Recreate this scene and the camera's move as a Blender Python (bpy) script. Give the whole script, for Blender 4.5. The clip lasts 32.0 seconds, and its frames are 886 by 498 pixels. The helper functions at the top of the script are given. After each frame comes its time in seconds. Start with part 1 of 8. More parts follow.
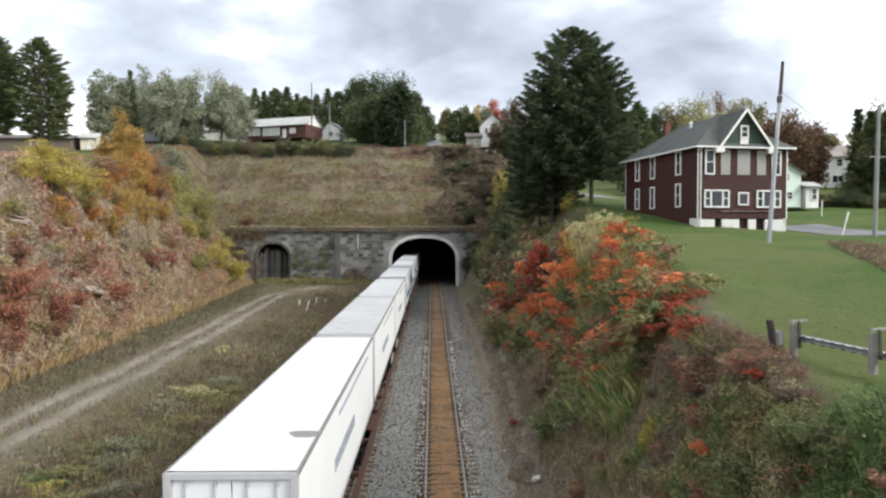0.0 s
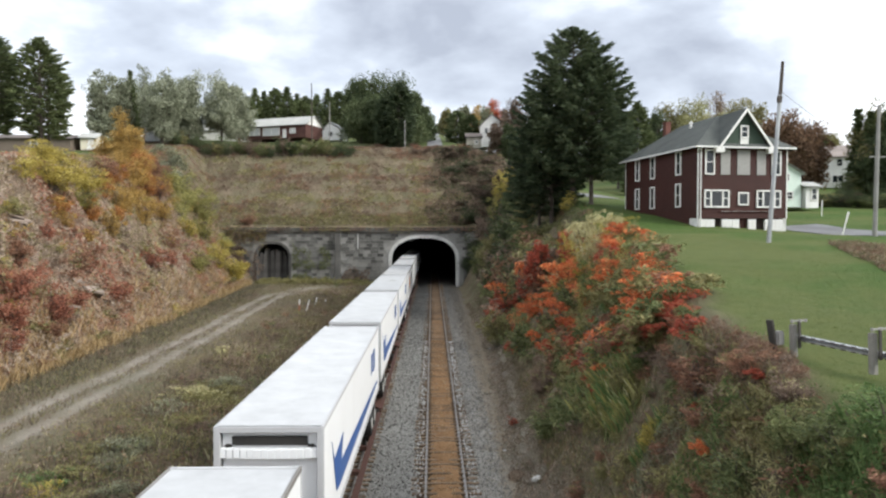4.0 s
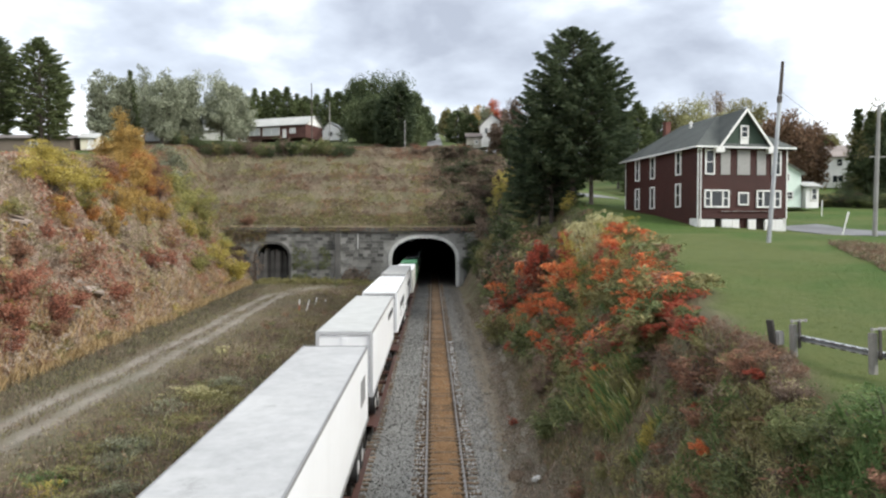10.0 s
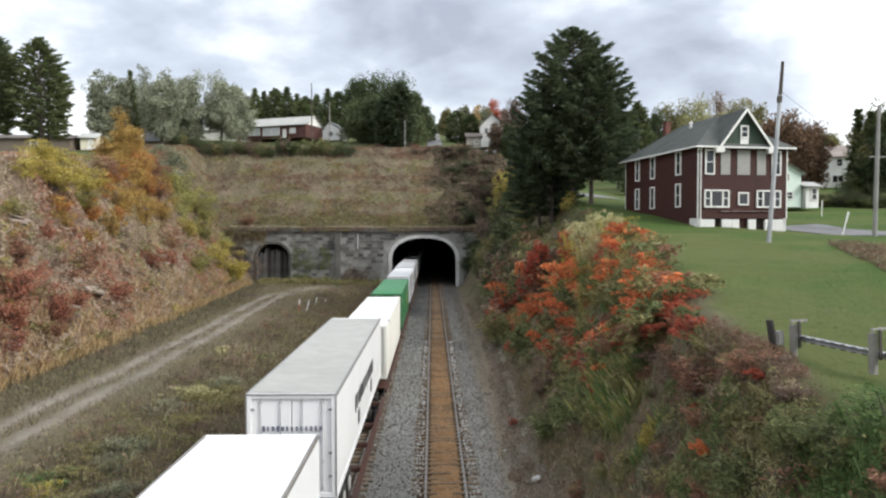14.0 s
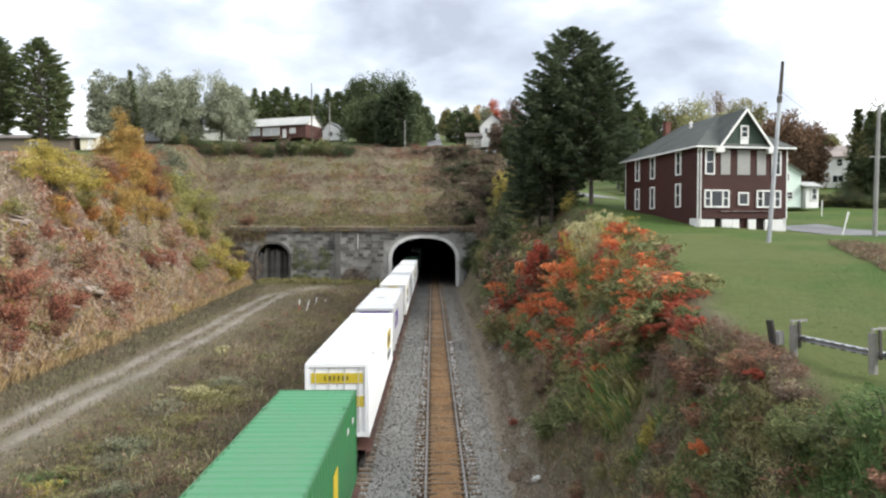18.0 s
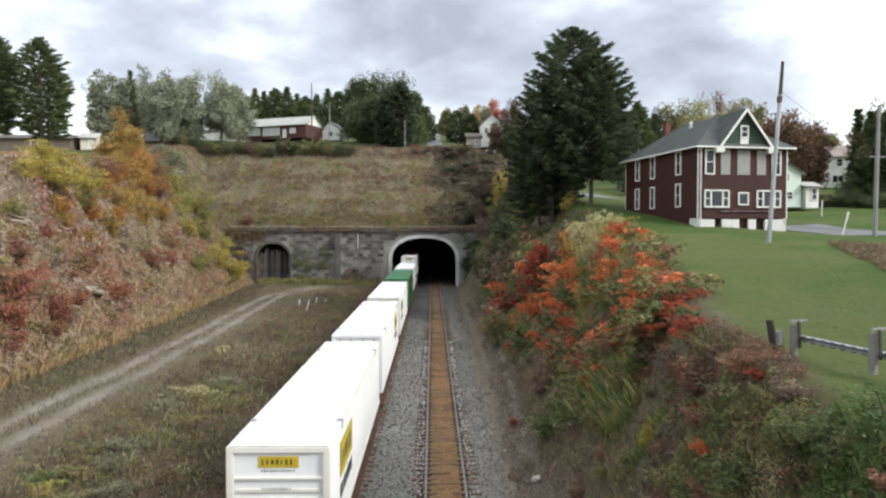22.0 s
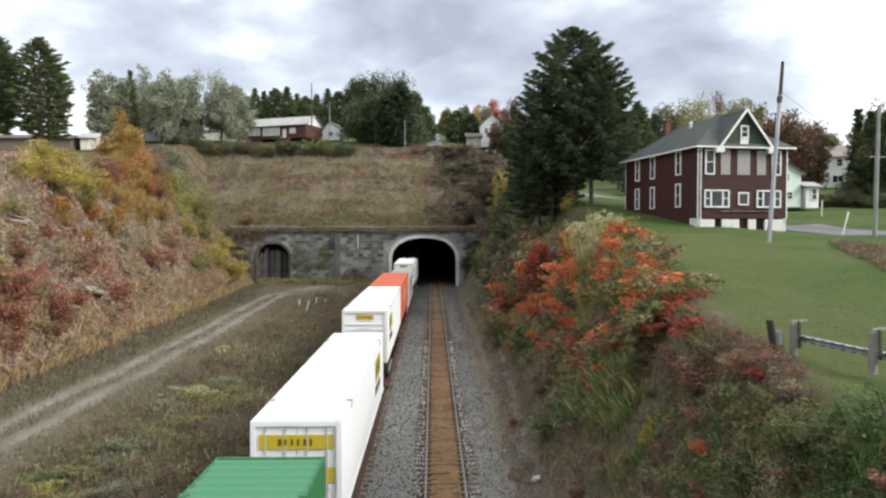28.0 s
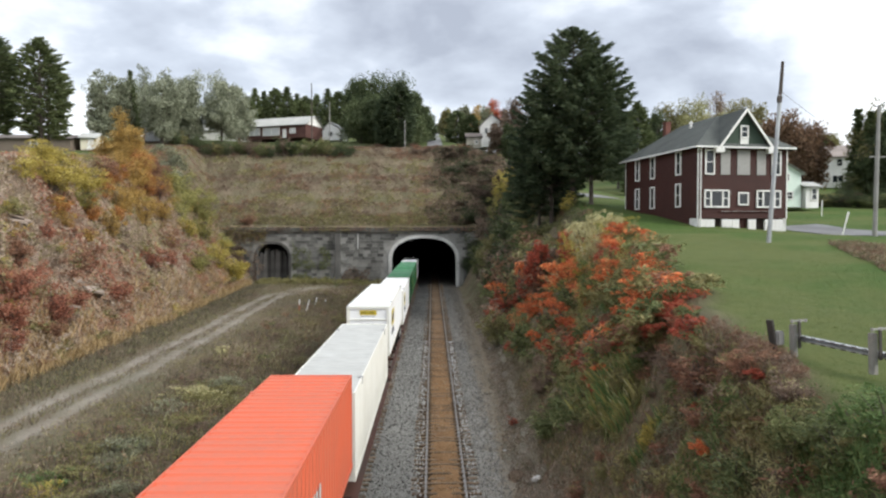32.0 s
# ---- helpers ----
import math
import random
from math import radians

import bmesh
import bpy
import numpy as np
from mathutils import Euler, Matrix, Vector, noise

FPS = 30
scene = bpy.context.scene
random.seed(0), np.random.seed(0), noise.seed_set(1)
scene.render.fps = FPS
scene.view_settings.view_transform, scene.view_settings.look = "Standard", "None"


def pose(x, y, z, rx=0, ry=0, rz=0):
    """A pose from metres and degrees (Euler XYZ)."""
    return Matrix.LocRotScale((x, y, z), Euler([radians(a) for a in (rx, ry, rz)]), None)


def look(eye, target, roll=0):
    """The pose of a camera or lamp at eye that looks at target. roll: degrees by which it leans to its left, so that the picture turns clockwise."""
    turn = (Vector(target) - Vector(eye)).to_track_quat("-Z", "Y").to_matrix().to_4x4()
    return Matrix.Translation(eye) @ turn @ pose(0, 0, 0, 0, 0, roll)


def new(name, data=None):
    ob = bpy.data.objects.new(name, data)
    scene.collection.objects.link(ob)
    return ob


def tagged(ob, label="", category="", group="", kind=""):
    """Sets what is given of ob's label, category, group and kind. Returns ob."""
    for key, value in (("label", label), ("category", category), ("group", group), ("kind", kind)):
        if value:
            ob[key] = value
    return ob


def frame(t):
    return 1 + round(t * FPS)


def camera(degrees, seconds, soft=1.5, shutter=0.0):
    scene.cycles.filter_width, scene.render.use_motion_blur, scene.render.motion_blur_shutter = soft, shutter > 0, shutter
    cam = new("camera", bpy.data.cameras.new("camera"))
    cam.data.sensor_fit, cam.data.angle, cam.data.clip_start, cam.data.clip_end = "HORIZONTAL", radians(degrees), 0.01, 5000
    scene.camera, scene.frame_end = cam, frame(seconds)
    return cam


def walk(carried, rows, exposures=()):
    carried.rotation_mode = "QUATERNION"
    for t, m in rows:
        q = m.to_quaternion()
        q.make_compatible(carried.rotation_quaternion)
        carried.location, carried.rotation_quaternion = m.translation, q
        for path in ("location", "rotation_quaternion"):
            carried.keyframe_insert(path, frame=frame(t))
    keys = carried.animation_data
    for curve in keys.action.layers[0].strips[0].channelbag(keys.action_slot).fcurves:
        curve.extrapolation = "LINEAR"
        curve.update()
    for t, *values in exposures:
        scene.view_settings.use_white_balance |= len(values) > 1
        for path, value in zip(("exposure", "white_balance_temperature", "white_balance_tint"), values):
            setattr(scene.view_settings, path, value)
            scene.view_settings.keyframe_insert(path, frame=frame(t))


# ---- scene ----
cam = camera(65.46, 32.0, soft=2.3)
EYE = (0.0, 0.0, 9.7)
walk(cam, [(0.0, look(EYE, (1.557, 100.0, 6.75))), (32.0, look(EYE, (1.557, 100.0, 6.75)))],
     exposures=[(0.0, 0.46), (2.0, 0.44), (6.0, 0.46), (10.0, 0.47), (12.0, 0.42), (14.0, 0.36), (17.0, 0.64), (18.0, 0.62), (19.0, 0.27), (21.0, 0.42), (23.0, 0.31), (25.0, 0.32), (28.0, 0.34), (30.0, 0.22), (31.0, 0.29), (32.0, 0.35)])

# ---- world, sun, exposure ----
SUN_EL, SUN_AZ = radians(34), radians(113)   # from behind the camera, to the right


def build_world():
    w = bpy.data.worlds.new("overcast_sky")
    scene.world = w
    w.use_nodes = True
    nt = w.node_tree
    nt.nodes.clear()
    N = nt.nodes.new
    L = nt.links.new
    out = N("ShaderNodeOutputWorld")
    bg = N("ShaderNodeBackground")
    sky = N("ShaderNodeTexSky")
    sky.sky_type = 'NISHITA'
    sky.sun_disc = False
    sky.sun_elevation = SUN_EL
    sky.sun_rotation = SUN_AZ
    co = N("ShaderNodeTexCoord")
    # banks of cloud, wider than they are high
    flat = N("ShaderNodeVectorMath"); flat.operation = 'MULTIPLY'; flat.inputs[1].default_value = (4.2, 4.2, 8.5)
    L(co.outputs["Generated"], flat.inputs[0])
    shift = N("ShaderNodeVectorMath"); shift.operation = 'ADD'; shift.inputs[1].default_value = CLOUD_SHIFT
    L(flat.outputs[0], shift.inputs[0])
    n1 = N("ShaderNodeTexNoise"); n1.inputs["Scale"].default_value = 1.0; n1.inputs["Detail"].default_value = 7.0
    n1.inputs["Roughness"].default_value = 0.5; n1.inputs["Distortion"].default_value = 0.5
    L(shift.outputs[0], n1.inputs["Vector"])
    ramp = N("ShaderNodeValToRGB")
    r = ramp.color_ramp
    r.elements[0].position = 0.30; r.elements[0].color = (0.37, 0.405, 0.48, 1)
    r.elements[1].position = 0.66; r.elements[1].color = (1.15, 1.17, 1.2, 1)
    e = r.elements.new(0.43); e.color = (0.54, 0.59, 0.675, 1)
    e = r.elements.new(0.55); e.color = (0.86, 0.905, 0.965, 1)
    # finer billows over the broad noise
    n2 = N("ShaderNodeTexNoise"); n2.inputs["Scale"].default_value = 3.6; n2.inputs["Detail"].default_value = 5.0; n2.inputs["Roughness"].default_value = 0.5
    L(shift.outputs[0], n2.inputs["Vector"])
    soft = N("ShaderNodeMath"); soft.operation = 'MULTIPLY_ADD'; soft.inputs[1].default_value = 0.5; soft.inputs[2].default_value = 0.18
    L(n1.outputs["Fac"], soft.inputs[0])
    fine = N("ShaderNodeMath"); fine.operation = 'MULTIPLY_ADD'; fine.inputs[1].default_value = 0.22
    L(n2.outputs["Fac"], fine.inputs[0]); L(soft.outputs[0], fine.inputs[2])
    fac = fine.outputs[0]
    # broad banks: grey cloud ahead and overhead, bright breaks to the east and above
    for place, width, amount in (((0.012, 0.952, 0.305), 0.19, -0.16), ((0.107, 0.972, 0.210), 0.20, -0.14), ((0.198, 0.953, 0.229), 0.15, -0.08), ((0.294, 0.933, 0.210), 0.19, -0.14),
                                 ((0.394, 0.898, 0.195), 0.18, -0.13), ((0.472, 0.864, 0.174), 0.12, -0.10), ((-0.344, 0.914, 0.214), 0.20, -0.13), ((-0.435, 0.876, 0.209), 0.18, -0.08),
                                 ((-0.256, 0.944, 0.207), 0.16, -0.09), ((-0.098, 0.970, 0.221), 0.19, -0.10), ((-0.236, 0.927, 0.292), 0.18, 0.09), ((-0.477, 0.841, 0.254), 0.12, 0.03),
                                 ((0.472, 0.842, 0.262), 0.20, 0.10), ((0.520, 0.843, 0.139), 0.12, 0.14), ((-0.432, 0.890, 0.144), 0.09, 0.05), ((0.004, 0.989, 0.145), 0.06, 0.05)):
        ds = N("ShaderNodeVectorMath"); ds.operation = 'DISTANCE'; ds.inputs[1].default_value = place
        L(co.outputs["Generated"], ds.inputs[0])
        mr = N("ShaderNodeMapRange"); mr.interpolation_type = 'SMOOTHSTEP'
        mr.inputs["From Min"].default_value = 0.0; mr.inputs["From Max"].default_value = width
        mr.inputs["To Min"].default_value = amount; mr.inputs["To Max"].default_value = 0.0
        L(ds.outputs["Value"], mr.inputs["Value"])
        add = N("ShaderNodeMath"); add.operation = 'ADD'
        L(fac, add.inputs[0]); L(mr.outputs[0], add.inputs[1])
        fac = add.outputs[0]
    L(fac, ramp.inputs[0])
    scale = N("ShaderNodeVectorMath"); scale.operation = 'SCALE'; scale.inputs["Scale"].default_value = 0.10
    L(sky.outputs[0], scale.inputs[0])
    # a thin part of the blue sky shows through the cloud
    mix = N("ShaderNodeMix"); mix.data_type = 'RGBA'; mix.inputs["Factor"].default_value = 0.9
    L(scale.outputs[0], mix.inputs["A"]); L(ramp.outputs[0], mix.inputs["B"])
    L(mix.outputs["Result"], bg.inputs["Color"])
    bg.inputs["Strength"].default_value = SKY_POWER
    L(bg.outputs[0], out.inputs[0])


CLOUD_SHIFT = (3.1, 0.4, 1.2)
SKY_POWER = 1.12
build_world()
sun = new("sun", bpy.data.lights.new("sun", 'SUN'))
sun.data.energy = 2.7
sun.data.angle = radians(24)
sun.data.color = (0.985, 0.975, 0.92)
sx, sy, sz = math.sin(SUN_AZ) * math.cos(SUN_EL), math.cos(SUN_AZ) * math.cos(SUN_EL), math.sin(SUN_EL)
sun.matrix_world = look((sx * 50, sy * 50, sz * 50), (0, 0, 0))


# ---- mesh helpers ----
class Builder:
    """Collects vertices and faces for one mesh."""

    def __init__(self):
        self.v, self.f, self.m = [], [], []

    def quad(self, a, b, c, d, mi=0):
        n = len(self.v)
        self.v += [tuple(a), tuple(b), tuple(c), tuple(d)]
        self.f.append((n, n + 1, n + 2, n + 3)); self.m.append(mi)

    def tri(self, a, b, c, mi=0):
        n = len(self.v)
        self.v += [tuple(a), tuple(b), tuple(c)]
        self.f.append((n, n + 1, n + 2)); self.m.append(mi)

    def box(self, c, s, m=None, mi=0):
        x, y, z = (k / 2 for k in s)
        p = [Vector((i * x, j * y, k * z)) for k in (-1, 1) for j in (-1, 1) for i in (-1, 1)]
        if m is not None:
            p = [m @ q for q in p]
        n = len(self.v)
        self.v += [tuple(q + Vector(c)) for q in p]
        for q in ((0, 2, 3, 1), (4, 5, 7, 6), (0, 1, 5, 4), (2, 6, 7, 3), (0, 4, 6, 2), (1, 3, 7, 5)):
            self.f.append(tuple(n + k for k in q)); self.m.append(mi)
        return self

    def tube(self, a, b, r0, r1, seg=8, cap=True, mi=0):
        a, b = Vector(a), Vector(b)
        q = (b - a).to_track_quat('Z', 'Y')
        n = len(self.v)
        for base, r in ((a, r0), (b, r1)):
            for i in range(seg):
                t = 2 * math.pi * i / seg
                self.v.append(tuple(base + q @ Vector((math.cos(t) * r, math.sin(t) * r, 0))))
        for i in range(seg):
            j = (i + 1) % seg
            self.f.append((n + i, n + j, n + seg + j, n + seg + i)); self.m.append(mi)
        if cap:
            self.f.append(tuple(n + seg + i for i in range(seg))); self.m.append(mi)
            self.f.append(tuple(n + seg - 1 - i for i in range(seg))); self.m.append(mi)
        return self

    def prism(self, pts, lo, hi, axis='y', mi=0):
        """An outline in two axes pushed along the third (outline in x,z for 'y'; in y,z for 'x'; in x,y for 'z')."""
        def put(p, d):
            return {'y': (p[0], d, p[1]), 'x': (d, p[0], p[1]), 'z': (p[0], p[1], d)}[axis]
        n, k = len(self.v), len(pts)
        self.v += [put(p, lo) for p in pts] + [put(p, hi) for p in pts]
        for i in range(k):
            j = (i + 1) % k
            self.f.append((n + i, n + j, n + k + j, n + k + i)); self.m.append(mi)
        self.f.append(tuple(n + i for i in range(k))); self.m.append(mi)
        self.f.append(tuple(n + k + i for i in reversed(range(k)))); self.m.append(mi)
        return self

    def mesh(self, name, mats, bevel=0.0, smooth=False):
        me = bpy.data.meshes.new(name)
        me.from_pydata(self.v, [], self.f)
        for k in (mats if isinstance(mats, (list, tuple)) else [mats]):
            me.materials.append(k)
        if any(self.m):
            me.polygons.foreach_set("material_index", self.m)
        bm = bmesh.new()
        bm.from_mesh(me)
        bmesh.ops.recalc_face_normals(bm, faces=bm.faces)
        if bevel:
            bmesh.ops.bevel(bm, geom=[e for e in bm.edges if e.is_manifold and e.calc_face_angle(0) > 0.6], offset=bevel, segments=2,
                            affect='EDGES', clamp_overlap=True)
        bm.to_mesh(me)
        bm.free()
        if smooth:
            me.polygons.foreach_set("use_smooth", [True] * len(me.polygons))
        me.update()
        return me


def cards_mesh(name, verts, mats, per=4, mi=None):
    """A mesh of many loose quads (or triangles), from an array of corners."""
    verts = np.asarray(verts, dtype=np.float32).reshape(-1, 3)
    n = len(verts) // per
    me = bpy.data.meshes.new(name)
    me.vertices.add(n * per); me.loops.add(n * per); me.polygons.add(n)
    me.vertices.foreach_set("co", verts.ravel())
    me.loops.foreach_set("vertex_index", np.arange(n * per, dtype=np.int32))
    me.polygons.foreach_set("loop_start", np.arange(0, n * per, per, dtype=np.int32))
    for k in (mats if isinstance(mats, (list, tuple)) else [mats]):
        me.materials.append(k)
    if mi is not None:
        me.polygons.foreach_set("material_index", np.asarray(mi, dtype=np.int32))
    me.update(calc_edges=True)
    return me


def part(name, data, parent, label="", at=None):
    ob = new(name, data)
    ob.parent = parent
    if at is not None:
        ob.matrix_basis = at
    if label:
        ob["label"] = label
    if name in ("lettering", "small_lettering", "white_marks", "vent_ribs"):
        ob["kind"] = "stuff"
    return ob


def thing(name, at, label, category, group="", kind=""):
    ob = new(name)
    ob.empty_display_size = 0.3
    ob.matrix_basis = at
    return tagged(ob, label, category, group, kind)


# ---- materials ----
def shader(name, rough=0.8, metal=0.0, spec=0.35):
    m = bpy.data.materials.new(name)
    m.use_nodes = True
    nt = m.node_tree
    b = nt.nodes["Principled BSDF"]
    b.inputs["Roughness"].default_value = rough
    b.inputs["Metallic"].default_value = metal
    b.inputs["Specular IOR Level"].default_value = spec
    return m, nt, b


def noise_node(nt, co, scale, detail=5.0, rough=0.6):
    n = nt.nodes.new("ShaderNodeTexNoise")
    n.inputs["Scale"].default_value = scale
    n.inputs["Detail"].default_value = detail
    n.inputs["Roughness"].default_value = rough
    nt.links.new(co, n.inputs["Vector"])
    return n.outputs["Fac"]


def ramp_node(nt, fac, stops):
    r = nt.nodes.new("ShaderNodeValToRGB")
    r.color_ramp.elements[0].position, r.color_ramp.elements[0].color = stops[0][0], (*stops[0][1], 1)
    r.color_ramp.elements[1].position, r.color_ramp.elements[1].color = stops[-1][0], (*stops[-1][1], 1)
    for p, c in stops[1:-1]:
        r.color_ramp.elements.new(p).color = (*c, 1)
    nt.links.new(fac, r.inputs[0])
    return r.outputs[0]


def mix_node(nt, fac, a, b, mode='MIX'):
    m = nt.nodes.new("ShaderNodeMix")
    m.data_type = 'RGBA'
    m.blend_type = mode
    for key, v in (("Factor", fac), ("A", a), ("B", b)):
        if isinstance(v, (int, float)):
            m.inputs[key].default_value = v
        elif isinstance(v, tuple):
            m.inputs[key].default_value = (*v, 1)
        else:
            nt.links.new(v, m.inputs[key])
    return m.outputs["Result"]


def coords(nt, kind="Object"):
    return nt.nodes.new("ShaderNodeTexCoord").outputs[kind]


def world_pos(nt):
    return nt.nodes.new("ShaderNodeNewGeometry").outputs["Position"]


def bump(nt, b, fac, dist, strength=0.6):
    n = nt.nodes.new("ShaderNodeBump")
    n.inputs["Distance"].default_value = dist
    n.inputs["Strength"].default_value = strength
    nt.links.new(fac, n.inputs["Height"])
    nt.links.new(n.outputs[0], b.inputs["Normal"])


def surface(name, dark, light, big=0.6, small=12.0, rough=0.8, metal=0.0, bumps=0.01, spec=0.3, lo=0.35, hi=0.65, vary=0.0, stain=None):
    """A weathered surface: a blotchy mix of two colours at two scales, fine relief, and some change from piece to piece."""
    m, nt, b = shader(name, rough, metal, spec)
    co = coords(nt)
    n1, n2 = noise_node(nt, co, big), noise_node(nt, co, small, 6.0, 0.7)
    c1 = ramp_node(nt, n1, [(lo, dark), (hi, light)])
    mid = tuple((a + c) / 2 for a, c in zip(dark, light))
    c2 = ramp_node(nt, n2, [(0.3, tuple(0.7 * k for k in mid)), (0.7, tuple(min(1, 1.25 * k) for k in mid))])
    col = mix_node(nt, 0.45, c1, c2)
    if stain:
        n3 = noise_node(nt, co, big * 3.1, 8.0, 0.75)
        f = ramp_node(nt, n3, [(0.58, (0, 0, 0)), (0.72, (0.8, 0.8, 0.8))])
        col = mix_node(nt, f, col, stain)
    if vary:
        oi = nt.nodes.new("ShaderNodeObjectInfo").outputs["Random"]
        v = ramp_node(nt, oi, [(0.0, (1 - vary,) * 3), (1.0, (1 + vary,) * 3)])
        col = mix_node(nt, 1.0, col, v, 'MULTIPLY')
    nt.links.new(col, b.inputs["Base Color"])
    if bumps:
        bump(nt, b, n2, bumps)
    return m


def leaf_mat(name, stops, rough=0.7, big=0.25):
    """Leaves: each one takes its own tint, and whole clumps lean to one side of the range."""
    m, nt, b = shader(name, rough, 0.0, 0.25)
    rnd = nt.nodes.new("ShaderNodeNewGeometry").outputs["Random Per Island"]
    n = noise_node(nt, coords(nt), big * 4, 3.0)
    oi = nt.nodes.new("ShaderNodeObjectInfo").outputs["Random"]
    a = nt.nodes.new("ShaderNodeMath"); a.operation = 'MULTIPLY_ADD'
    nt.links.new(rnd, a.inputs[0]); a.inputs[1].default_value = 0.55
    s = nt.nodes.new("ShaderNodeMath"); s.operation = 'MULTIPLY_ADD'
    nt.links.new(n, s.inputs[0]); s.inputs[1].default_value = 0.55
    s2 = nt.nodes.new("ShaderNodeMath"); s2.operation = 'MULTIPLY_ADD'
    nt.links.new(oi, s2.inputs[0]); s2.inputs[1].default_value = 0.24; s2.inputs[2].default_value = -0.17
    nt.links.new(s2.outputs[0], s.inputs[2])
    nt.links.new(s.outputs[0], a.inputs[2])
    col = ramp_node(nt, a.outputs[0], stops)
    nt.links.new(col, b.inputs["Base Color"])
    # light comes through thin leaves
    tr = nt.nodes.new("ShaderNodeBsdfTranslucent")
    nt.links.new(col, tr.inputs["Color"])
    mx = nt.nodes.new("ShaderNodeMixShader")
    mx.inputs[0].default_value = 0.3
    out = nt.nodes["Material Output"]
    nt.links.new(b.outputs[0], mx.inputs[1]); nt.links.new(tr.outputs[0], mx.inputs[2])
    nt.links.new(mx.outputs[0], out.inputs[0])
    return m


def ramp5(*cols):
    k = len(cols)
    return [(0.15 + 0.7 * i / (k - 1), c) for i, c in enumerate(cols)]

# ---- the lie of the land ----
PORTAL_Y = 117.0
KX = np.array([-260.0, -60, -40, -28, 5, 12, 20, 32, 60, 260])
KY = np.array([-50.0, 12, 40, 55, 80, 110, 150, 170, 260, 700])
NATURAL = np.array([
    [13, 13, 14, 16, 18.5, 22, 28, 32, 44, 85],
    [13, 13, 14, 15.8, 18, 21.5, 28, 31.5, 44, 85],
    [12.5, 12.5, 13.6, 15.2, 17.4, 20.5, 27, 31, 44, 85],
    [12.5, 12.5, 13.4, 15, 17, 20, 27, 31, 44, 85],
    [7, 7, 8.8, 10, 14.5, 21, 27, 30.5, 43, 85],
    [7, 7, 8.8, 10, 13.8, 20, 26, 29, 42, 85],
    [7, 7, 8.8, 9.9, 13.2, 16.8, 22, 26, 38, 85],
    [7, 7, 8.9, 9.25, 11.6, 14.5, 19, 23, 34, 82],
    [7, 7.2, 9.0, 9.8, 12.0, 16.5, 21, 25, 36, 82],
    [7, 7.5, 9.5, 10.5, 13, 18, 24, 29, 42, 85]])


def natural(x, y):
    x = np.clip(x, KX[0], KX[-1]); y = np.clip(y, KY[0], KY[-1])
    i = np.clip(np.searchsorted(KX, x) - 1, 0, len(KX) - 2)
    j = np.clip(np.searchsorted(KY, y) - 1, 0, len(KY) - 2)
    u = (x - KX[i]) / (KX[i + 1] - KX[i]); v = (y - KY[j]) / (KY[j + 1] - KY[j])
    u = u * u * (3 - 2 * u) * 0.5 + u * 0.5
    n = (NATURAL[i, j] * (1 - u) + NATURAL[i + 1, j] * u) * (1 - v) + (NATURAL[i, j + 1] * (1 - u) + NATURAL[i + 1, j + 1] * u) * v
    # the hilltop street climbs on between the trees
    climb = 28.3 + 0.163 * (np.clip(y, 156, 310) - 156)
    k = np.clip((y - 156) / 10, 0, 1) * np.exp(-((x - 1.0) / 4.6) ** 4)
    return n + np.maximum(climb - n, 0) * k


def wobble(x, y, s, seed=0.0):
    """Cheap smooth noise between about -1 and 1."""
    a = np.sin(x * s * 1.0 + 1.7 * seed + 1.3 * np.sin(y * s * 0.7 + seed)) + np.sin(y * s * 1.13 + 2.1 * seed + 1.1 * np.sin(x * s * 0.83 - seed))
    b = np.sin((x + y) * s * 1.71 + seed) * np.sin((x - y) * s * 1.37 - 2 * seed)
    return (a + b) / 3


def right_toe(y):
    return np.interp(y, [-50, 12, 30, 50, 117], [3.2, 3.3, 4.0, 4.9, 5.2])


def right_slope(y):
    return np.interp(y, [-50, 12, 16, 20, 26, 34, 42, 80, 110, 117], [2.3, 2.3, 2.15, 1.85, 1.5, 1.22, 1.1, 1.3, 1.9, 2.2])


def left_toe(y):
    return np.interp(y, [-50, 40, 80, 115], [-24.0, -24.5, -27.0, -30.0])


def left_slope(y):
    return np.interp(y, [-50, 40, 80, 117], [1.8, 1.8, 1.6, 1.35])


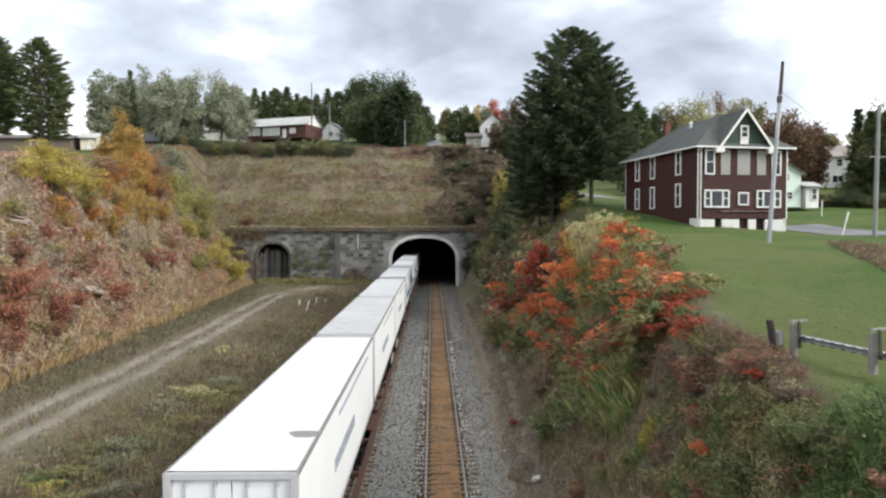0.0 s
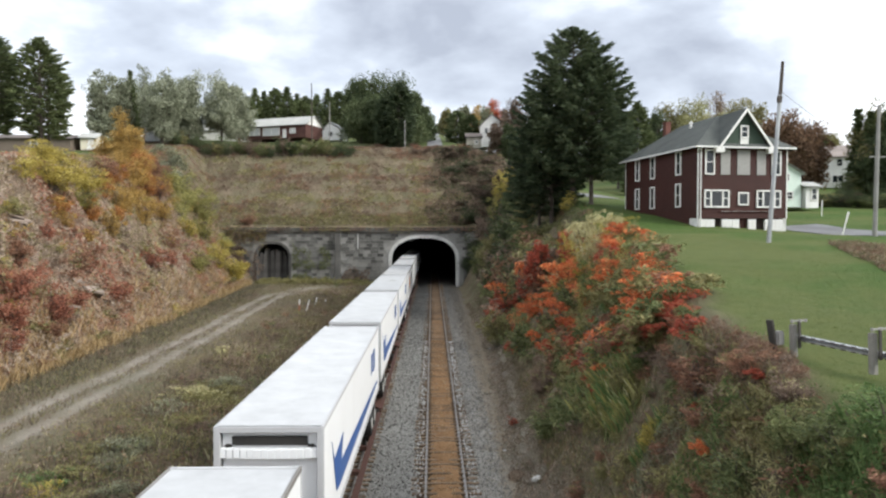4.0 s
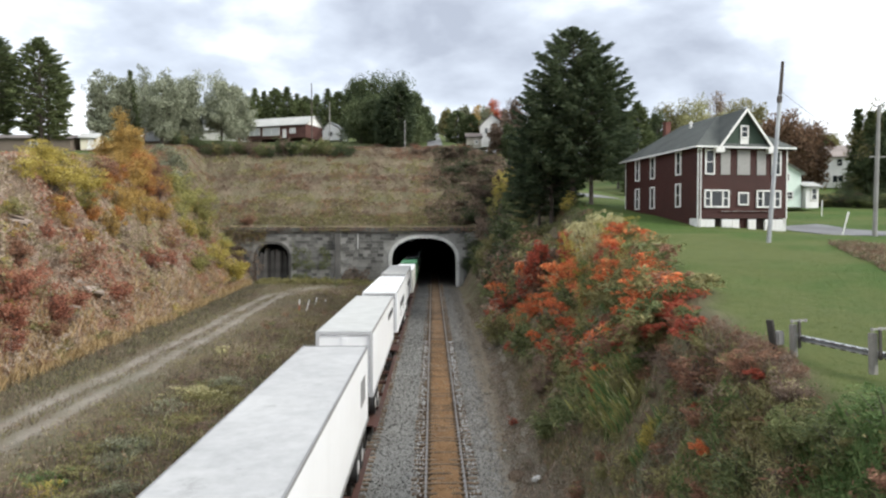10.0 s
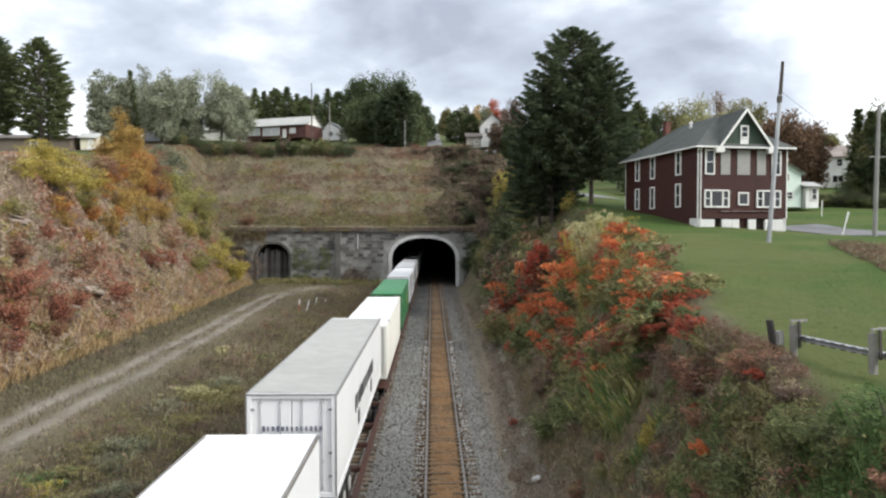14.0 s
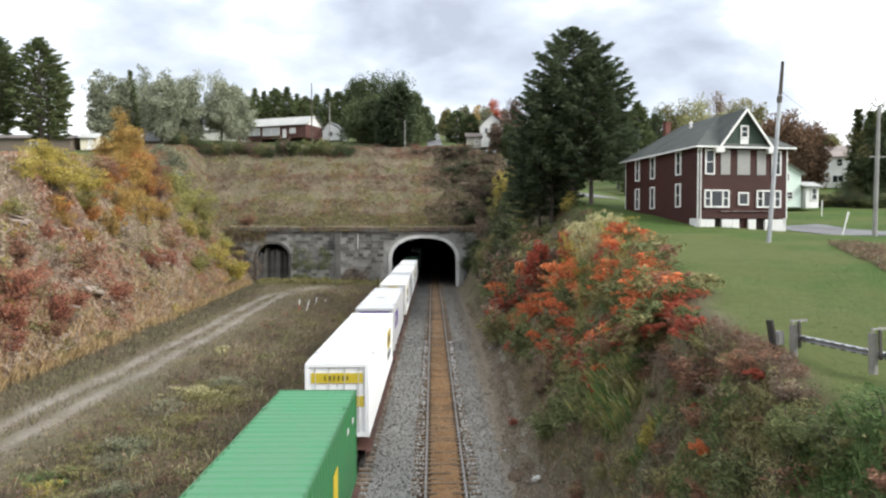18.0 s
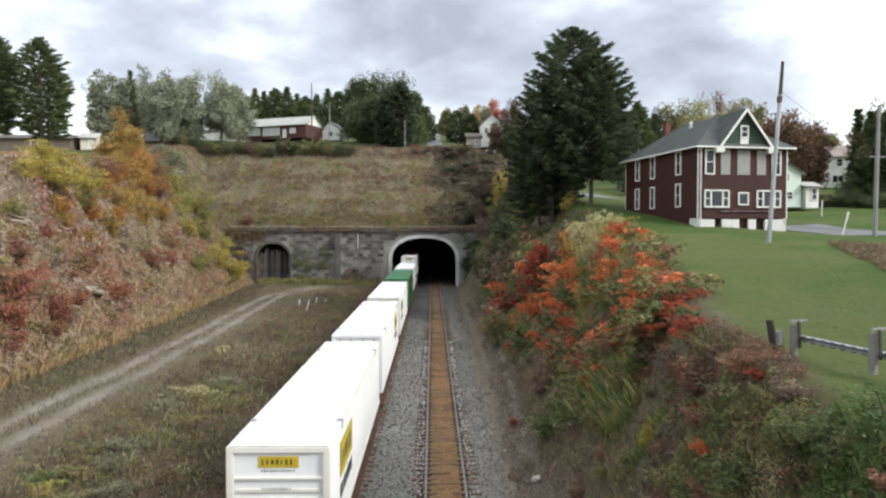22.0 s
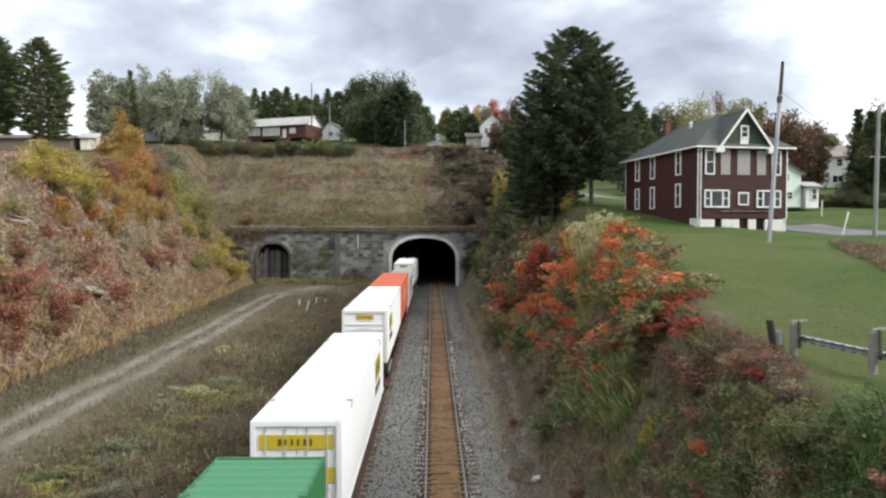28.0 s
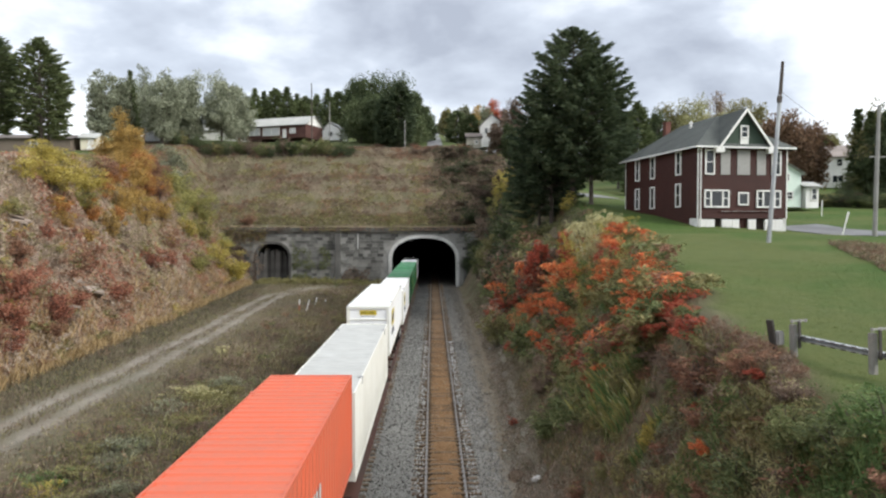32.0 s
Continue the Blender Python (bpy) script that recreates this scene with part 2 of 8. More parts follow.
def ground(x, y):
    x, y = np.asarray(x, float), np.asarray(y, float)
    floor = np.where(x < -6.2, 0.1 + 0.5 * np.clip((-6.2 - x) / 12, 0, 1), -0.3)
    floor = floor + np.where(x < -7.5, 0.12 * wobble(x, y, 0.5, 2), 0)
    # wheel ruts of the dirt road
    rx = road_x(y)
    rut = np.exp(-((np.abs(x - rx) - 0.95) / 0.35) ** 2)
    floor = floor - np.where(x < -8, 0.1 * rut, 0)
    foot = right_toe(y) + 0.4 * wobble(x * 0.2, y, 0.8, 2)
    r = np.maximum(right_slope(y) * (x - foot), np.where(x < foot + 1.0, 0.42 * (x - foot + 1.15) - 0.33, -9))
    l = left_slope(y) * (left_toe(y) - x)
    l = l + np.clip(l, 0, 6) * 0.13 * wobble(x, y, 0.9, 5) + np.clip(l, 0, 3) * 0.25 * wobble(x, y, 2.3, 9)
    r = r + np.clip(r, 0, 4) * 0.12 * wobble(x, y, 0.9, 3)
    p = np.where(y > PORTAL_Y + 0.7, 9.75 + 0.54 * (y - PORTAL_Y - 0.7) + 0.3 * wobble(x, y, 0.45, 1), -50)
    cut = np.maximum(np.maximum(floor, np.maximum(r, l)), p)
    k = 0.8
    n = natural(x, y) + 0.15 * wobble(x, y, 0.35, 4)
    h = np.clip(0.5 + 0.5 * (cut - n) / k, 0, 1)
    return cut * (1 - h) + n * h - k * h * (1 - h)


def road_x(y):
    return np.interp(y, [-50, 30, 60, 85, 95, 103, 108, 114], [-18.7, -18.8, -19.6, -21.0, -21.2, -19.5, -16.0, -9.0])


def gz(x, y):
    return float(ground(x, y))


# ---- ground materials ----
def ground_material():
    m, nt, b = shader("earth_and_grass", 0.95, 0.0, 0.15)
    pos = world_pos(nt)
    a = nt.nodes.new("ShaderNodeVertexColor"); a.layer_name = "cover"
    sep = nt.nodes.new("ShaderNodeSeparateColor")
    nt.links.new(a.outputs[0], sep.inputs[0])
    n1, n2, n3 = noise_node(nt, pos, 0.25, 6, 0.6), noise_node(nt, pos, 1.6, 8, 0.7), noise_node(nt, pos, 9.0, 8, 0.75)
    n0 = noise_node(nt, pos, 0.09, 5, 0.6)
    dry = mix_node(nt, 0.5, ramp_node(nt, n2, [(0.3, (0.07, 0.058, 0.04)), (0.5, (0.14, 0.115, 0.08)), (0.7, (0.26, 0.215, 0.15))]),
                   ramp_node(nt, n1, [(0.35, (0.09, 0.092, 0.045)), (0.5, (0.14, 0.11, 0.072)), (0.68, (0.25, 0.185, 0.13))]))
    dry = mix_node(nt, ramp_node(nt, n0, [(0.4, (0, 0, 0)), (0.62, (0.5, 0.5, 0.5))]), dry, (0.115, 0.115, 0.06))
    lawn = mix_node(nt, 0.5, ramp_node(nt, n1, [(0.36, (0.048, 0.098, 0.022)), (0.52, (0.07, 0.124, 0.028)), (0.66, (0.15, 0.153, 0.054))]),
                    ramp_node(nt, n3, [(0.3, (0.046, 0.086, 0.021)), (0.7, (0.105, 0.146, 0.04))]))
    rock = mix_node(nt, 0.55, ramp_node(nt, n2, [(0.3, (0.11, 0.085, 0.075)), (0.5, (0.27, 0.2, 0.165)), (0.68, (0.45, 0.36, 0.3))]),
                    ramp_node(nt, n3, [(0.3, (0.13, 0.09, 0.075)), (0.6, (0.3, 0.225, 0.19)), (0.8, (0.5, 0.41, 0.34))]))
    road = mix_node(nt, 0.5, ramp_node(nt, n2, [(0.3, (0.22, 0.195, 0.17)), (0.7, (0.4, 0.36, 0.315))]),
                    ramp_node(nt, n3, [(0.3, (0.2, 0.175, 0.15)), (0.75, (0.44, 0.4, 0.35))]))
    # low russet and olive cover between the rocks
    nr, no = noise_node(nt, pos, 0.55, 6, 0.65), noise_node(nt, pos, 0.38, 7, 0.65)
    rock = mix_node(nt, ramp_node(nt, nr, [(0.47, (0, 0, 0)), (0.6, (0.75, 0.75, 0.75))]), rock, ramp_node(nt, n3, [(0.3, (0.17, 0.09, 0.06)), (0.7, (0.45, 0.25, 0.17))]))
    rock = mix_node(nt, ramp_node(nt, no, [(0.5, (0, 0, 0)), (0.64, (0.8, 0.8, 0.8))]), rock, ramp_node(nt, n3, [(0.3, (0.15, 0.135, 0.06)), (0.7, (0.38, 0.33, 0.17))]))
    lawn = mix_node(nt, ramp_node(nt, n0, [(0.43, (0, 0, 0)), (0.57, (0.7, 0.7, 0.7))]), lawn, (0.175, 0.155, 0.07))
    lawn = mix_node(nt, 0.4, lawn, ramp_node(nt, n2, [(0.35, (0.045, 0.088, 0.024)), (0.65, (0.118, 0.135, 0.045))]))
    lawn = mix_node(nt, 1.0, lawn, (0.86, 0.93, 0.84), 'MULTIPLY')
    c = mix_node(nt, sep.outputs[0], dry, lawn)
    c = mix_node(nt, sep.outputs[1], c, rock)
    c = mix_node(nt, sep.outputs[2], c, road)
    nt.links.new(c, b.inputs["Base Color"])
    h = nt.nodes.new("ShaderNodeMath"); h.operation = 'ADD'
    nt.links.new(n2, h.inputs[0]); nt.links.new(n3, h.inputs[1])
    bump(nt, b, h.outputs[0], 0.12, 0.7)
    return m


M_GROUND = ground_material()


def soot_near_mouth(nt, pos, col, soot):
    """Uneven soot and brake dust, thick at the tunnel mouth and thinning out along the track."""
    sep = nt.nodes.new("ShaderNodeSeparateXYZ"); nt.links.new(pos, sep.inputs[0])
    n = noise_node(nt, pos, 0.35, 6, 0.65)
    add = nt.nodes.new("ShaderNodeMath"); add.operation = 'MULTIPLY_ADD'; add.inputs[1].default_value = 60.0
    nt.links.new(n, add.inputs[0]); nt.links.new(sep.outputs[1], add.inputs[2])
    mr = nt.nodes.new("ShaderNodeMapRange")
    mr.inputs["From Min"].default_value = 75.0; mr.inputs["From Max"].default_value = 150.0; mr.inputs["To Max"].default_value = 0.85
    nt.links.new(add.outputs[0], mr.inputs["Value"])
    return mix_node(nt, mr.outputs[0], col, soot)


def track_bed(name, dark, light, big, small, soot):
    m, nt, b = shader(name, 0.95, 0.0, 0.25)
    pos = world_pos(nt)
    n1, n2 = noise_node(nt, pos, big), noise_node(nt, pos, small, 6, 0.7)
    mid = tuple((p + q) / 2 for p, q in zip(dark, light))
    c = mix_node(nt, 0.5, ramp_node(nt, n1, [(0.35, dark), (0.65, light)]), ramp_node(nt, n2, [(0.3, tuple(0.6 * k for k in mid)), (0.7, tuple(1.3 * k for k in mid))]))
    nt.links.new(soot_near_mouth(nt, pos, c, soot), b.inputs["Base Color"])
    bump(nt, b, n2, 0.05)
    return m


M_BALLAST = track_bed("grey_ballast", (0.19, 0.185, 0.17), (0.4, 0.39, 0.36), 0.4, 16, (0.085, 0.083, 0.077))
M_RUSTBED = track_bed("rusty_brown_bed", (0.2, 0.11, 0.052), (0.39, 0.228, 0.11), 0.5, 7, (0.1, 0.068, 0.045))


def gravel_dirt():
    """Grey gravel by the rail that gives way to brown soil and rotted leaves towards the bank."""
    m, nt, b = shader("dusty_gravel", 0.95, 0.0, 0.25)
    pos = world_pos(nt)
    n1, n2, n3 = noise_node(nt, pos, 0.8, 6), noise_node(nt, pos, 14, 6, 0.7), noise_node(nt, pos, 2.2, 7, 0.7)
    c = mix_node(nt, 0.5, ramp_node(nt, n1, [(0.35, (0.19, 0.176, 0.15)), (0.65, (0.38, 0.355, 0.31))]), ramp_node(nt, n2, [(0.3, (0.13, 0.122, 0.108)), (0.7, (0.44, 0.415, 0.375))]))
    soil = mix_node(nt, 0.5, ramp_node(nt, n3, [(0.3, (0.12, 0.095, 0.066)), (0.7, (0.3, 0.24, 0.165))]), ramp_node(nt, n2, [(0.3, (0.1, 0.082, 0.06)), (0.7, (0.31, 0.255, 0.185))]))
    sep = nt.nodes.new("ShaderNodeSeparateXYZ"); nt.links.new(pos, sep.inputs[0])
    add = nt.nodes.new("ShaderNodeMath"); add.operation = 'MULTIPLY_ADD'; add.inputs[1].default_value = 3.2
    nt.links.new(n3, add.inputs[0]); nt.links.new(sep.outputs[0], add.inputs[2])
    mr = nt.nodes.new("ShaderNodeMapRange"); mr.interpolation_type = 'SMOOTHSTEP'
    mr.inputs["From Min"].default_value = 3.7; mr.inputs["From Max"].default_value = 5.2
    nt.links.new(add.outputs[0], mr.inputs["Value"])
    c = soot_near_mouth(nt, pos, mix_node(nt, mr.outputs[0], c, soil), (0.09, 0.082, 0.07))
    nt.links.new(c, b.inputs["Base Color"])
    bump(nt, b, n2, 0.05)
    return m


M_DARKBED = gravel_dirt()
M_TIE = surface("weathered_oak_sleeper", (0.125, 0.088, 0.058), (0.27, 0.195, 0.13), 1.5, 14, 0.9, 0, 0.01, vary=0.35)
M_RAIL = surface("worn_rail_steel", (0.2, 0.175, 0.155), (0.42, 0.41, 0.4), 3, 20, 0.4, 0.35, 0.002)
M_STONE = surface("soot_grey_ashlar", (0.09, 0.088, 0.082), (0.26, 0.253, 0.235), 0.35, 5, 0.92, 0, 0.03, vary=0.55, stain=(0.05, 0.05, 0.045))
M_COPING = surface("weathered_dark_coping", (0.05, 0.05, 0.043), (0.12, 0.117, 0.105), 0.5, 6, 0.95, 0, 0.04, vary=0.35, stain=(0.04, 0.045, 0.03))
M_MORTAR = surface("dark_mortar", (0.07, 0.067, 0.063), (0.15, 0.145, 0.137), 0.8, 9, 0.95, 0, 0.02)
M_CONCRETE = surface("pale_concrete", (0.42, 0.415, 0.4), (0.68, 0.67, 0.64), 0.5, 9, 0.9, 0, 0.01, stain=(0.16, 0.15, 0.13))
M_JOINT = surface("pale_lime_joint", (0.2, 0.197, 0.185), (0.4, 0.39, 0.365), 0.5, 7, 0.95, 0, 0.02, stain=(0.07, 0.068, 0.062))
# soot, darkened further: the shade of the tunnel's depth is in this colour
M_SOOTSHADE = surface("sooty_shaded_lining", (0.01, 0.01, 0.01), (0.03, 0.029, 0.028), 0.4, 6, 0.95, 0, 0.03)


def cover_masks(x, y, z):
    lawn = np.zeros_like(x); rock = np.zeros_like(x); road = np.zeros_like(x)
    n = natural(x, y)
    on_top = np.clip((z - n + 0.9) / 0.7, 0, 1)
    edge = 0.5 * wobble(x, y, 0.5, 6) + 0.35 * wobble(x, y, 1.3, 8)
    # mown lawn on the east side, and a playing field on the west side
    lawn = np.where((x > 4) & (y < 112), on_top * np.clip((x - np.interp(y, [0, 11, 16, 26, 42, 50, 60], [6.1, 6.3, 6.9, 9.3, 13.0, 13.6, 12.5]) + edge) / 0.8, 0, 1), 0)
    lawn = np.where((x > 22) & (y >= 112) & (y < 160), 0.9, lawn)
    lawn = np.where((x < -40) & (y < 120), on_top * np.clip((-x - 38.5 + 2 * edge) / 2, 0, 1), lawn)
    lawn = np.where((y > 156), np.clip((y - 156) / 6, 0, 1) * 0.8, lawn)
    # scrub along the foot of the west bank is greener
    f = left_toe(y) - x
    lawn = np.where((x < -10) & (x > -30) & (y < 117), 0.25 * np.clip(0.5 + wobble(x, y, 0.4, 7), 0, 1) * np.exp(-((f + 2.0) / 2.0) ** 2) + 0.18 * np.clip(wobble(x, y, 0.7, 3), 0, 1), lawn)
    rock = np.where((x < -20) & (y < 117), np.clip(f / 1.0, 0, 1) * np.clip((n - z + 0.3) / 2.0, 0, 1) * (0.75 + 0.25 * wobble(x, y, 0.8, 2)), 0)
    rr = np.abs(x - road_x(y))
    rut = np.maximum(np.exp(-((rr - 0.95) / 0.55) ** 2), 0.5 * np.exp(-(rr / 2.1) ** 4))
    road = np.where((x < -7) & (x > -26) & (y < 116), np.clip(rut * (0.75 + 0.35 * wobble(x, y, 0.9, 1)), 0, 1), 0)
    foot = x - right_toe(y)
    road = np.where((x > 2) & (y < 75), 0.6 * np.clip((foot + 1.2) / 0.5, 0, 1) * np.clip((0.9 + 0.5 * wobble(x, y, 0.9, 4) - foot) / 0.6, 0, 1) * (0.7 + 0.3 * wobble(x, y, 1.9, 8)), road)
    return lawn, np.clip(rock, 0, 1), np.clip(road, 0, 1)


def build_ground():
    xs = np.concatenate([[-1500, -700, -400, -260, -180, -130, -100, -85, -74, -66, -60], np.arange(-56, -46, 1.5), np.arange(-46, -6.5, 0.42),
                         np.arange(-6.2, 3.1, 1.5), np.arange(3.2, 18, 0.42), np.arange(18.2, 42, 1.0), np.arange(43, 80, 3),
                         [85, 95, 110, 130, 160, 200, 260, 400, 700, 1500]])
    ys = np.concatenate([[-1500, -800, -500, -300, -200, -120, -80, -50, -30, -20, -12, -6], np.arange(-2, 60, 0.55), np.arange(60.2, 116.8, 0.75),
                         [117.0, 117.25, 117.71, 118.3], np.arange(119, 158, 0.9), np.arange(159, 180, 2.5), [184, 190, 200, 215, 235, 260, 300, 350, 430, 550, 700, 1000, 1500, 3000]])
    X, Y = np.meshgrid(xs, ys)
    Z = ground(X, Y)
    near = (np.abs(X) < 60) & (Y < 160) & (Y > -5)
    rough = 0.05 * wobble(X, Y, 3.1, 12) + 0.04 * wobble(X, Y, 5.3, 15)
    Z = Z + np.where(near & (X < -7), rough, 0)
    far = np.clip((Y - 700) / 2300, 0, 1)
    Z = Z - 60 * far
    nx, ny = len(xs), len(ys)
    idx = np.arange(nx * ny).reshape(ny, nx)
    # the sheet is open where the tunnel wall stands
    faces = []
    for j in range(ny - 1):
        yc = (ys[j] + ys[j + 1]) / 2
        for i in range(nx - 1):
            xc = (xs[i] + xs[i + 1]) / 2
            if 117.2 < yc < 117.75 and -34.3 < xc < 8.6:
                continue
            faces.append((idx[j, i], idx[j, i + 1], idx[j + 1, i + 1], idx[j + 1, i]))
    me = bpy.data.meshes.new("ground")
    me.from_pydata(np.stack([X, Y, Z], -1).reshape(-1, 3).tolist(), [], [tuple(int(k) for k in f) for f in faces])
    me.materials.append(M_GROUND)
    lawn, rock, road = cover_masks(X.ravel(), Y.ravel(), Z.ravel())
    at = me.color_attributes.new("cover", 'FLOAT_COLOR', 'POINT')
    at.data.foreach_set("color", np.stack([lawn, rock, road, np.ones_like(lawn)], -1).astype(np.float32).ravel())
    me.polygons.foreach_set("use_smooth", [True] * len(me.polygons))
    tagged(new("ground", me), "grassy railway cutting with brown banks and green lawn", "ground", kind="structure")


build_ground()


# ---- tracks ----
def build_track(cx, label):
    t = thing("railway_track", pose(cx, 0, 0), label, "track", "tracks side by side", "structure")
    for s in (-0.7525, 0.7525):
        b = Builder()
        b.prism([(s - 0.07, -0.17), (s + 0.07, -0.17), (s + 0.07, -0.15), (s + 0.012, -0.13), (s + 0.012, -0.05), (s + 0.036, -0.04),
                 (s + 0.036, -0.006), (s + 0.028, 0), (s - 0.028, 0), (s - 0.036, -0.006), (s - 0.036, -0.04), (s - 0.012, -0.05),
                 (s - 0.012, -0.13), (s - 0.07, -0.15)], -470, 560)
        part("rail", b.mesh("rail", M_RAIL), t)
    return t


track_b = build_track(0.50, "rusty single railway track on wooden sleepers")

def bed_strip(name, x0, x1, z, mat, label, crown=0.0):
    """A long raked bed with a slightly uneven surface."""
    ys = np.concatenate([[-470, -100, -20], np.arange(0, 118, 0.5), [125, 150, 250, 555]])
    xs = np.linspace(x0, x1, max(4, int((x1 - x0) / 0.22)))
    X, Y = np.meshgrid(xs, ys)
    edge = np.minimum(X - x0, x1 - X)
    Z = z + 0.03 * wobble(X, Y, 2.9, x0) + 0.02 * wobble(X, Y, 6.1, 3) - 0.22 * np.clip(1 - edge / 0.25, 0, 1)
    n, k = Y.shape
    faces = [(j * k + i, j * k + i + 1, (j + 1) * k + i + 1, (j + 1) * k + i) for j in range(n - 1) for i in range(k - 1)]
    me = bpy.data.meshes.new(name)
    me.from_pydata(np.stack([X, Y, Z], -1).reshape(-1, 3).tolist(), [], faces)
    me.materials.append(mat)
    me.polygons.foreach_set("use_smooth", [True] * len(me.polygons))
    return tagged(new(name, me), label, "track bed", kind="structure")


bed_strip("ballast_bed", -6.3, -0.42, -0.14, M_BALLAST, "grey crushed stone ballast between the tracks")
bed_strip("rusty_bed", -0.28, 1.30, -0.112, M_RUSTBED, "rust-brown fouled ballast between the rails")
bed_strip("gravel_bed", 1.22, 5.6, -0.15, M_DARKBED, "dark dusty gravel beside the rusty track")
track_a = build_track(-3.75, "railway track under the passing freight train")


# ---- tunnel portal ----
def arch_outline(cx, half, spring, rise, foot, seg=28):
    pts = [(cx - half, foot)]
    for i in range(seg + 1):
        a = math.pi - math.pi * i / seg
        pts.append((cx + half * math.copysign(abs(math.cos(a)) ** 0.82, math.cos(a)), spring + rise * abs(math.sin(a)) ** 0.9))
    pts.append((cx + half, foot))
    return pts


TCX, THALF, TSPRING, TRISE = -1.42, 5.42, 4.4, 3.72
SCX, SHALF, SSPRING, SRISE = -27.0, 2.72, 4.6, 2.6
WALL_L, WALL_R, WALL_TOP = -34.5, 8.8, 9.15


def wall_strip(b, openings, x0, x1, lo, hi, y0, y1, mi=0):
    """A wall along x between two heights, with arched openings right through it."""
    xs = sorted({x0, x1, *[k for o in openings for k, _ in o if x0 < k < x1]})

    def soffit(x):
        for o in openings:
            if o[0][0] - 1e-6 <= x <= o[-1][0] + 1e-6:
                pts = sorted(o[1:-1])
                return float(np.interp(x, [p[0] for p in pts], [p[1] for p in pts]))
        return lo
    for a, c in zip(xs, xs[1:]):
        mid = (a + c) / 2
        inside = any(o[0][0] < mid < o[-1][0] for o in openings)
        za, zc = (soffit(a), soffit(c)) if inside else (lo, lo)
        b.quad((a, y0, za), (c, y0, zc), (c, y0, hi), (a, y0, hi), mi)
        b.quad((a, y1, za), (c, y1, zc), (c, y1, hi), (a, y1, hi), mi)
        b.quad((a, y0, hi), (c, y0, hi), (c, y1, hi), (a, y1, hi), mi)
        # soffit in slot 1, whose near-black includes shade inside the arch
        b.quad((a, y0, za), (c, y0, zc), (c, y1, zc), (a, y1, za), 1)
    for o in openings:
        for k in (o[0], o[-1]):
            top = o[1][1] if k is o[0] else o[-2][1]
            # jambs likewise: soot with the opening's shade in the colour
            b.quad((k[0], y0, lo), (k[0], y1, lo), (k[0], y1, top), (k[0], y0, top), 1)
    b.quad((x0, y0, lo), (x0, y1, lo), (x0, y1, hi), (x0, y0, hi), mi)
    b.quad((x1, y0, lo), (x1, y1, lo), (x1, y1, hi), (x1, y0, hi), mi)


main_arch = arch_outline(TCX, THALF, TSPRING, TRISE, -0.6)
side_arch = arch_outline(SCX, SHALF, SSPRING, SRISE, -0.6, 20)
portal = thing("tunnel_portal", pose(0, PORTAL_Y, 0), "soot-stained stone tunnel portal with pale arch ring", "tunnel portal", kind="structure")
b = Builder()
wall_strip(b, [side_arch, main_arch], WALL_L, WALL_R, -0.6, WALL_TOP, 0.06, 1.4)
part("wall", b.mesh("portal_wall", [M_JOINT, M_SOOTSHADE]), portal)
b = Builder()
b.box((-12.85, 0.72, WALL_TOP + 0.3), (WALL_R - WALL_L - 0.1, 1.25, 0.66))
part("coping_core", b.mesh("coping_core", M_MORTAR), portal)
# coping of single weathered stones in two courses, slightly out of line
crng = random.Random(12)
for zc, hc, yc, dc, ln in ((WALL_TOP + 0.12, 0.23, 0.5, 1.9, 1.5), (WALL_TOP + 0.45, 0.5, 0.55, 1.6, 1.15)):
    x = WALL_L
    while x < WALL_R - 0.3:
        w = min(ln * crng.uniform(0.75, 1.25), WALL_R - x)
        b = Builder()
        b.box((0, 0, 0), (w - 0.03, dc, hc))
        part("coping_stone", b.mesh("coping_stone", M_COPING, 0.035), portal, at=pose(x + w / 2, yc + crng.uniform(-0.06, 0.05), zc + crng.uniform(-0.025, 0.03), crng.uniform(-0.8, 0.8), crng.uniform(-0.8, 0.8), 0))
        x += w


def ring(b, inner, outer, y0, y1):
    for (p, q), (r, s) in zip(zip(inner, inner[1:]), zip(outer, outer[1:])):
        b.quad((*[p[0]], y0, p[1]), (q[0], y0, q[1]), (s[0], y0, s[1]), (r[0], y0, r[1]))
        b.quad((p[0], y0, p[1]), (q[0], y0, q[1]), (q[0], y1, q[1]), (p[0], y1, p[1]))
        b.quad((r[0], y0, r[1]), (s[0], y0, s[1]), (s[0], y1, s[1]), (r[0], y1, r[1]))


b = Builder()
ring(b, arch_outline(TCX, THALF - 0.02, TSPRING, TRISE - 0.02, -0.6), arch_outline(TCX, THALF + 0.58, TSPRING, TRISE + 0.54, -0.6), -0.16, 0.12)
part("arch_ring", b.mesh("arch_ring", M_CONCRETE), portal, "pale concrete arch ring")
b = Builder()
ring(b, arch_outline(SCX, SHALF - 0.02, SSPRING, SRISE - 0.02, -0.6, 20), arch_outline(SCX, SHALF + 0.34, SSPRING, SRISE + 0.34, -0.6, 20), -0.06, 1.45)
part("side_arch_ring", b.mesh("side_arch_ring", M_MORTAR), portal)
# stepped buttress and a pale drain pipe
b = Builder()
b.box((-16.0, -0.3, 4.2), (0.9, 0.75, 9.4)).box((-16.0, -0.45, 0.8), (1.3, 1.0, 2.4))
part("buttress", b.mesh("buttress", M_MORTAR, 0.05), portal)
b = Builder()
b.tube((-12.6, -0.12, 6.2), (-12.6, -0.12, 8.9), 0.09, 0.09, 8)
part("drain_pipe", b.mesh("drain_pipe", M_CONCRETE), portal, "pale drain pipe")


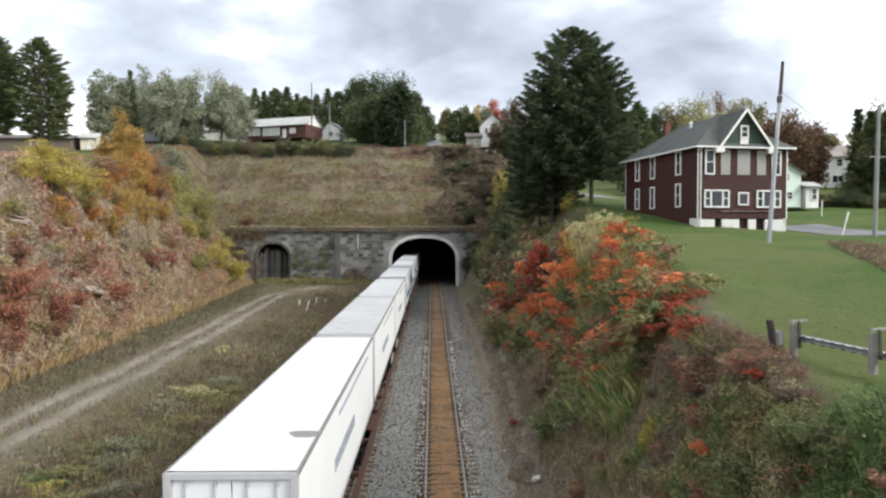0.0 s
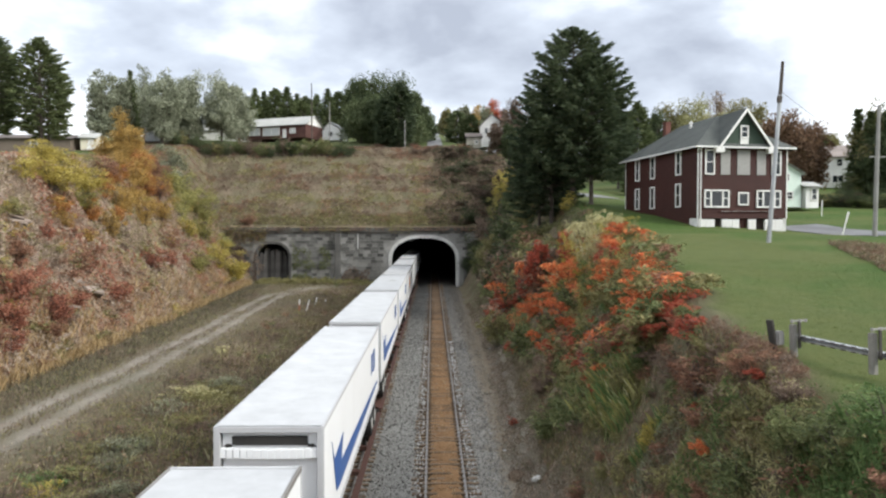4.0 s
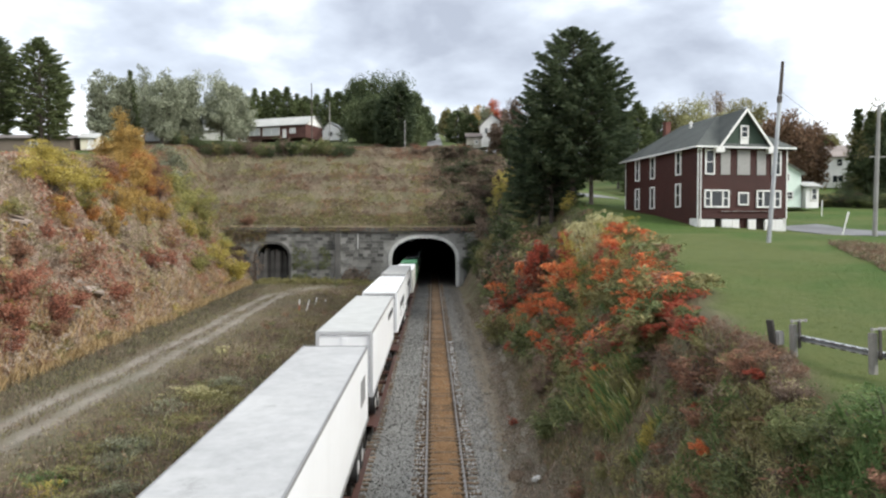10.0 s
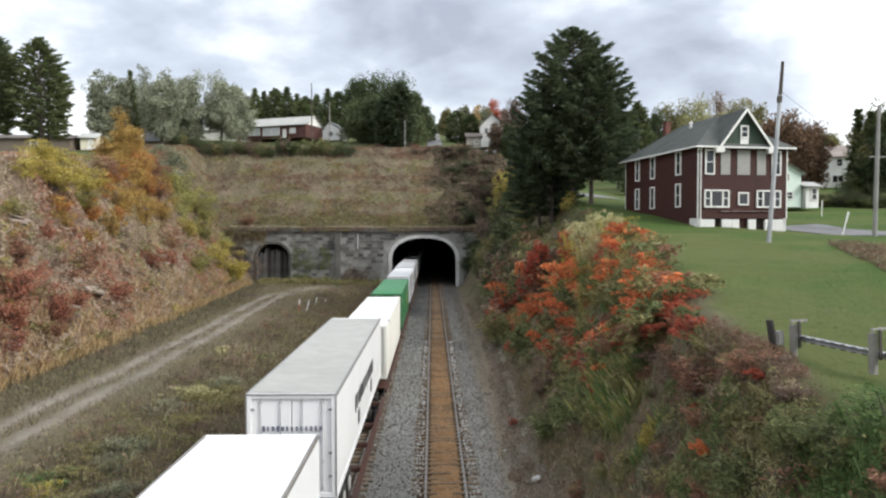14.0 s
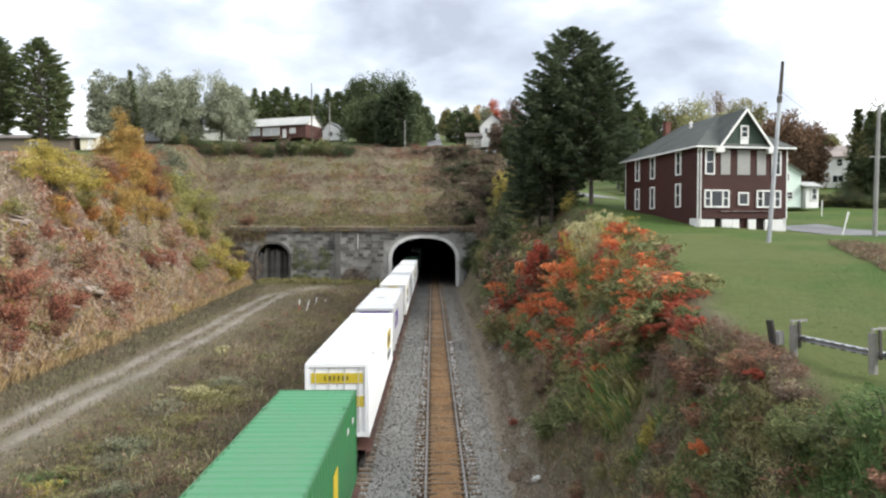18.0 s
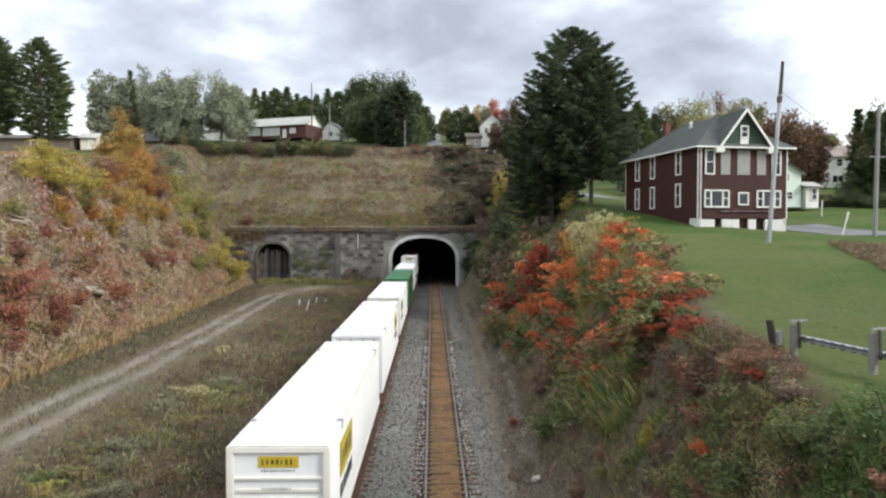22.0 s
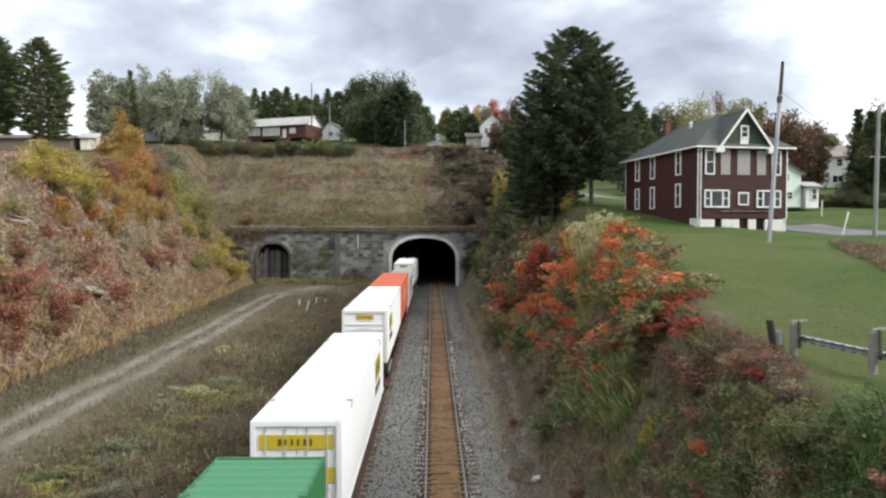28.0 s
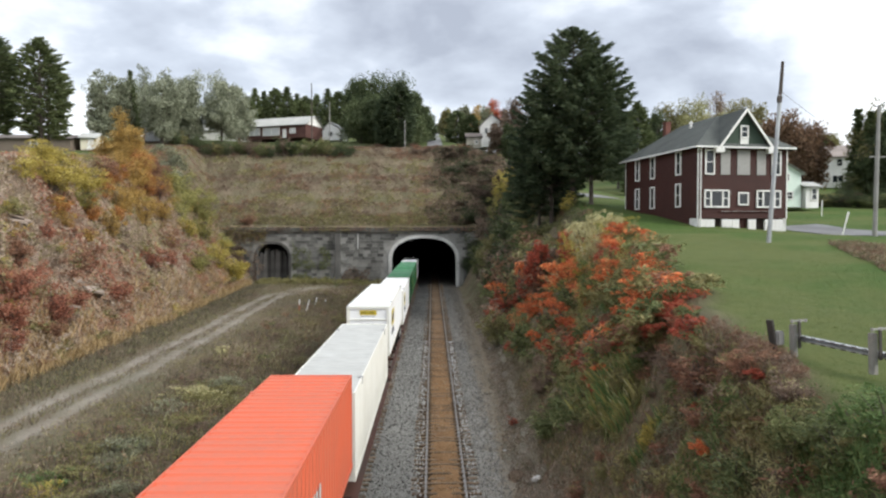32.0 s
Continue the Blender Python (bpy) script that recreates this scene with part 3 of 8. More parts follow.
def build_tunnel():
    b = Builder()
    o = arch_outline(TCX, THALF + 0.2, TSPRING, TRISE + 0.2, -0.9)
    for y0, y1 in ((1.35, 60), (60, 440)):
        for p, q in zip(o, o[1:]):
            b.quad((p[0], y0, p[1]), (q[0], y0, q[1]), (q[0], y1, q[1]), (p[0], y1, p[1]))
        b.quad((o[0][0], y0, -0.55), (o[-1][0], y0, -0.55), (o[-1][0], y1, -0.55), (o[0][0], y1, -0.55))
    n = len(b.v)
    b.v += [(p[0], 440, p[1]) for p in o]
    b.f.append(tuple(range(n, n + len(o)))); b.m.append(0)
    # lining near black, so the unlit depth is partly colour
    part("tunnel_lining", b.mesh("tunnel_lining", M_SOOTSHADE, smooth=True), portal, "sooty tunnel lining with the shade of its depth in the colour")
    b = Builder()
    o = arch_outline(SCX, SHALF + 0.1, SSPRING, SRISE + 0.1, -0.6, 20)
    for p, q in zip(o, o[1:]):
        b.quad((p[0], 1.35, p[1]), (q[0], 1.35, q[1]), (q[0], 9, q[1]), (p[0], 9, p[1]))
    n = len(b.v)
    b.v += [(p[0], 9, p[1]) for p in o]
    b.f.append(tuple(range(n, n + len(o)))); b.m.append(0)
    b.quad((o[0][0], 1.35, 0.45), (o[-1][0], 1.35, 0.45), (o[-1][0], 9, 0.45), (o[0][0], 9, 0.45))
    part("side_bore_lining", b.mesh("side_bore_lining", M_SOOTSHADE), portal)


build_tunnel()


# ---- train ----
def paint(name, base, dirt, rough=0.45, streak=0.35, vary=0.0, metal=0.0):
    """Vehicle paint with grey road film and soft vertical streaks."""
    m, nt, b = shader(name, rough, metal, 0.4)
    co = coords(nt)
    mp = nt.nodes.new("ShaderNodeMapping"); mp.inputs["Scale"].default_value = (1.5, 1.5, 0.12)
    nt.links.new(co, mp.inputs["Vector"])
    n1, n2, n3 = noise_node(nt, co, 0.35, 5), noise_node(nt, mp.outputs[0], 3.0, 5), noise_node(nt, co, 8.0, 6, 0.7)
    f = ramp_node(nt, n1, [(0.42, (0, 0, 0)), (0.72, (streak,) * 3)])
    c = mix_node(nt, f, base, dirt)
    f2 = ramp_node(nt, n2, [(0.5, (0, 0, 0)), (0.75, (streak * 0.7,) * 3)])
    c = mix_node(nt, f2, c, dirt)
    f3 = ramp_node(nt, n3, [(0.45, (0, 0, 0)), (0.8, (streak * 0.5,) * 3)])
    c = mix_node(nt, f3, c, tuple(0.6 * k for k in dirt))
    nt.links.new(c, b.inputs["Base Color"])
    bump(nt, b, n3, 0.004, 0.3)
    return m


M_WHITE = paint("white_trailer_paint", (0.85, 0.855, 0.86), (0.6, 0.59, 0.57), 0.4, 0.14)
M_WHITEROOF = paint("white_roof_sheet", (0.84, 0.84, 0.84), (0.62, 0.61, 0.59), 0.5, 0.2)
M_GREYROOF = surface("dusty_grey_roof", (0.44, 0.445, 0.45), (0.52, 0.525, 0.53), 0.14, 1.2, 0.5, 0, 0.002, vary=0.1)
M_CLEANROOF = surface("clean_white_roof", (0.6, 0.6, 0.595), (0.68, 0.68, 0.675), 0.14, 1.4, 0.5, 0, 0.002, vary=0.04)
M_EVENROOF = surface("even_warm_grey_roof", (0.44, 0.44, 0.42), (0.5, 0.5, 0.48), 0.12, 1.4, 0.5, 0, 0.002, vary=0.04)
M_TANROOF = surface("dull_tan_grey_roof", (0.33, 0.325, 0.305), (0.43, 0.422, 0.4), 0.12, 1.6, 0.55, 0, 0.003, vary=0.05)
M_SMUDGED = surface("smudged_grey_roof", (0.36, 0.36, 0.36), (0.52, 0.515, 0.505), 0.22, 2.0, 0.55, 0, 0.003, vary=0.08, stain=(0.22, 0.215, 0.21))
M_TOPRAIL = surface("dull_aluminium_rail", (0.2, 0.185, 0.17), (0.3, 0.285, 0.265), 0.8, 9, 0.5, 0.2, 0.002)
M_CREAM = paint("cream_white_paint", (0.8, 0.79, 0.73), (0.52, 0.49, 0.4), 0.45, 0.3)
M_GREEN = paint("green_container_paint", (0.036, 0.17, 0.063), (0.075, 0.13, 0.08), 0.5, 0.4)
M_GREENROOF = paint("faded_green_roof", (0.062, 0.235, 0.11), (0.12, 0.22, 0.14), 0.55, 0.5)
M_REDC = paint("orange_red_container_paint", (0.62, 0.125, 0.06), (0.42, 0.15, 0.1), 0.5, 0.4)
M_GREYC = paint("grey_container_paint", (0.5, 0.5, 0.51), (0.33, 0.325, 0.31), 0.5, 0.3)
M_PURPLE = paint("purple_panel", (0.09, 0.045, 0.24), (0.2, 0.18, 0.3), 0.45, 0.2)
M_YELLOW = paint("yellow_panel", (0.55, 0.42, 0.03), (0.36, 0.3, 0.1), 0.5, 0.3)
M_OLIVE = paint("olive_lettering", (0.13, 0.105, 0.02), (0.2, 0.16, 0.05), 0.5, 0.2)
M_BLUE = paint("blue_decal", (0.03, 0.1, 0.32), (0.2, 0.25, 0.35), 0.45, 0.2)
M_ORANGE = paint("orange_decal", (0.75, 0.2, 0.03), (0.4, 0.2, 0.1), 0.45, 0.2)
M_PALESLATE = paint("pale_slate_lettering", (0.3, 0.34, 0.42), (0.42, 0.43, 0.46), 0.5, 0.2)
M_SLATE = paint("slate_lettering", (0.13, 0.15, 0.2), (0.3, 0.3, 0.33), 0.5, 0.2)
M_INK = paint("black_lettering", (0.03, 0.03, 0.035), (0.12, 0.12, 0.12), 0.5, 0.2)
M_STEEL = paint("grey_frame_steel", (0.25, 0.25, 0.25), (0.14, 0.13, 0.12), 0.5, 0.4)
M_CARRED = paint("oxide_red_car_paint", (0.105, 0.046, 0.034), (0.07, 0.057, 0.048), 0.75, 0.6)
M_DARKIRON = paint("grimy_black_iron", (0.03, 0.028, 0.026), (0.09, 0.075, 0.06), 0.7, 0.5)
M_RUBBER = paint("black_tyre_rubber", (0.025, 0.025, 0.025), (0.08, 0.075, 0.07), 0.85, 0.4)
M_HUB = paint("white_wheel_hub", (0.55, 0.55, 0.53), (0.25, 0.22, 0.2), 0.5, 0.4)

TRACK_X = -3.75
KEY_T = (0, 2, 4, 6, 8, 10, 12, 14, 16, 18, 20, 22, 24, 26, 28, 30, 32)
RUN = (0.0, 24.52, 49.42, 74.56, 99.8, 125.04, 150.21, 175.24, 200.11, 224.79, 249.31, 273.68, 297.98, 322.27, 346.66, 371.27, 396.24)
# near end of each box along the track at the start, length, kind, look
TRAIN = [
    (-4.6, 16.0, "trailer", "grey"), (12.72, 16.15, "trailer", "stripe"), (29.6, 16.15, "trailer", "stripe"), (46.3, 16.2, "trailer", "stripe"),
    (65.1, 16.3, "trailer", "vee"), (82.8, 16.15, "trailer", "vee"), (100.45, 16.15, "trailer", "vee"), (117.7, 16.1, "trailer", "orange"),
    (135.4, 16.3, "trailer", "darktrim"), (155.3, 16.4, "trailer", "doors"), (174.2, 16.15, "trailer", "lettered"),
    (194.1, 16.1, "trailer", "ribdoor"), (212.7, 16.0, "box", "cream"), (231.35, 16.05, "box", "green"), (251.75, 16.2, "box", "yellow"),
    (270.4, 16.1, "box", "purple"), (290.3, 15.7, "box", "front"), (307.9, 16.1, "box", "yellow"), (326.75, 15.8, "box", "front"),
    (346.3, 16.3, "box", "green"), (365.5, 16.1, "box", "yellow"), (384.75, 16.05, "chassis", "front"), (401.6, 15.95, "chassis", "red"),
    (418.4, 16.15, "box", "greyroof"), (436.4, 16.3, "chassis", "front"), (454.9, 16.1, "box", "front"), (472.2, 16.2, "box", "green"), (489.9, 16.2, "box", "green"),
    (507.2, 16.2, "box", "white")]
MOVERS = []


def bars(b, x0, x1, z0, z1, y, n, seed, mi=0, axis='x'):
    """Plain bars in place of lettering."""
    rnd = random.Random(seed)
    x = x0
    while x < x1 - 0.03:
        w = min((x1 - x0) / n * rnd.uniform(0.3, 0.62), x1 - x)
        if axis == 'x':
            b.box((x + w / 2, y, (z0 + z1) / 2), (w, 0.01, (z1 - z0) * rnd.uniform(0.8, 1.0)), mi=mi)
        else:
            b.box((y, x + w / 2, (z0 + z1) / 2), (0.01, w, (z1 - z0) * rnd.uniform(0.8, 1.0)), mi=mi)
        x += (x1 - x0) / n


LOOKS = {  # side, roof, frame, label words
    "stripe": (M_WHITE, M_GREYROOF, M_GREYC, "white road trailer with a dusty grey roof"),
    "vee": (M_WHITE, M_GREYROOF, M_GREYC, "white road trailer with blue wedge and stripe"),
    "orange": (M_WHITE, M_SMUDGED, M_GREYC, "white road trailer with an orange decal"),
    "grey": (M_WHITE, M_GREYROOF, M_WHITE, "plain white road trailer with grey roof"),
    "darktrim": (M_WHITE, M_SMUDGED, M_STEEL, "white road trailer with dark end frame"),
    "doors": (M_WHITE, M_GREYROOF, M_GREYC, "white road trailer with lettered rear doors"),
    "lettered": (M_WHITE, M_WHITEROOF, M_WHITE, "bright white road trailer with black side lettering"),
    "ribdoor": (M_WHITE, M_TANROOF, M_WHITE, "white road trailer with ribbed rear doors"),
    "cream": (M_CREAM, M_WHITEROOF, M_CREAM, "cream-white ribbed freight container"),
    "white": (M_WHITE, M_WHITEROOF, M_WHITE, "plain white ribbed freight container"),
    "yellow": (M_WHITE, M_WHITEROOF, M_WHITE, "white freight container with yellow door panel"),
    "front": (M_WHITE, M_WHITEROOF, M_CREAM, "white freight container with small yellow panel"),
    "greyroof": (M_CREAM, M_GREYROOF, M_CREAM, "off-white freight container with grey roof"),
    "green": (M_GREEN, M_GREENROOF, M_GREEN, "green corrugated freight container with faded roof"),
    "red": (M_REDC, M_REDC, M_REDC, "orange-red corrugated freight container on a chassis"),
    "purple": (M_GREYC, M_GREYROOF, M_GREYC, "grey freight container with purple end panel"),
}
# roofs that differ from the rest of their kind, and the worn spot on some roofs (across, along)
ROOF_OF = {1: M_CLEANROOF, 2: M_SMUDGED, 9: M_EVENROOF, 23: M_EVENROOF}
LEAN_OF = {9: -0.13, 11: -0.13, 15: -0.1}   # loads standing a little off the middle
SPOT_OF = {1: (0.95, 2.4), 6: (0.3, 9.0), 7: (0.2, 10.5), 10: (0.15, 6.7), 15: (-0.1, 7.4)}
SHARED = {}


def shared(key, make):
    if key not in SHARED:
        SHARED[key] = make()
    return SHARED[key]


def corrugated_side(x, y0, y1, z0, z1, out, depth=0.035, pitch=0.42):
    b = Builder()
    y = y0
    prof = []
    while y < y1:
        prof += [(y, 0), (y + pitch * 0.35, 0), (y + pitch * 0.5, depth), (y + pitch * 0.85, depth)]
        y += pitch
    prof = [p for p in prof if p[0] < y1] + [(y1, 0)]
    for (a, d), (c, e) in zip(prof, prof[1:]):
        b.quad((x - out * d, a, z0), (x - out * e, c, z0), (x - out * e, c, z1), (x - out * d, a, z1))
    b.quad((x - out * 0.05, y0, z0), (x - out * 0.05, y1, z0), (x - out * 0.05, y1, z1), (x - out * 0.05, y0, z1))
    return b


def roof_sheet(width, L, top, pitch, depth, ribbed):
    """One pressed roof sheet: shallow cross ribs, or flat panels with raised seams."""
    b = Builder()
    k = int(L / pitch)
    prof = [(0.02, -0.02)]
    for i in range(k):
        y = L * i / k
        p = L / k
        if ribbed:
            prof += [(y + p * 0.08, 0), (y + p * 0.5, 0), (y + p * 0.58, -depth), (y + p * 0.97, -depth)]
        else:
            prof += [(y + 0.05, 0), (y + p - 0.03, 0), (y + p - 0.02, depth), (y + p + 0.02, depth)]
    prof = [q for q in prof if q[0] < L - 0.03] + [(L - 0.02, -0.02)]
    x = width / 2
    for (a, d), (c, e) in zip(prof, prof[1:]):
        b.quad((-x, a, top + d), (x, a, top + d), (x, c, top + e), (-x, c, top + e))
    b.quad((-x, 0.02, top - 0.06), (x, 0.02, top - 0.06), (x, L - 0.02, top - 0.06), (-x, L - 0.02, top - 0.06))
    return b


def build_box(kind, look_name, length, seed):
    """A trailer or container. Its origin is at rail level below its near end."""
    side, roof, frame_m, words = LOOKS[look_name]
    roof = ROOF_OF.get((seed - 7) // 31, roof)
    rnd = random.Random(seed)
    h = 2.9
    top = 4.40 if kind == "box" else 5.17
    z0 = top - h
    w = 1.25
    corr = look_name in ("green", "red") or kind != "trailer"
    name = "road_trailer" if kind == "trailer" else "freight_container"
    cat = "trailer" if kind == "trailer" else "container"
    t = thing(name, pose(TRACK_X + LEAN_OF.get((seed - 7) // 31, 0.0), 0, 0), words + " on a flatcar", cat, "trailers and containers of the train")
    L = length
    for s in (-1, 1):
        if corr:
            me = shared((side.name, s, top, round(L, 2)), lambda: corrugated_side(s * w, 0.06, L - 0.06, z0 + 0.14, top - 0.1, s).mesh("side_wall", side))
        else:
            flat = lambda: corrugated_side(s * w, 0.06, L - 0.06, z0 + 0.14, top - 0.1, s, 0.004, 1.22).mesh("side_wall", side)
            me = shared((side.name, s, top, round(L, 2), 1), flat)
        part("side_wall", me, t)
    b = Builder()
    for s in (-1, 1):
        b.box((s * (w - 0.03), L / 2, z0 + 0.07), (0.1, L, 0.16))
        for y in (0.06, L - 0.06):
            b.box((s * (w - 0.07), y, (z0 + top) / 2), (0.15, 0.13, h))
    for y in (0.06, L - 0.06):
        b.box((0, y, top - 0.07), (2 * w - 0.2, 0.12, 0.14)).box((0, y, z0 + 0.08), (2 * w - 0.2, 0.12, 0.16))
    part("frame", b.mesh("frame", frame_m, 0.012), t)
    rail_m = {"lettered": M_TOPRAIL, "ribdoor": M_STEEL, "stripe": M_TOPRAIL, "doors": M_TOPRAIL, "darktrim": M_STEEL, "orange": M_TOPRAIL}.get(look_name, frame_m)
    for s in (-1, 1):
        b = Builder()
        b.box((s * (w - 0.025), L / 2, top - 0.045), (0.065, L, 0.1))
        part("top_rail", b.mesh("top_rail", rail_m, 0.012), t)
    if look_name == "ribdoor":
        b = Builder()
        b.box((0, -0.012, top - 0.03), (2 * w, 0.02, 0.045)).box((w - 0.02, -0.012, (z0 + top) / 2), (0.04, 0.02, h - 0.1)).box((0.02 - w, -0.012, (z0 + top) / 2), (0.04, 0.02, h - 0.1))
        part("edge_trim", b.mesh("edge_trim", M_STEEL), t, "dark edge trim round the doors")
    ribbed = look_name in ("green", "red", "purple", "cream", "greyroof")
    b = roof_sheet(2 * w - 0.1, L, top, 0.42 if look_name in ("green", "red") else 0.6 if ribbed else 2.4, 0.038 if look_name in ("green", "red") else 0.022 if ribbed else 0.003, ribbed)
    part("roof", b.mesh("roof", roof), t)
    if (seed - 7) // 31 in SPOT_OF:
        sx, sy = SPOT_OF[(seed - 7) // 31]
        b = Builder()
        b.prism([(sx + 0.34 * math.cos(a) * (1 + 0.25 * math.sin(3 * a)), sy + 0.3 * math.sin(a) * (1 + 0.2 * math.cos(2 * a))) for a in (i * 0.4488 for i in range(14))], top + 0.004, top + 0.009, 'z')
        part("roof_patch", b.mesh("roof_patch", M_TOPRAIL), t, "worn grey roof patch")
    b = Builder()
    b.box((0, L / 2, z0 + 0.1), (2 * w - 0.14, L - 0.1, 0.12))
    part("underfloor", b.mesh("underfloor", M_DARKIRON), t)
    if kind != "trailer":
        for s in (-1, 1):
            for y in (2.35, L - 2.35):
                b = Builder()
                b.box((s * (w - 0.06), y, top - 0.02), (0.16, 0.2, 0.09)).box((s * (w + 0.002), y, top - 0.12), (0.02, 0.14, 0.2))
                part("corner_casting", b.mesh("corner_casting", M_STEEL if look_name not in ("green", "red") else side), t, "steel lifting casting")
    # the near end
    build_end(t, look_name, w, z0, top, frame_m, side, seed)
    b = Builder()
    b.box((0, L - 0.04, (z0 + top) / 2), (2 * w - 0.2, 0.05, h - 0.2))
    part("far_end", b.mesh("far_end", side), t)
    decals(t, look_name, w, z0, top, L, seed)
    if kind != "box":
        for y in (L - 2.2, L - 3.5) if seed % 2 else (1.6, 2.9):
            for s in (-1, 1):
                b = Builder()
                b.tube((s * 0.72, y, 1.62), (s * 1.24, y, 1.62), 0.5, 0.5, 20)
                wh = part("wheel", b.mesh("tyre", M_RUBBER, 0.03), t, "black rubber tyres")
                b = Builder()
                b.tube((s * 1.2, y, 1.62), (s * 1.262, y, 1.62), 0.27, 0.22, 14)
                part("hub", b.mesh("hub", M_HUB), wh, "white wheel hub")
        yb = L - 2.85 if seed % 2 else 2.25
        b = Builder()
        b.box((0, yb, 2.05), (1.2, 3.0, 0.3))
        for y in (yb - 0.65, yb + 0.65):
            b.tube((-0.8, y, 1.62), (0.8, y, 1.62), 0.08, 0.08, 8)
        part("axle_frame", b.mesh("axle_frame", M_DARKIRON), t)
        yl = 4.2 if seed % 2 else L - 4.2
        for s in (-0.7, 0.7):
            b = Builder()
            b.box((s, yl, 1.7), (0.16, 0.16, 1.15)).box((s, yl, 1.16), (0.35, 0.35, 0.1))
            part("landing_leg", b.mesh("landing_leg", M_DARKIRON), t)
    return t


def build_end(t, look_name, w, z0, top, frame_m, side, seed):
    b = Builder()
    h = top - z0
    if look_name in ("front",):
        # ribbed bulkhead with a framed upper panel
        b.box((0, 0.1, z0 + h / 2), (2 * w - 0.3, 0.04, h - 0.2))
        part("front_panel", b.mesh("front_panel", side), t)
        b = Builder()
        for i in range(8):
            b.box((0, 0.06, z0 + 0.28 + i * 0.22), (2 * w - 0.5, 0.05, 0.09))
        b.box((0, 0.05, top - 0.78), (2 * w - 0.3, 0.06, 0.07)).box((0, 0.05, top - 0.13), (2 * w - 0.3, 0.06, 0.07))
        part("front_ribs", b.mesh("front_ribs", frame_m, 0.01), t)
        b = Builder()
        b.box((0.0, 0.07, top - 0.38), (0.98, 0.02, 0.27))
        p = part("sign_panel", b.mesh("sign_panel", M_YELLOW), t, "yellow sign panel")
        b = Builder()
        bars(b, -0.4, 0.4, top - 0.45, top - 0.31, 0.055, 7, seed)
        part("lettering", b.mesh("lettering", M_OLIVE), p)
        b = Builder()
        bars(b, -0.42, 0.42, top - 0.63, top - 0.57, 0.075, 12, seed + 1)
        bars(b, -0.4, 0.35, top - 1.06, top - 1.0, 0.03, 11, seed + 2)
        part("small_lettering", b.mesh("small_lettering", M_STEEL), t, "faded grey lettering bars")
        b = Builder()
        b.box((1.12, 0.03, z0 + h / 2), (0.09, 0.05, h - 0.3)).box((-1.12, 0.03, z0 + h / 2), (0.09, 0.05, h - 0.3))
        part("corner_rail", b.mesh("corner_rail", M_CREAM, 0.01), t, "off-white corner rail")
        return
    if look_name in ("vee", "orange", "lettered"):
        # rounded nose with a dark recess below the roof
        b.box((0, 0.22, z0 + h / 2), (2 * w - 0.3, 0.05, h - 0.2))
        part("front_panel", b.mesh("front_panel", side), t)
        b = Builder()
        b.box((0, 0.17, top - 0.36), (1.75, 0.06, 0.22)).box((-0.95, 0.15, top - 0.5), (0.16, 0.08, 0.12)).box((0.95, 0.15, top - 0.5), (0.16, 0.08, 0.12))
        part("recess", b.mesh("recess", M_DARKIRON, 0.02), t, "dark vent recess")
        b = Builder()
        for i in range(14):
            x = -1.05 + i * 0.162
            b.box((x, 0.12 - 0.1 * math.cos(x * 1.2), top - 0.62), (0.17, 0.12, 0.24))
        part("nose_lip", b.mesh("nose_lip", side, 0.02), t)
        return
    # two hinged doors with lock bars
    for s in (-1, 1):
        b = Builder()
        b.box((s * (w - 0.14) / 2, 0.1, z0 + h / 2), (w - 0.16, 0.05, h - 0.24))
        d = part("door", b.mesh("door", side if look_name not in ("darktrim",) else M_STEEL, 0.008), t)
        if look_name in ("green", "red"):
            for i in range(5):
                b = Builder()
                b.box((s * (w - 0.14) / 2, 0.065, z0 + 0.35 + i * 0.52), (w - 0.24, 0.05, 0.2))
                part("door_rib", b.mesh("door_rib", side, 0.008), d)
        b = Builder()
        if look_name == "doors":
            if s > 0:
                b.box((0.0, 0.05, top - 0.62), (0.26, 0.04, 0.95))
                part("centre_plate", b.mesh("centre_plate", M_WHITE, 0.01), d)
            continue
        for x in (0.3, 0.85):
            b = Builder()
            b.tube((s * x, 0.045, z0 + 0.12), (s * x, 0.045, top - 0.1), 0.018, 0.018, 6)
            for z in (z0 + 0.25, z0 + 1.0, top - 0.25):
                b.box((s * x, 0.055, z), (0.075, 0.03, 0.075))
            part("lock_bar", b.mesh("lock_bar", M_GREYC), d, "steel lock bar")
    if look_name == "yellow":
        b = Builder()
        b.box((0, 0.05, top - 0.58), (2.05, 0.03, 0.4)).box((0.78, 0.05, top - 1.5), (0.55, 0.03, 0.42))
        p = part("sign_panel", b.mesh("sign_panel", M_YELLOW), t, "yellow sign panel")
        b = Builder()
        bars(b, -0.5, 0.55, top - 0.68, top - 0.48, 0.03, 6, seed)
        part("lettering", b.mesh("lettering", M_OLIVE), p)
    if look_name == "purple":
        b = Builder()
        b.box((0, 0.03, top - 0.55), (2.0, 0.03, 0.7))
        p = part("sign_panel", b.mesh("sign_panel", M_PURPLE), t, "purple sign panel")
        b = Builder()
        bars(b, -0.85, -0.1, top - 0.62, top - 0.36, 0.008, 5, seed)
        part("lettering", b.mesh("lettering", M_HUB), p, "white lettering bars")
    if look_name in ("doors", "ribdoor"):
        b = Builder()
        bars(b, -0.8, 0.9, top - 1.05, top - 0.9, 0.02, 13, seed)
        bars(b, -0.75, 0.75, top - 1.55, top - 1.47, 0.02, 16, seed + 1)
        part("lettering", b.mesh("lettering", M_SLATE), t, "dark lettering bars")
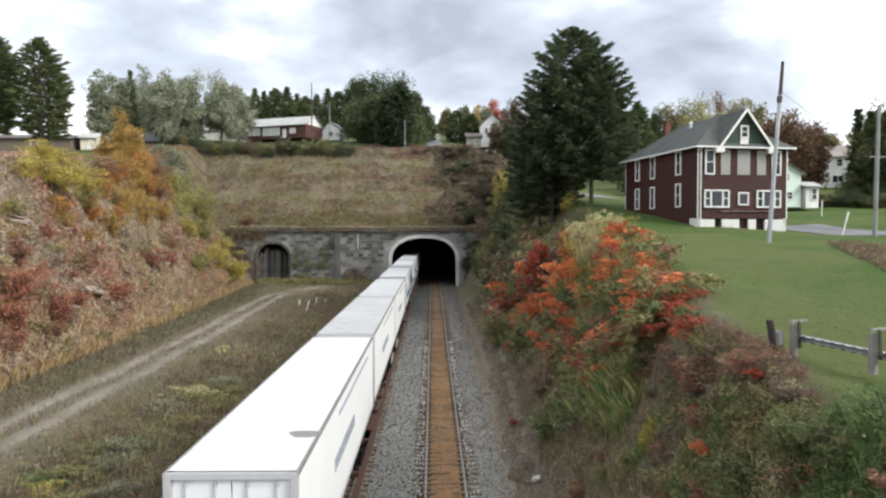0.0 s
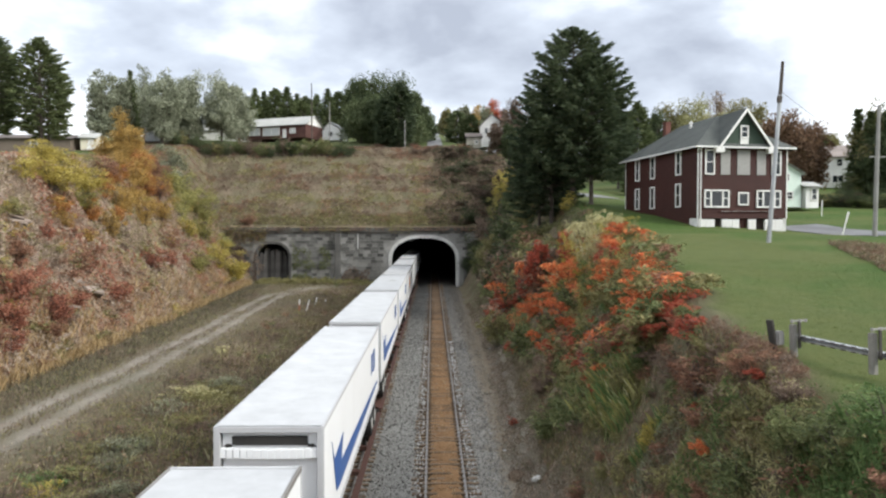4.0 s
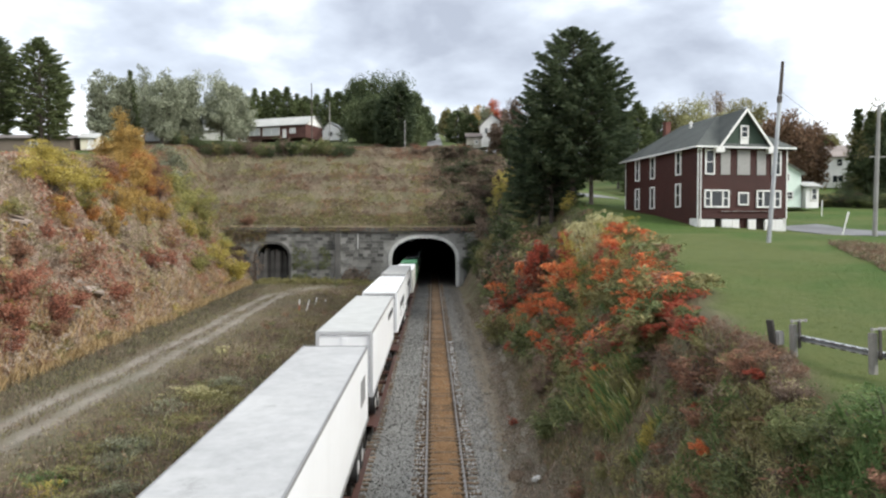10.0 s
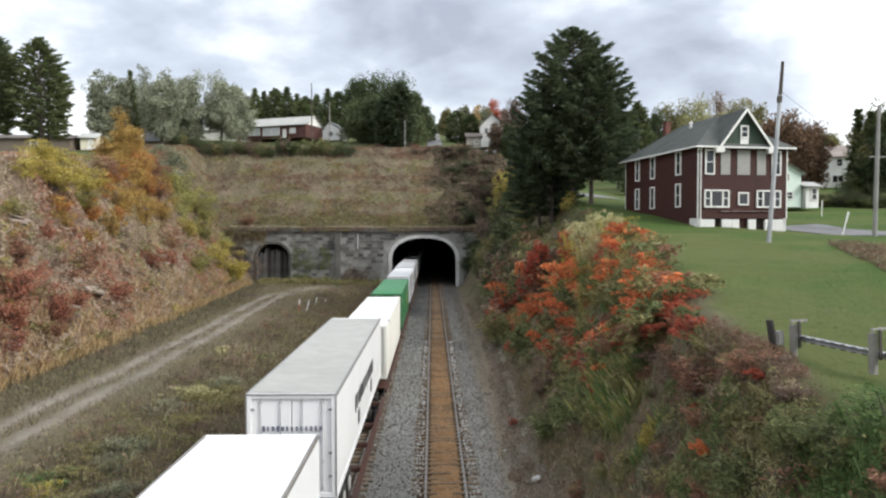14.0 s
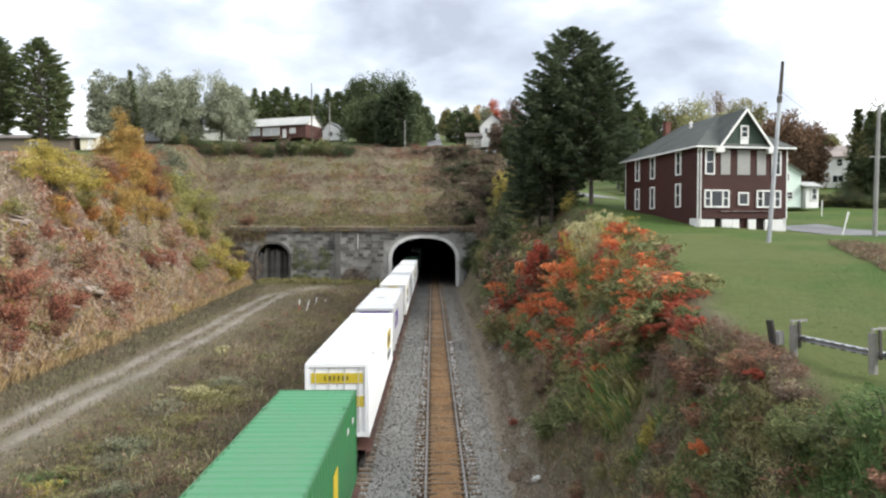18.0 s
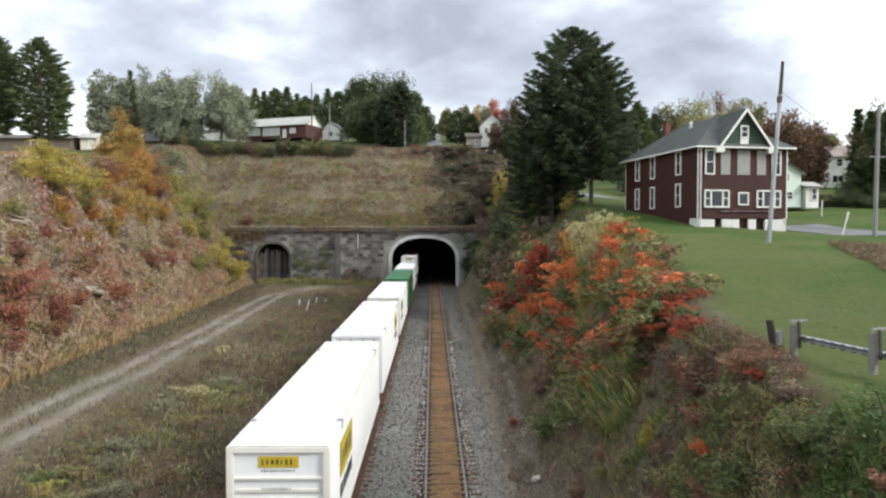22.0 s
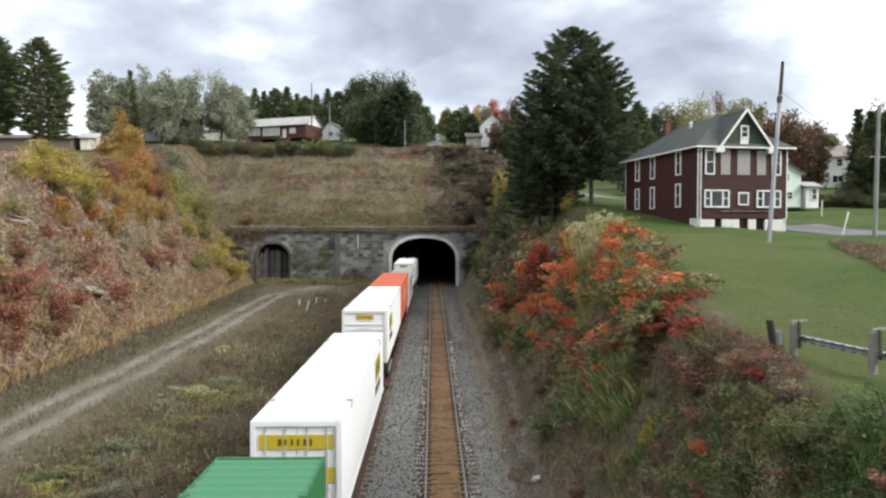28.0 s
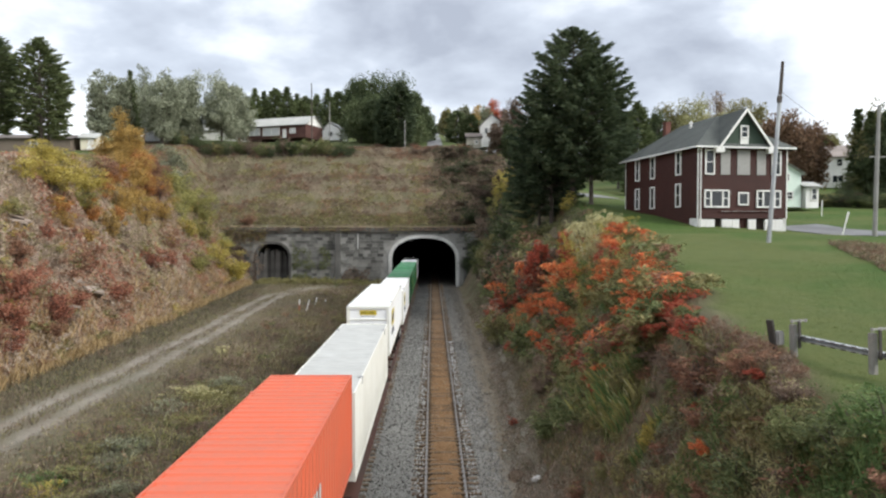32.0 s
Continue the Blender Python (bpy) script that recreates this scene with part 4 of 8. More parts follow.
    if look_name == "ribdoor":
        b = Builder()
        for sx in (-0.62, 0.62):
            for dx in (-0.09, 0.09):
                b.box((sx + dx, 0.03, top - 1.28), (0.14, 0.02, 0.16))
        part("emblem", b.mesh("emblem", M_BLUE, 0.01), t, "small blue double emblem")
        for s in (-1, 1):
            for z in (z0 + 0.6, z0 + 1.25, top - 0.45):
                b = Builder()
                b.box((s * 1.1, 0.03, z), (0.16, 0.05, 0.06))
                part("hinge", b.mesh("hinge", M_STEEL, 0.005), t, "steel door hinge")
    if look_name == "green":
        b = Builder()
        bars(b, -0.75, -0.15, top - 1.05, top - 0.9, 0.03, 4, seed)
        part("lettering", b.mesh("lettering", M_YELLOW), t, "yellow lettering bars")
        b = Builder()
        bars(b, 0.3, 0.95, top - 1.0, top - 0.86, 0.03, 5, seed + 2)
        for s in (-1, 1):
            b.box((s * 0.85, 0.02, top - 0.2), (0.4, 0.02, 0.05)).box((s * 1.16, 0.02, top - 0.55), (0.05, 0.02, 0.4))
        part("white_marks", b.mesh("white_marks", M_HUB), t, "white lettering bars and corner marks")


def decals(t, look_name, w, z0, top, L, seed):
    for s in (-1, 1):
        b = Builder()
        x = s * (w + 0.012)
        if look_name in ("stripe",):
            b.box((x, L * 0.6, top - 0.42), (0.01, L * 0.5, 0.1))
            bars(b, L * 0.3, L * 0.58, z0 + 1.15, z0 + 1.55, x, 14, seed, axis='y')
            part("lettering", b.mesh("lettering", M_PALESLATE), t, "slate side stripe and lettering bars")
        elif look_name == "vee":
            b.prism([(1.3, z0 + 2.15), (1.75, z0 + 1.55), (3.5, z0 + 1.75), (2.7, z0 + 0.55), (2.1, z0 + 0.62)], x - 0.005, x + 0.005, 'x')
            b.prism([(2.7, z0 + 0.55), (3.1, z0 + 1.1), (L - 1.0, z0 + 0.62), (L - 1.0, z0 + 0.5)], x - 0.004, x + 0.004, 'x')
            bars(b, L - 4.0, L - 2.0, z0 + 1.4, z0 + 2.3, x, 4, seed, axis='y')
            part("chevron", b.mesh("chevron", M_BLUE), t, "blue wedge and long stripe")
        elif look_name == "orange":
            for i in range(9):
                b.box((x, L * 0.42 + i * 0.25, z0 + 1.5 + 0.12 * (i % 3)), (0.01, 0.22, 1.2 - 0.09 * i))
            part("emblem", b.mesh("emblem", M_ORANGE), t, "orange flame emblem")
        elif look_name in ("lettered", "ribdoor", "doors"):
            if look_name == "doors":
                bars(b, L * 0.66, L * 0.94, z0 + 1.9, z0 + 2.3, x, 12, seed, axis='y')
            else:
                bars(b, L * 0.28, L * 0.72, z0 + 1.15, z0 + 1.75, x, 14, seed, axis='y')
            if look_name != "doors":
                b.box((x, L * 0.35, z0 + 0.75), (0.01, 0.5, 0.5)).box((x, L * 0.65, z0 + 0.75), (0.01, 0.5, 0.5))
            part("lettering", b.mesh("lettering", M_INK), t, "black side lettering bars")
        elif look_name == "darktrim":
            b.box((x, L - 2.0, z0 + 1.6), (0.01, 1.5, 0.9))
            part("emblem", b.mesh("emblem", M_STEEL), t, "dark square emblem")
        elif look_name in ("yellow", "front"):
            y = L - 3.6 if look_name == "yellow" else 3.3
            b.box((x, y, z0 + 1.9), (0.01, 2.6, 0.95))
            p = part("sign_panel", b.mesh("sign_panel", M_YELLOW), t, "yellow side panel")
            b = Builder()
            bars(b, y - 1.1, y + 1.1, z0 + 1.65, z0 + 2.15, x + s * 0.006, 7, seed, axis='y')
            bars(b, y - 1.3, y + 1.3, z0 + 0.85, z0 + 1.25, x + s * 0.002, 9, seed + 3, axis='y')
            part("lettering", b.mesh("lettering", M_INK), p)
        elif look_name == "purple":
            b.box((x, 4.3, z0 + 1.75), (0.01, 4.2, 1.1))
            p = part("sign_panel", b.mesh("sign_panel", M_PURPLE), t, "purple side panel")
            b = Builder()
            bars(b, 2.6, 4.4, z0 + 1.5, z0 + 2.05, x + s * 0.006, 5, seed, axis='y')
            part("lettering", b.mesh("lettering", M_HUB), p)
        elif look_name == "green":
            b.box((x, L - 5.0, z0 + 1.5), (0.01, 0.8, 0.9)).box((x, L - 5.0, z0 + 0.8), (0.01, 0.6, 0.35))
            part("emblem", b.mesh("emblem", M_YELLOW), t, "yellow side emblem")
            b = Builder()
            for y in (0.5, 1.6, L - 1.2, L - 2.4):
                b.box((x, y, z0 + 2.2), (0.01, 0.35, 0.16))
            part("lettering", b.mesh("lettering", M_HUB), t, "small white marks")
        elif look_name == "red":
            for i in range(10):
                a = i * 0.63
                b.box((x, L * 0.45 + 0.55 * math.cos(a), z0 + 1.5 + 0.5 * math.sin(a)), (0.01, 0.36, 0.3))
            bars(b, L * 0.45 + 0.9, L * 0.45 + 2.9, z0 + 1.3, z0 + 1.8, x, 5, seed, axis='y')
            part("emblem", b.mesh("emblem", M_HUB), t, "white ring emblem")


def build_car(length):
    """An open spine flatcar with side sills and a bogie at each end. Origin as for its load."""
    t = thing("flatcar", pose(TRACK_X, 0, 0), "rust-red open railway flatcar carrying one load", "railway car", "flatcars of the train")
    L = length + 0.7
    for s in (-1, 1):
        b = Builder()
        b.box((s * 1.24, L / 2 - 0.35, 0.93), (0.1, L, 0.2)).box((s * 1.24, L / 2 - 0.35, 1.02), (0.22, L, 0.035))
        part("side_sill", shared(("sill", s, round(L, 2)), lambda: b.mesh("side_sill", M_CARRED, 0.01)), t)
    b = Builder()
    b.box((0, L / 2 - 0.35, 0.85), (0.6, L, 0.42))
    part("centre_sill", shared(("spine", round(L, 2)), lambda: b.mesh("centre_sill", M_CARRED, 0.015)), t)
    for y in (0.6, 3.4, 6.2, 9.0, 11.8, L - 1.2):
        b = Builder()
        b.box((0, 0, 0.9), (2.4, 0.22, 0.16))
        part("cross_bearer", shared("bearer", lambda: b.mesh("cross_bearer", M_CARRED, 0.01)), t, at=pose(0, y, 0))
    b = Builder()
    b.box((0, 1.2, 1.02), (2.35, 2.6, 0.05))
    part("platform", shared("platform", lambda: b.mesh("platform", M_CARRED, 0.01)), t)
    for y in (0.9, L - 1.6):
        def truck():
            b = Builder()
            for s in (-1, 1):
                b.prism([(-1.25, 0.55), (-0.6, 0.75), (0.6, 0.75), (1.25, 0.55), (1.25, 0.4), (0.5, 0.28), (-0.5, 0.28), (-1.25, 0.4)], s * 0.98 - 0.07, s * 0.98 + 0.07, 'x')
            b.box((0, 0, 0.55), (1.9, 0.4, 0.25))
            return b.mesh("bogie_frame", M_DARKIRON, 0.01)
        g = part("bogie", shared("truck", truck), t, "black iron bogie", pose(0, y, 0))
        for dy in (-0.87, 0.87):
            def axle():
                b = Builder()
                for s in (-1, 1):
                    b.tube((s * 0.69, 0, 0.42), (s * 0.82, 0, 0.42), 0.42, 0.42, 20).tube((s * 0.67, 0, 0.42), (s * 0.69, 0, 0.42), 0.445, 0.445, 20)
                b.tube((-0.95, 0, 0.42), (0.95, 0, 0.42), 0.08, 0.08, 8)
                return b.mesh("wheelset", M_DARKIRON)
            part("wheelset", shared("axle", axle), g, at=pose(0, dy, 0))
    return t


for k, (y0, ln, kind, lk) in enumerate(TRAIN):
    MOVERS.append((build_box(kind, lk, ln, 31 * k + 7), y0))
    MOVERS.append((build_car(ln), y0))


def motions():
    for ob, y0 in MOVERS:
        x, z = ob.matrix_basis.translation.x, ob.matrix_basis.translation.z
        walk(ob, [(t, pose(x, y0 - run, z)) for t, run in zip(KEY_T, RUN)])


# ---- plants ----
LEAF = {
    "sage": leaf_mat("sage_green_leaves", ramp5((0.1, 0.11, 0.07), (0.2, 0.218, 0.145), (0.31, 0.328, 0.23), (0.42, 0.435, 0.33))),
    "orange": leaf_mat("orange_sumac_leaves", ramp5((0.16, 0.075, 0.04), (0.5, 0.125, 0.05), (0.74, 0.21, 0.08), (0.8, 0.41, 0.17))),
    "red": leaf_mat("red_sumac_leaves", ramp5((0.12, 0.05, 0.036), (0.32, 0.075, 0.045), (0.52, 0.11, 0.065), (0.56, 0.22, 0.12))),
    "yellow": leaf_mat("yellow_leaves", ramp5((0.19, 0.16, 0.05), (0.38, 0.31, 0.075), (0.53, 0.43, 0.11), (0.6, 0.51, 0.18))),
    "gold": leaf_mat("golden_orange_leaves", ramp5((0.18, 0.13, 0.055), (0.38, 0.25, 0.08), (0.53, 0.34, 0.1), (0.58, 0.43, 0.17))),
    "green": leaf_mat("dull_green_leaves", ramp5((0.06, 0.074, 0.03), (0.115, 0.138, 0.053), (0.185, 0.21, 0.085), (0.29, 0.295, 0.14))),
    "olive": leaf_mat("olive_autumn_leaves", ramp5((0.095, 0.088, 0.04), (0.19, 0.178, 0.075), (0.29, 0.265, 0.115), (0.38, 0.33, 0.16))),
    "brown": leaf_mat("brown_withered_leaves", ramp5((0.075, 0.053, 0.04), (0.145, 0.102, 0.077), (0.23, 0.165, 0.123), (0.32, 0.24, 0.18))),
    "rust": leaf_mat("rusty_brown_leaves", ramp5((0.1, 0.055, 0.04), (0.22, 0.115, 0.075), (0.34, 0.18, 0.115), (0.42, 0.26, 0.17))),
    "tan": leaf_mat("tan_dry_leaves", ramp5((0.15, 0.11, 0.08), (0.28, 0.21, 0.155), (0.4, 0.31, 0.235), (0.52, 0.43, 0.34))),
    "silver": leaf_mat("grey_green_leaves", ramp5((0.095, 0.1, 0.06), (0.185, 0.19, 0.12), (0.28, 0.285, 0.185), (0.38, 0.38, 0.27))),
    "pale": leaf_mat("pale_yellow_plumes", ramp5((0.22, 0.2, 0.095), (0.4, 0.365, 0.18), (0.54, 0.5, 0.27), (0.62, 0.58, 0.37))),
    "umber": leaf_mat("dark_umber_leaves", ramp5((0.04, 0.03, 0.02), (0.075, 0.056, 0.04), (0.12, 0.09, 0.062), (0.18, 0.14, 0.1))),
    "dark": leaf_mat("dark_tree_leaves", ramp5((0.03, 0.042, 0.022), (0.055, 0.075, 0.035), (0.085, 0.11, 0.05), (0.13, 0.15, 0.07))),
    "lime": leaf_mat("fresh_green_leaves", ramp5((0.055, 0.095, 0.033), (0.1, 0.165, 0.055), (0.165, 0.24, 0.085), (0.27, 0.33, 0.14))),
    "spruce": leaf_mat("spruce_needles", ramp5((0.034, 0.05, 0.03), (0.066, 0.092, 0.05), (0.105, 0.135, 0.07), (0.16, 0.185, 0.1))),
    "pine": leaf_mat("pine_needles", ramp5((0.05, 0.066, 0.032), (0.095, 0.12, 0.05), (0.145, 0.175, 0.075), (0.21, 0.23, 0.11))),
    "brick": leaf_mat("brick_red_autumn_leaves", ramp5((0.15, 0.075, 0.055), (0.3, 0.12, 0.08), (0.44, 0.18, 0.115), (0.52, 0.3, 0.2))),
    "moss": leaf_mat("moss_yellow_leaves", ramp5((0.15, 0.145, 0.05), (0.27, 0.255, 0.085), (0.38, 0.355, 0.125), (0.46, 0.43, 0.2))),
    "amber": leaf_mat("amber_leaves", ramp5((0.2, 0.1, 0.045), (0.42, 0.18, 0.06), (0.55, 0.26, 0.085), (0.6, 0.38, 0.15))),
    "grove": leaf_mat("grove_leaves", ramp5((0.04, 0.055, 0.028), (0.075, 0.1, 0.046), (0.12, 0.15, 0.068), (0.18, 0.2, 0.1))),
    "paleolive": leaf_mat("pale_olive_leaves", ramp5((0.17, 0.165, 0.075), (0.29, 0.285, 0.13), (0.4, 0.385, 0.19), (0.5, 0.47, 0.28))),
    "maroon": leaf_mat("dark_red_oak_leaves", ramp5((0.07, 0.045, 0.03), (0.14, 0.085, 0.052), (0.22, 0.135, 0.082), (0.3, 0.19, 0.12))),
}
GRASS = {
    "lawn": leaf_mat("mown_lawn_blades", ramp5((0.049, 0.093, 0.022), (0.072, 0.124, 0.029), (0.098, 0.145, 0.037), (0.145, 0.167, 0.056))),
    "bramble": leaf_mat("russet_bramble_twigs", ramp5((0.085, 0.048, 0.034), (0.155, 0.088, 0.06), (0.235, 0.138, 0.095), (0.3, 0.2, 0.135))),
    "dry": leaf_mat("dry_grass_blades", ramp5((0.12, 0.09, 0.06), (0.24, 0.185, 0.125), (0.35, 0.28, 0.195), (0.47, 0.39, 0.28))),
    "weed": leaf_mat("brown_weed_stalks", ramp5((0.075, 0.062, 0.048), (0.14, 0.115, 0.085), (0.21, 0.175, 0.13), (0.31, 0.265, 0.2))),
    "straw": leaf_mat("golden_straw_grass", ramp5((0.22, 0.15, 0.08), (0.4, 0.28, 0.14), (0.53, 0.39, 0.21), (0.63, 0.5, 0.31))),
    "green": leaf_mat("green_grass_blades", ramp5((0.055, 0.085, 0.03), (0.085, 0.13, 0.045), (0.13, 0.18, 0.065), (0.21, 0.23, 0.1))),
    "olive": leaf_mat("olive_weed_blades", ramp5((0.07, 0.068, 0.038), (0.13, 0.125, 0.065), (0.2, 0.19, 0.1), (0.3, 0.28, 0.17))),
}
BRUSH = {
    "tan": leaf_mat("pale_dry_brush", ramp5((0.26, 0.2, 0.15), (0.43, 0.34, 0.26), (0.55, 0.45, 0.36), (0.64, 0.56, 0.47))),
    "rust": leaf_mat("russet_brush", ramp5((0.2, 0.105, 0.07), (0.36, 0.2, 0.13), (0.48, 0.29, 0.19), (0.54, 0.4, 0.29))),
    "olive": leaf_mat("olive_brush", ramp5((0.17, 0.155, 0.065), (0.28, 0.255, 0.11), (0.38, 0.35, 0.17), (0.46, 0.42, 0.24))),
    "red": leaf_mat("red_brush", ramp5((0.2, 0.085, 0.06), (0.38, 0.14, 0.1), (0.5, 0.21, 0.14), (0.55, 0.31, 0.22))),
    "gold": leaf_mat("golden_brush", ramp5((0.22, 0.15, 0.06), (0.4, 0.27, 0.1), (0.52, 0.36, 0.14), (0.58, 0.44, 0.22))),
}
M_BARK = surface("grey_brown_bark", (0.055, 0.045, 0.038), (0.16, 0.135, 0.115), 1.2, 9, 0.95, 0, 0.03)
M_PALEBARK = surface("pale_grey_bark", (0.16, 0.15, 0.14), (0.34, 0.32, 0.3), 1.2, 9, 0.95, 0, 0.02)


def rand_dirs(rng, n):
    v = rng.normal(size=(n, 3))
    return v / np.linalg.norm(v, axis=1, keepdims=True)


def leaf_quads(rng, centres, size, stretch=1.6, flat=0.0):
    """Small pointed leaf shapes at the given places, turned at random (flat=1: lying level)."""
    n = len(centres)
    a = rand_dirs(rng, n)
    a[:, 2] *= (1 - flat)
    a /= np.linalg.norm(a, axis=1, keepdims=True) + 1e-9
    b = np.cross(a, rand_dirs(rng, n)); b /= np.linalg.norm(b, axis=1, keepdims=True) + 1e-9
    s = size * rng.uniform(0.6, 1.35, size=(n, 1))
    c = np.asarray(centres)
    return np.stack([c - a * s * stretch / 2, c + b * s / 2, c + a * s * stretch / 2, c - b * s / 2], axis=1)


def clump_points(rng, clumps, per):
    """Points in shells round clump centres, denser towards the outside and above."""
    out = []
    for (cx, cy, cz, r) in clumps:
        k = max(2, int(per * rng.uniform(0.6, 1.4)))
        d = rand_dirs(rng, k)
        rr = r * rng.uniform(0.25, 1.0, size=(k, 1)) ** 0.6
        p = d * rr
        p[:, 2] *= 0.8
        out.append(p + np.array([cx, cy, cz]))
    return np.concatenate(out)


PLANTS = {}


def shrub_shape(form, variant, fine):
    """Stem builder and leaf corners of a shrub one metre high and about one metre wide."""
    rng = np.random.default_rng(variant * 17 + len(form) * 101 + ord(form[0]))
    b = Builder()
    clumps = []
    k = {"bush": 12, "sumac": 10, "tall": 9, "low": 12}[form]
    for i in range(k):
        a = rng.uniform(0, 2 * math.pi)
        reach = rng.uniform(0.1, 0.5) if form != "tall" else rng.uniform(0.05, 0.32)
        h = rng.uniform(0.4, 0.95) if form != "low" else rng.uniform(0.25, 0.75)
        tip = (reach * math.cos(a), reach * math.sin(a), h)
        mid = (tip[0] * 0.45, tip[1] * 0.45, h * 0.55)
        b.tube((tip[0] * 0.1, tip[1] * 0.1, -0.12), mid, 0.012, 0.008, 5, False)
        b.tube(mid, tip, 0.008, 0.003, 5, False)
        if form == "sumac":
            for q in range(6):
                aa = rng.uniform(0, 6.28)
                rr = rng.uniform(0.05, 0.17)
                clumps.append((tip[0] + rr * math.cos(aa), tip[1] + rr * math.sin(aa), h + rng.uniform(-0.2, 0.05), 0.1))
        else:
            for q in range(5):
                f = rng.uniform(0.25, 1.08)
                clumps.append((tip[0] * f + rng.normal() * 0.09, tip[1] * f + rng.normal() * 0.09, h * f + rng.normal() * 0.06, rng.uniform(0.08, 0.2)))
    pts = clump_points(rng, clumps, {3: 66, 2: 36, 1: 15, 0: 4.0}[fine])
    q = leaf_quads(rng, pts, {3: 0.03, 2: 0.042, 1: 0.066, 0: 0.09}[fine], 2.0, 0.12 if form == "sumac" else 0.1)
    return b, q


def shrub_meshes(colour, form, variant, fine=2):
    key = (colour, form, variant, fine)
    if key not in PLANTS:
        b, q = shrub_shape(form, variant, fine)
        PLANTS[key] = (b.mesh("stem", M_BARK), cards_mesh("foliage", q[:, :3].reshape(-1, 3), LEAF[colour], 3))
    return PLANTS[key]


def undergrowth(name, label, plants, fine=0):
    """Thickets of many small plants that cannot be told apart, joined: rows of x, y, height, width, colour, form."""
    rng = np.random.default_rng(len(plants))
    colours = sorted({p[4] for p in plants})
    shapes = {}
    quads, mi = [], []
    for x, y, h, w, c, form in plants:
        k = (form, int(rng.integers(0, 5)))
        if k not in shapes:
            shapes[k] = shrub_shape(k[0], k[1], fine)[1]
        q = shapes[k]
        a = rng.uniform(0, 6.283)
        R = np.array([[math.cos(a) * w, -math.sin(a) * w, 0], [math.sin(a) * w, math.cos(a) * w, 0], [rng.normal() * 0.12 * h, rng.normal() * 0.12 * h, h]])
        quads.append(q @ R.T + np.array([x, y, gz(x, y) - 0.05]))
        mi.append(np.full(len(q), colours.index(c)))
    me = cards_mesh(name, np.concatenate(quads)[:, :3].reshape(-1, 3), [LEAF[c] for c in colours], 3, np.concatenate(mi))
    tagged(new(name, me), label, "undergrowth", kind="stuff")


WORDS = {"orange": "bright orange autumn sumac shrub", "red": "deep red autumn sumac shrub", "yellow": "yellow-leaved autumn shrub", "gold": "golden orange autumn shrub",
         "green": "dull green leafy shrub", "olive": "olive-green autumn shrub", "grove": "dark green hedge shrub", "brick": "brick-red autumn shrub", "moss": "mossy yellow-green shrub", "amber": "amber orange autumn shrub", "brown": "withered brown leafy shrub", "umber": "dark umber-brown withered shrub", "rust": "rusty brown autumn shrub", "tan": "tan dried-out shrub",
         "silver": "grey-green leafy shrub", "sage": "pale grey-green leafy shrub", "pale": "pale yellow feathery shrub", "lime": "fresh green leafy shrub", "dark": "dark green dense shrub"}


def shrub(x, y, h, w, colour, form="bush", where="on the bank", rng=random):
    s, l = shrub_meshes(colour, form, rng.randrange(4), 3 if w > 3.4 and y < 119 else 2 if y < 60 or w > 2.6 else 1)
    t = thing("shrub", pose(x, y, gz(x, y) - 0.05, rng.uniform(-7, 7), rng.uniform(-7, 7), rng.uniform(0, 360)), WORDS[colour] + " " + where, "shrub", "shrubs " + where)
    t.scale = (w, w, h)
    part("stem", s, t)
    part("foliage", l, t)
    return t


